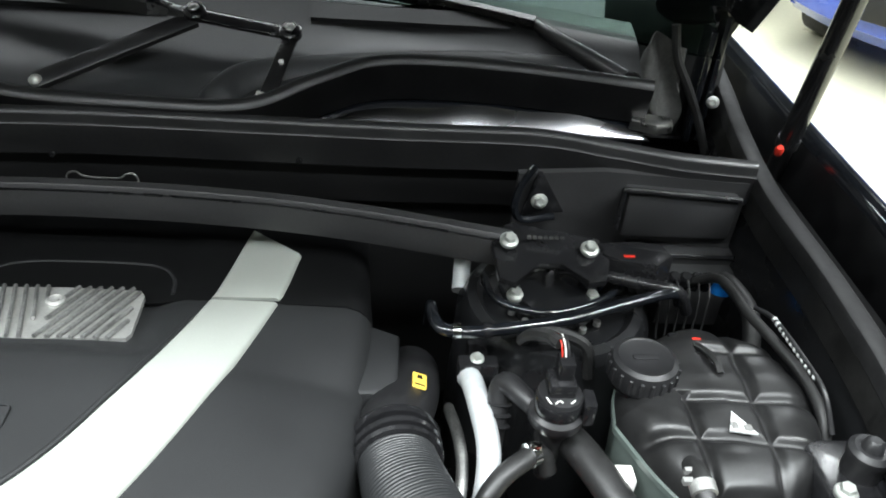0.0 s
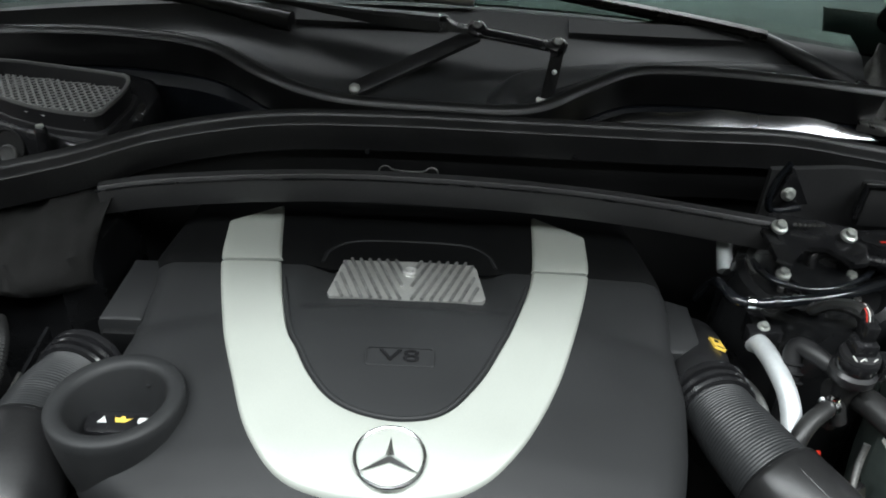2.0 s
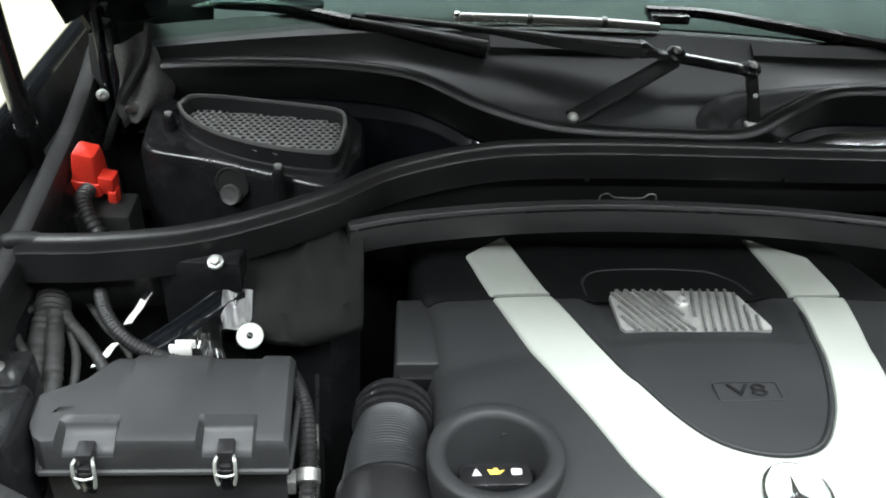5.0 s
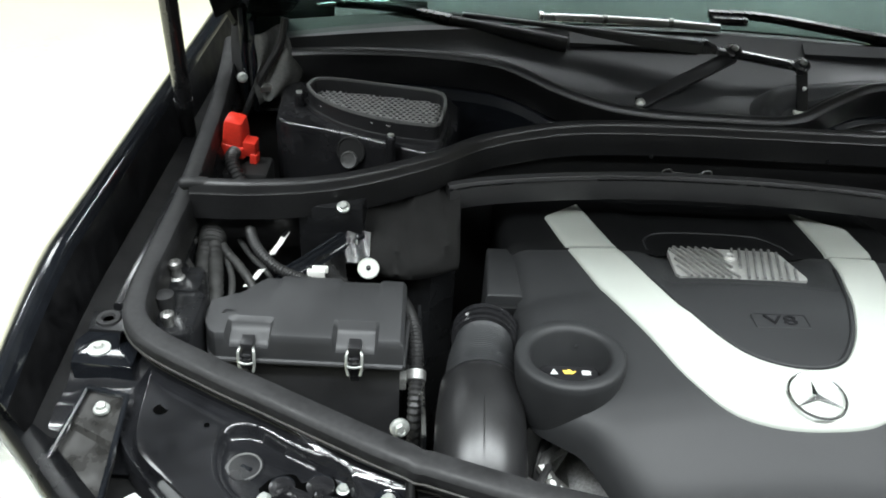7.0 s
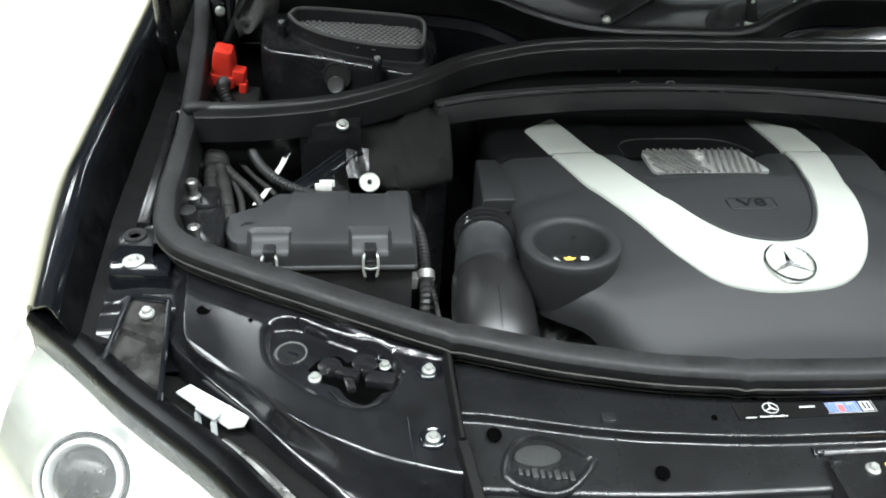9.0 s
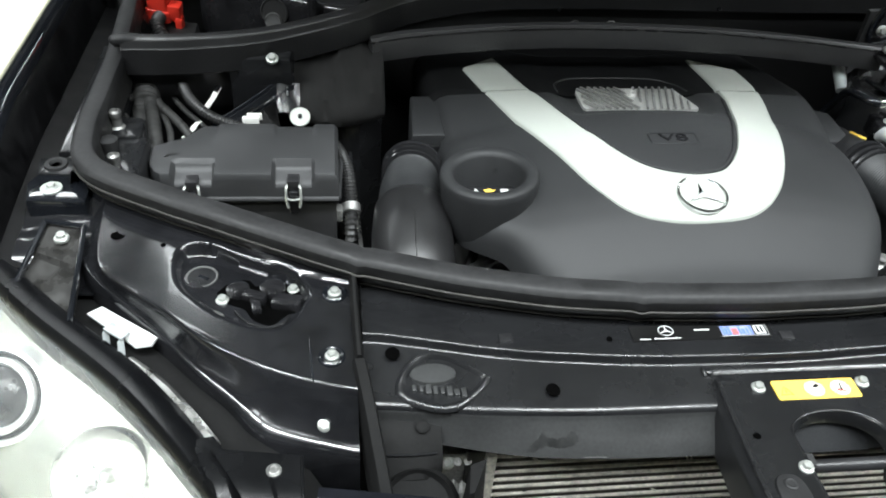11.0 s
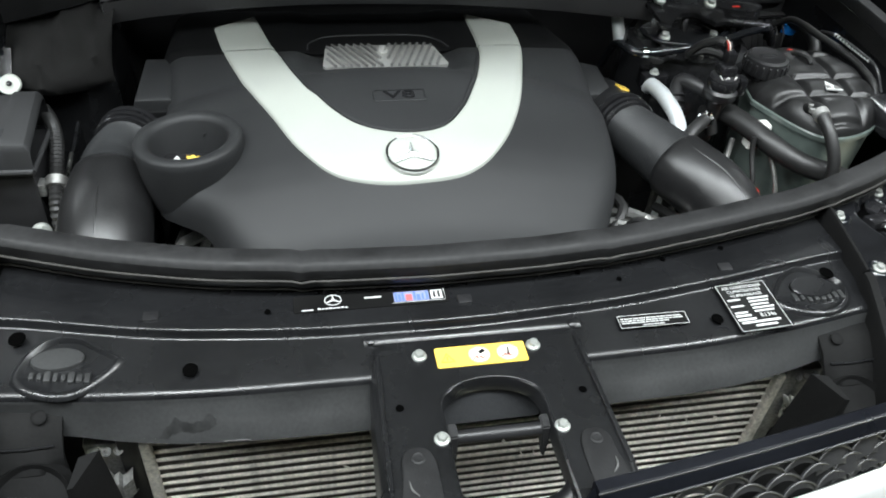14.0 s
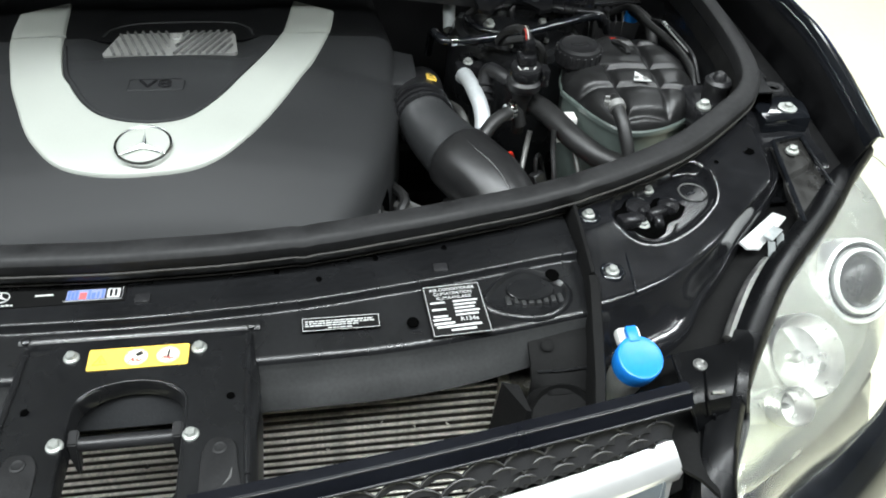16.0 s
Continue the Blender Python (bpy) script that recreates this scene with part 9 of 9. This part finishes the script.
        tube(bm, [(s * q.x, q.y, apron_z(q.x, q.y) - 0.45 * w - 0.2 * (r - w)) for q, w in zip(way, thin)], thin, 8, 1)
        part("pressed_bead", bm, PAINT, ap)
    bead([(0.482, 0.088), (0.479, 0.055), (0.477, 0.030)], 0.0018)
    surf_hole(ap, s * 0.691, 0.246, apron_z(0.691, 0.246) + 0.0002, 0.0070, 0.0062)
    surf_hole(ap, s * 0.640, 0.225, apron_z(0.640, 0.225) + 0.0002, 0.0025, 0.0025)
    # wing bracket carrying the lamp
    br_ = thing("wing_bracket", (s * 0.755, 0.22, 0.94), "black plastic wing bracket with ribs", "bracket", "wing brackets")
    back, front = ((0.772, 0.270, 1.003), (0.729, 0.260, 1.003)), ((0.792, 0.196, 0.974), (0.724, 0.142, 0.973))
    bm = bmesh.new()
    rows = []
    for u in np.linspace(0, 1, 9):
        a, b = Vector(back[0]).lerp(Vector(back[1]), u), Vector(front[0]).lerp(Vector(front[1]), u)
        rows.append([(s * q.x, q.y, q.z - 0.004 - (0.004 if k > 0.45 else 0)) for k in (0, 0.2, 0.42, 0.47, 0.7, 1) for q in (a.lerp(b, k),)])
    sheet(bm, rows, 0.005)
    pl = part("plate", bm, SCUFF, br_, "worn black plastic plate", sharp=25)
    bolt(pl, (s * 0.751, 0.247, 0.998), s=0.75)
    for a, b in ((back[0], back[1]), (back[0], front[0]), (back[1], front[1])):
        bm = bmesh.new()
        tube(bm, [(s * a[0], a[1], a[2]), (s * b[0], b[1], b[2])], 0.0030, 8, 1)
        part("rim", bm, PAINT, br_)
    bm = bmesh.new()
    prism(bm, [(s * x, y) for x, y in ((0.800, 0.262), (0.745, 0.262), (0.735, 0.18), (0.800, 0.19))], 0.90, 0.968, 0.004)
    part("foot", bm, PLASTIC, br_)
    q = thing("wing_screw_plate", (s * 0.775, 0.325, 0.96), "black screw plate bridging the wing gutter", "bracket", "wing screw plates")
    bm = bmesh.new()
    prism(bm, [(s * x, y) for x, y in ((0.735, 0.295), (0.80, 0.30), (0.808, 0.335), (0.80, 0.352), (0.75, 0.35), (0.735, 0.33))], 0.97, 1.010, 0.004)
    pl = part("plate", bm, PAINT, q)
    bm = bmesh.new()
    lathe(bm, [(0.012, 0), (0.012, 0.0015), (0.006, 0.002)], Matrix.Translation((s * 0.777, 0.322, 1.010)), 20)
    part("washer", bm, ZINC, pl)
    bolt(pl, (s * 0.777, 0.322, 1.0115), s=0.68)
    bm = bmesh.new()
    prism(bm, [(s * x, y) for x, y in ((0.764, 0.360), (0.805, 0.362), (0.810, 0.395), (0.765, 0.398))], 0.97, 1.004, 0.004)
    rp = part("rubber_pad", bm, PANEL, q)
    bm = bmesh.new()
    lathe(bm, [(0.014, 0.0), (0.013, 0.003), (0.008, 0.003), (0.006, 0.0)], Matrix.Translation((s * 0.787, 0.379, 1.004)), 18)
    part("pad_ring", bm, RUBBER, rp)
    rnd = random.Random(4 if s < 0 else 6)
    # clutter in the gutter
    for k in range(9):
        y = 0.42 + 0.07 * k + rnd.uniform(-0.02, 0.02)
        bm = bmesh.new()
        lathe(bm, [(0.008, -0.004), (0.008, 0.003), (0.004, 0.006)], Matrix.Translation((s * (0.783 + rnd.uniform(-0.008, 0.008)), y, 0.990)), 10)
        part("gutter_plug", bm, rnd.choice([GLOSSY, STEEL, PAINT]), BODY)
    g = thing("gutter_strip", (s * 0.79, 0.55, 0.98), "long black strip lying in the wing gutter", "trim strip", "gutter strips")
    bm = bmesh.new()
    prism(bm, [(s * x, y) for x, y in ((0.776, 0.41), (0.793, 0.41), (0.798, 0.70), (0.786, 0.70))], 0.984, 1.003, 0.004)
    part("strip", bm, PANEL, g)


wing_details(-1)
wing_details(1)


def washer_filler():
    t = thing("washer_filler", (0.465, -0.02, 0.80), "bright blue screen wash filler cap on a white neck", "filler cap")
    m = on((0.02, -0.30, 1), (0.4575, -0.040, 0.977))
    bm = bmesh.new()
    lathe(bm, [(0.0215, -0.014), (0.0225, -0.004), (0.0225, 0.006), (0.0215, 0.0078), (0.0200, 0.0082), (0.0185, 0.0074), (0.004, 0.0074)], m, 36)
    cap = part("cap", bm, BLUE, t)
    bm = bmesh.new()
    box(bm, -0.006, 0.006, 0.016, 0.033, 0.002, 0.009, 0.0025, m=m)
    part("tab", bm, BLUE, cap)
    bm = bmesh.new()
    lathe(bm, [(0.017, -0.16), (0.018, -0.02), (0.020, -0.008)], m, 20)
    part("neck", bm, WHITE, t)
    bm = bmesh.new()
    box(bm, -0.012, 0.012, 0.018, 0.036, -0.012, 0.001, 0.004, m=m)
    part("collar", bm, WHITE, t)


washer_filler()


def blue_car():
    """Parked show car far off on the hall floor."""
    BX = 3.55
    t = thing("blue_car", (3.6, 6.0, 0), "shiny blue show car parked on the white floor", "car")
    rows = []
    for u in np.linspace(-1, 1, 17):
        x = BX + 0.92 * u
        f = 0.25 * abs(u) ** 3
        rows.append([(x, 4.85 + f, 0.22), (x, 4.72 + f, 0.30), (x, 4.70 + f, 0.50), (x, 4.76 + f, 0.66), (x, 4.95 + f, 0.80 - 0.05 * u * u), (x, 5.6, 0.98 - 0.05 * u * u), (x, 5.9, 1.02 - 0.06 * u * u), (x * 0.92 + 0.284, 6.6, 1.42 - 0.10 * u * u), (x * 0.92 + 0.284, 7.9, 1.44 - 0.10 * u * u), (x, 8.7, 1.0), (x, 9.0, 0.4)])
    bm = bmesh.new()
    sheet(bm, rows, 0.02)
    part("body", bm, BLUE_CAR, t)
    for s in (-1, 1):
        bm = bmesh.new()
        prism(bm, [(BX + s * 0.9, 4.98), (BX + s * 0.9, 8.6), (BX + s * 0.87, 8.6), (BX + s * 0.87, 4.98)], 0.25, 0.95)
        part("side", bm, BLUE_CAR, t)
        bm = bmesh.new()
        prism(bm, rounded(BX + s * 0.68 - 0.17, BX + s * 0.68 + 0.17, -0.06, 0.06, 0.05), 0, 0.04, 0.01, m=Matrix.Translation((0, 4.86 + 0.08, 0.58)) @ pose(0, 0, 0, 60, 0, 0))
        part("headlight", bm, CHROME_SATIN, t)
        for y in (5.45, 8.1):
            bm = bmesh.new()
            lathe(bm, [(0.2, -0.1), (0.31, -0.1), (0.33, 0), (0.31, 0.1), (0.2, 0.1)], pose(BX + s * 0.80, y, 0.33, 0, 90, 0), 24)
            part("wheel", bm, RUBBER, t)
    bm = bmesh.new()
    prism(bm, rounded(3.05, 4.05, -0.07, 0.07, 0.04), 0, 0.03, 0.01, m=Matrix.Translation((0, 4.70, 0.42)) @ pose(0, 0, 0, 90, 0, 0))
    part("air_dam", bm, DARK, t)
    t.matrix_basis = pose(2.84, 3.24, 0, 0, 0, -48) @ Matrix.Translation((-BX, -4.70, 0)) @ t.matrix_basis
    p = thing("display_plinth", (2.15, 4.75, 0), "low round white display plinth", "plinth")
    bm = bmesh.new()
    lathe(bm, [(0.45, 0), (0.45, 0.18), (0.40, 0.20), (0.40, 0.42), (0.36, 0.44), (0.1, 0.44)], Matrix.Translation((2.15, 4.75, 0)), 32)
    part("drum", bm, CHROME_SATIN, p)


blue_car()
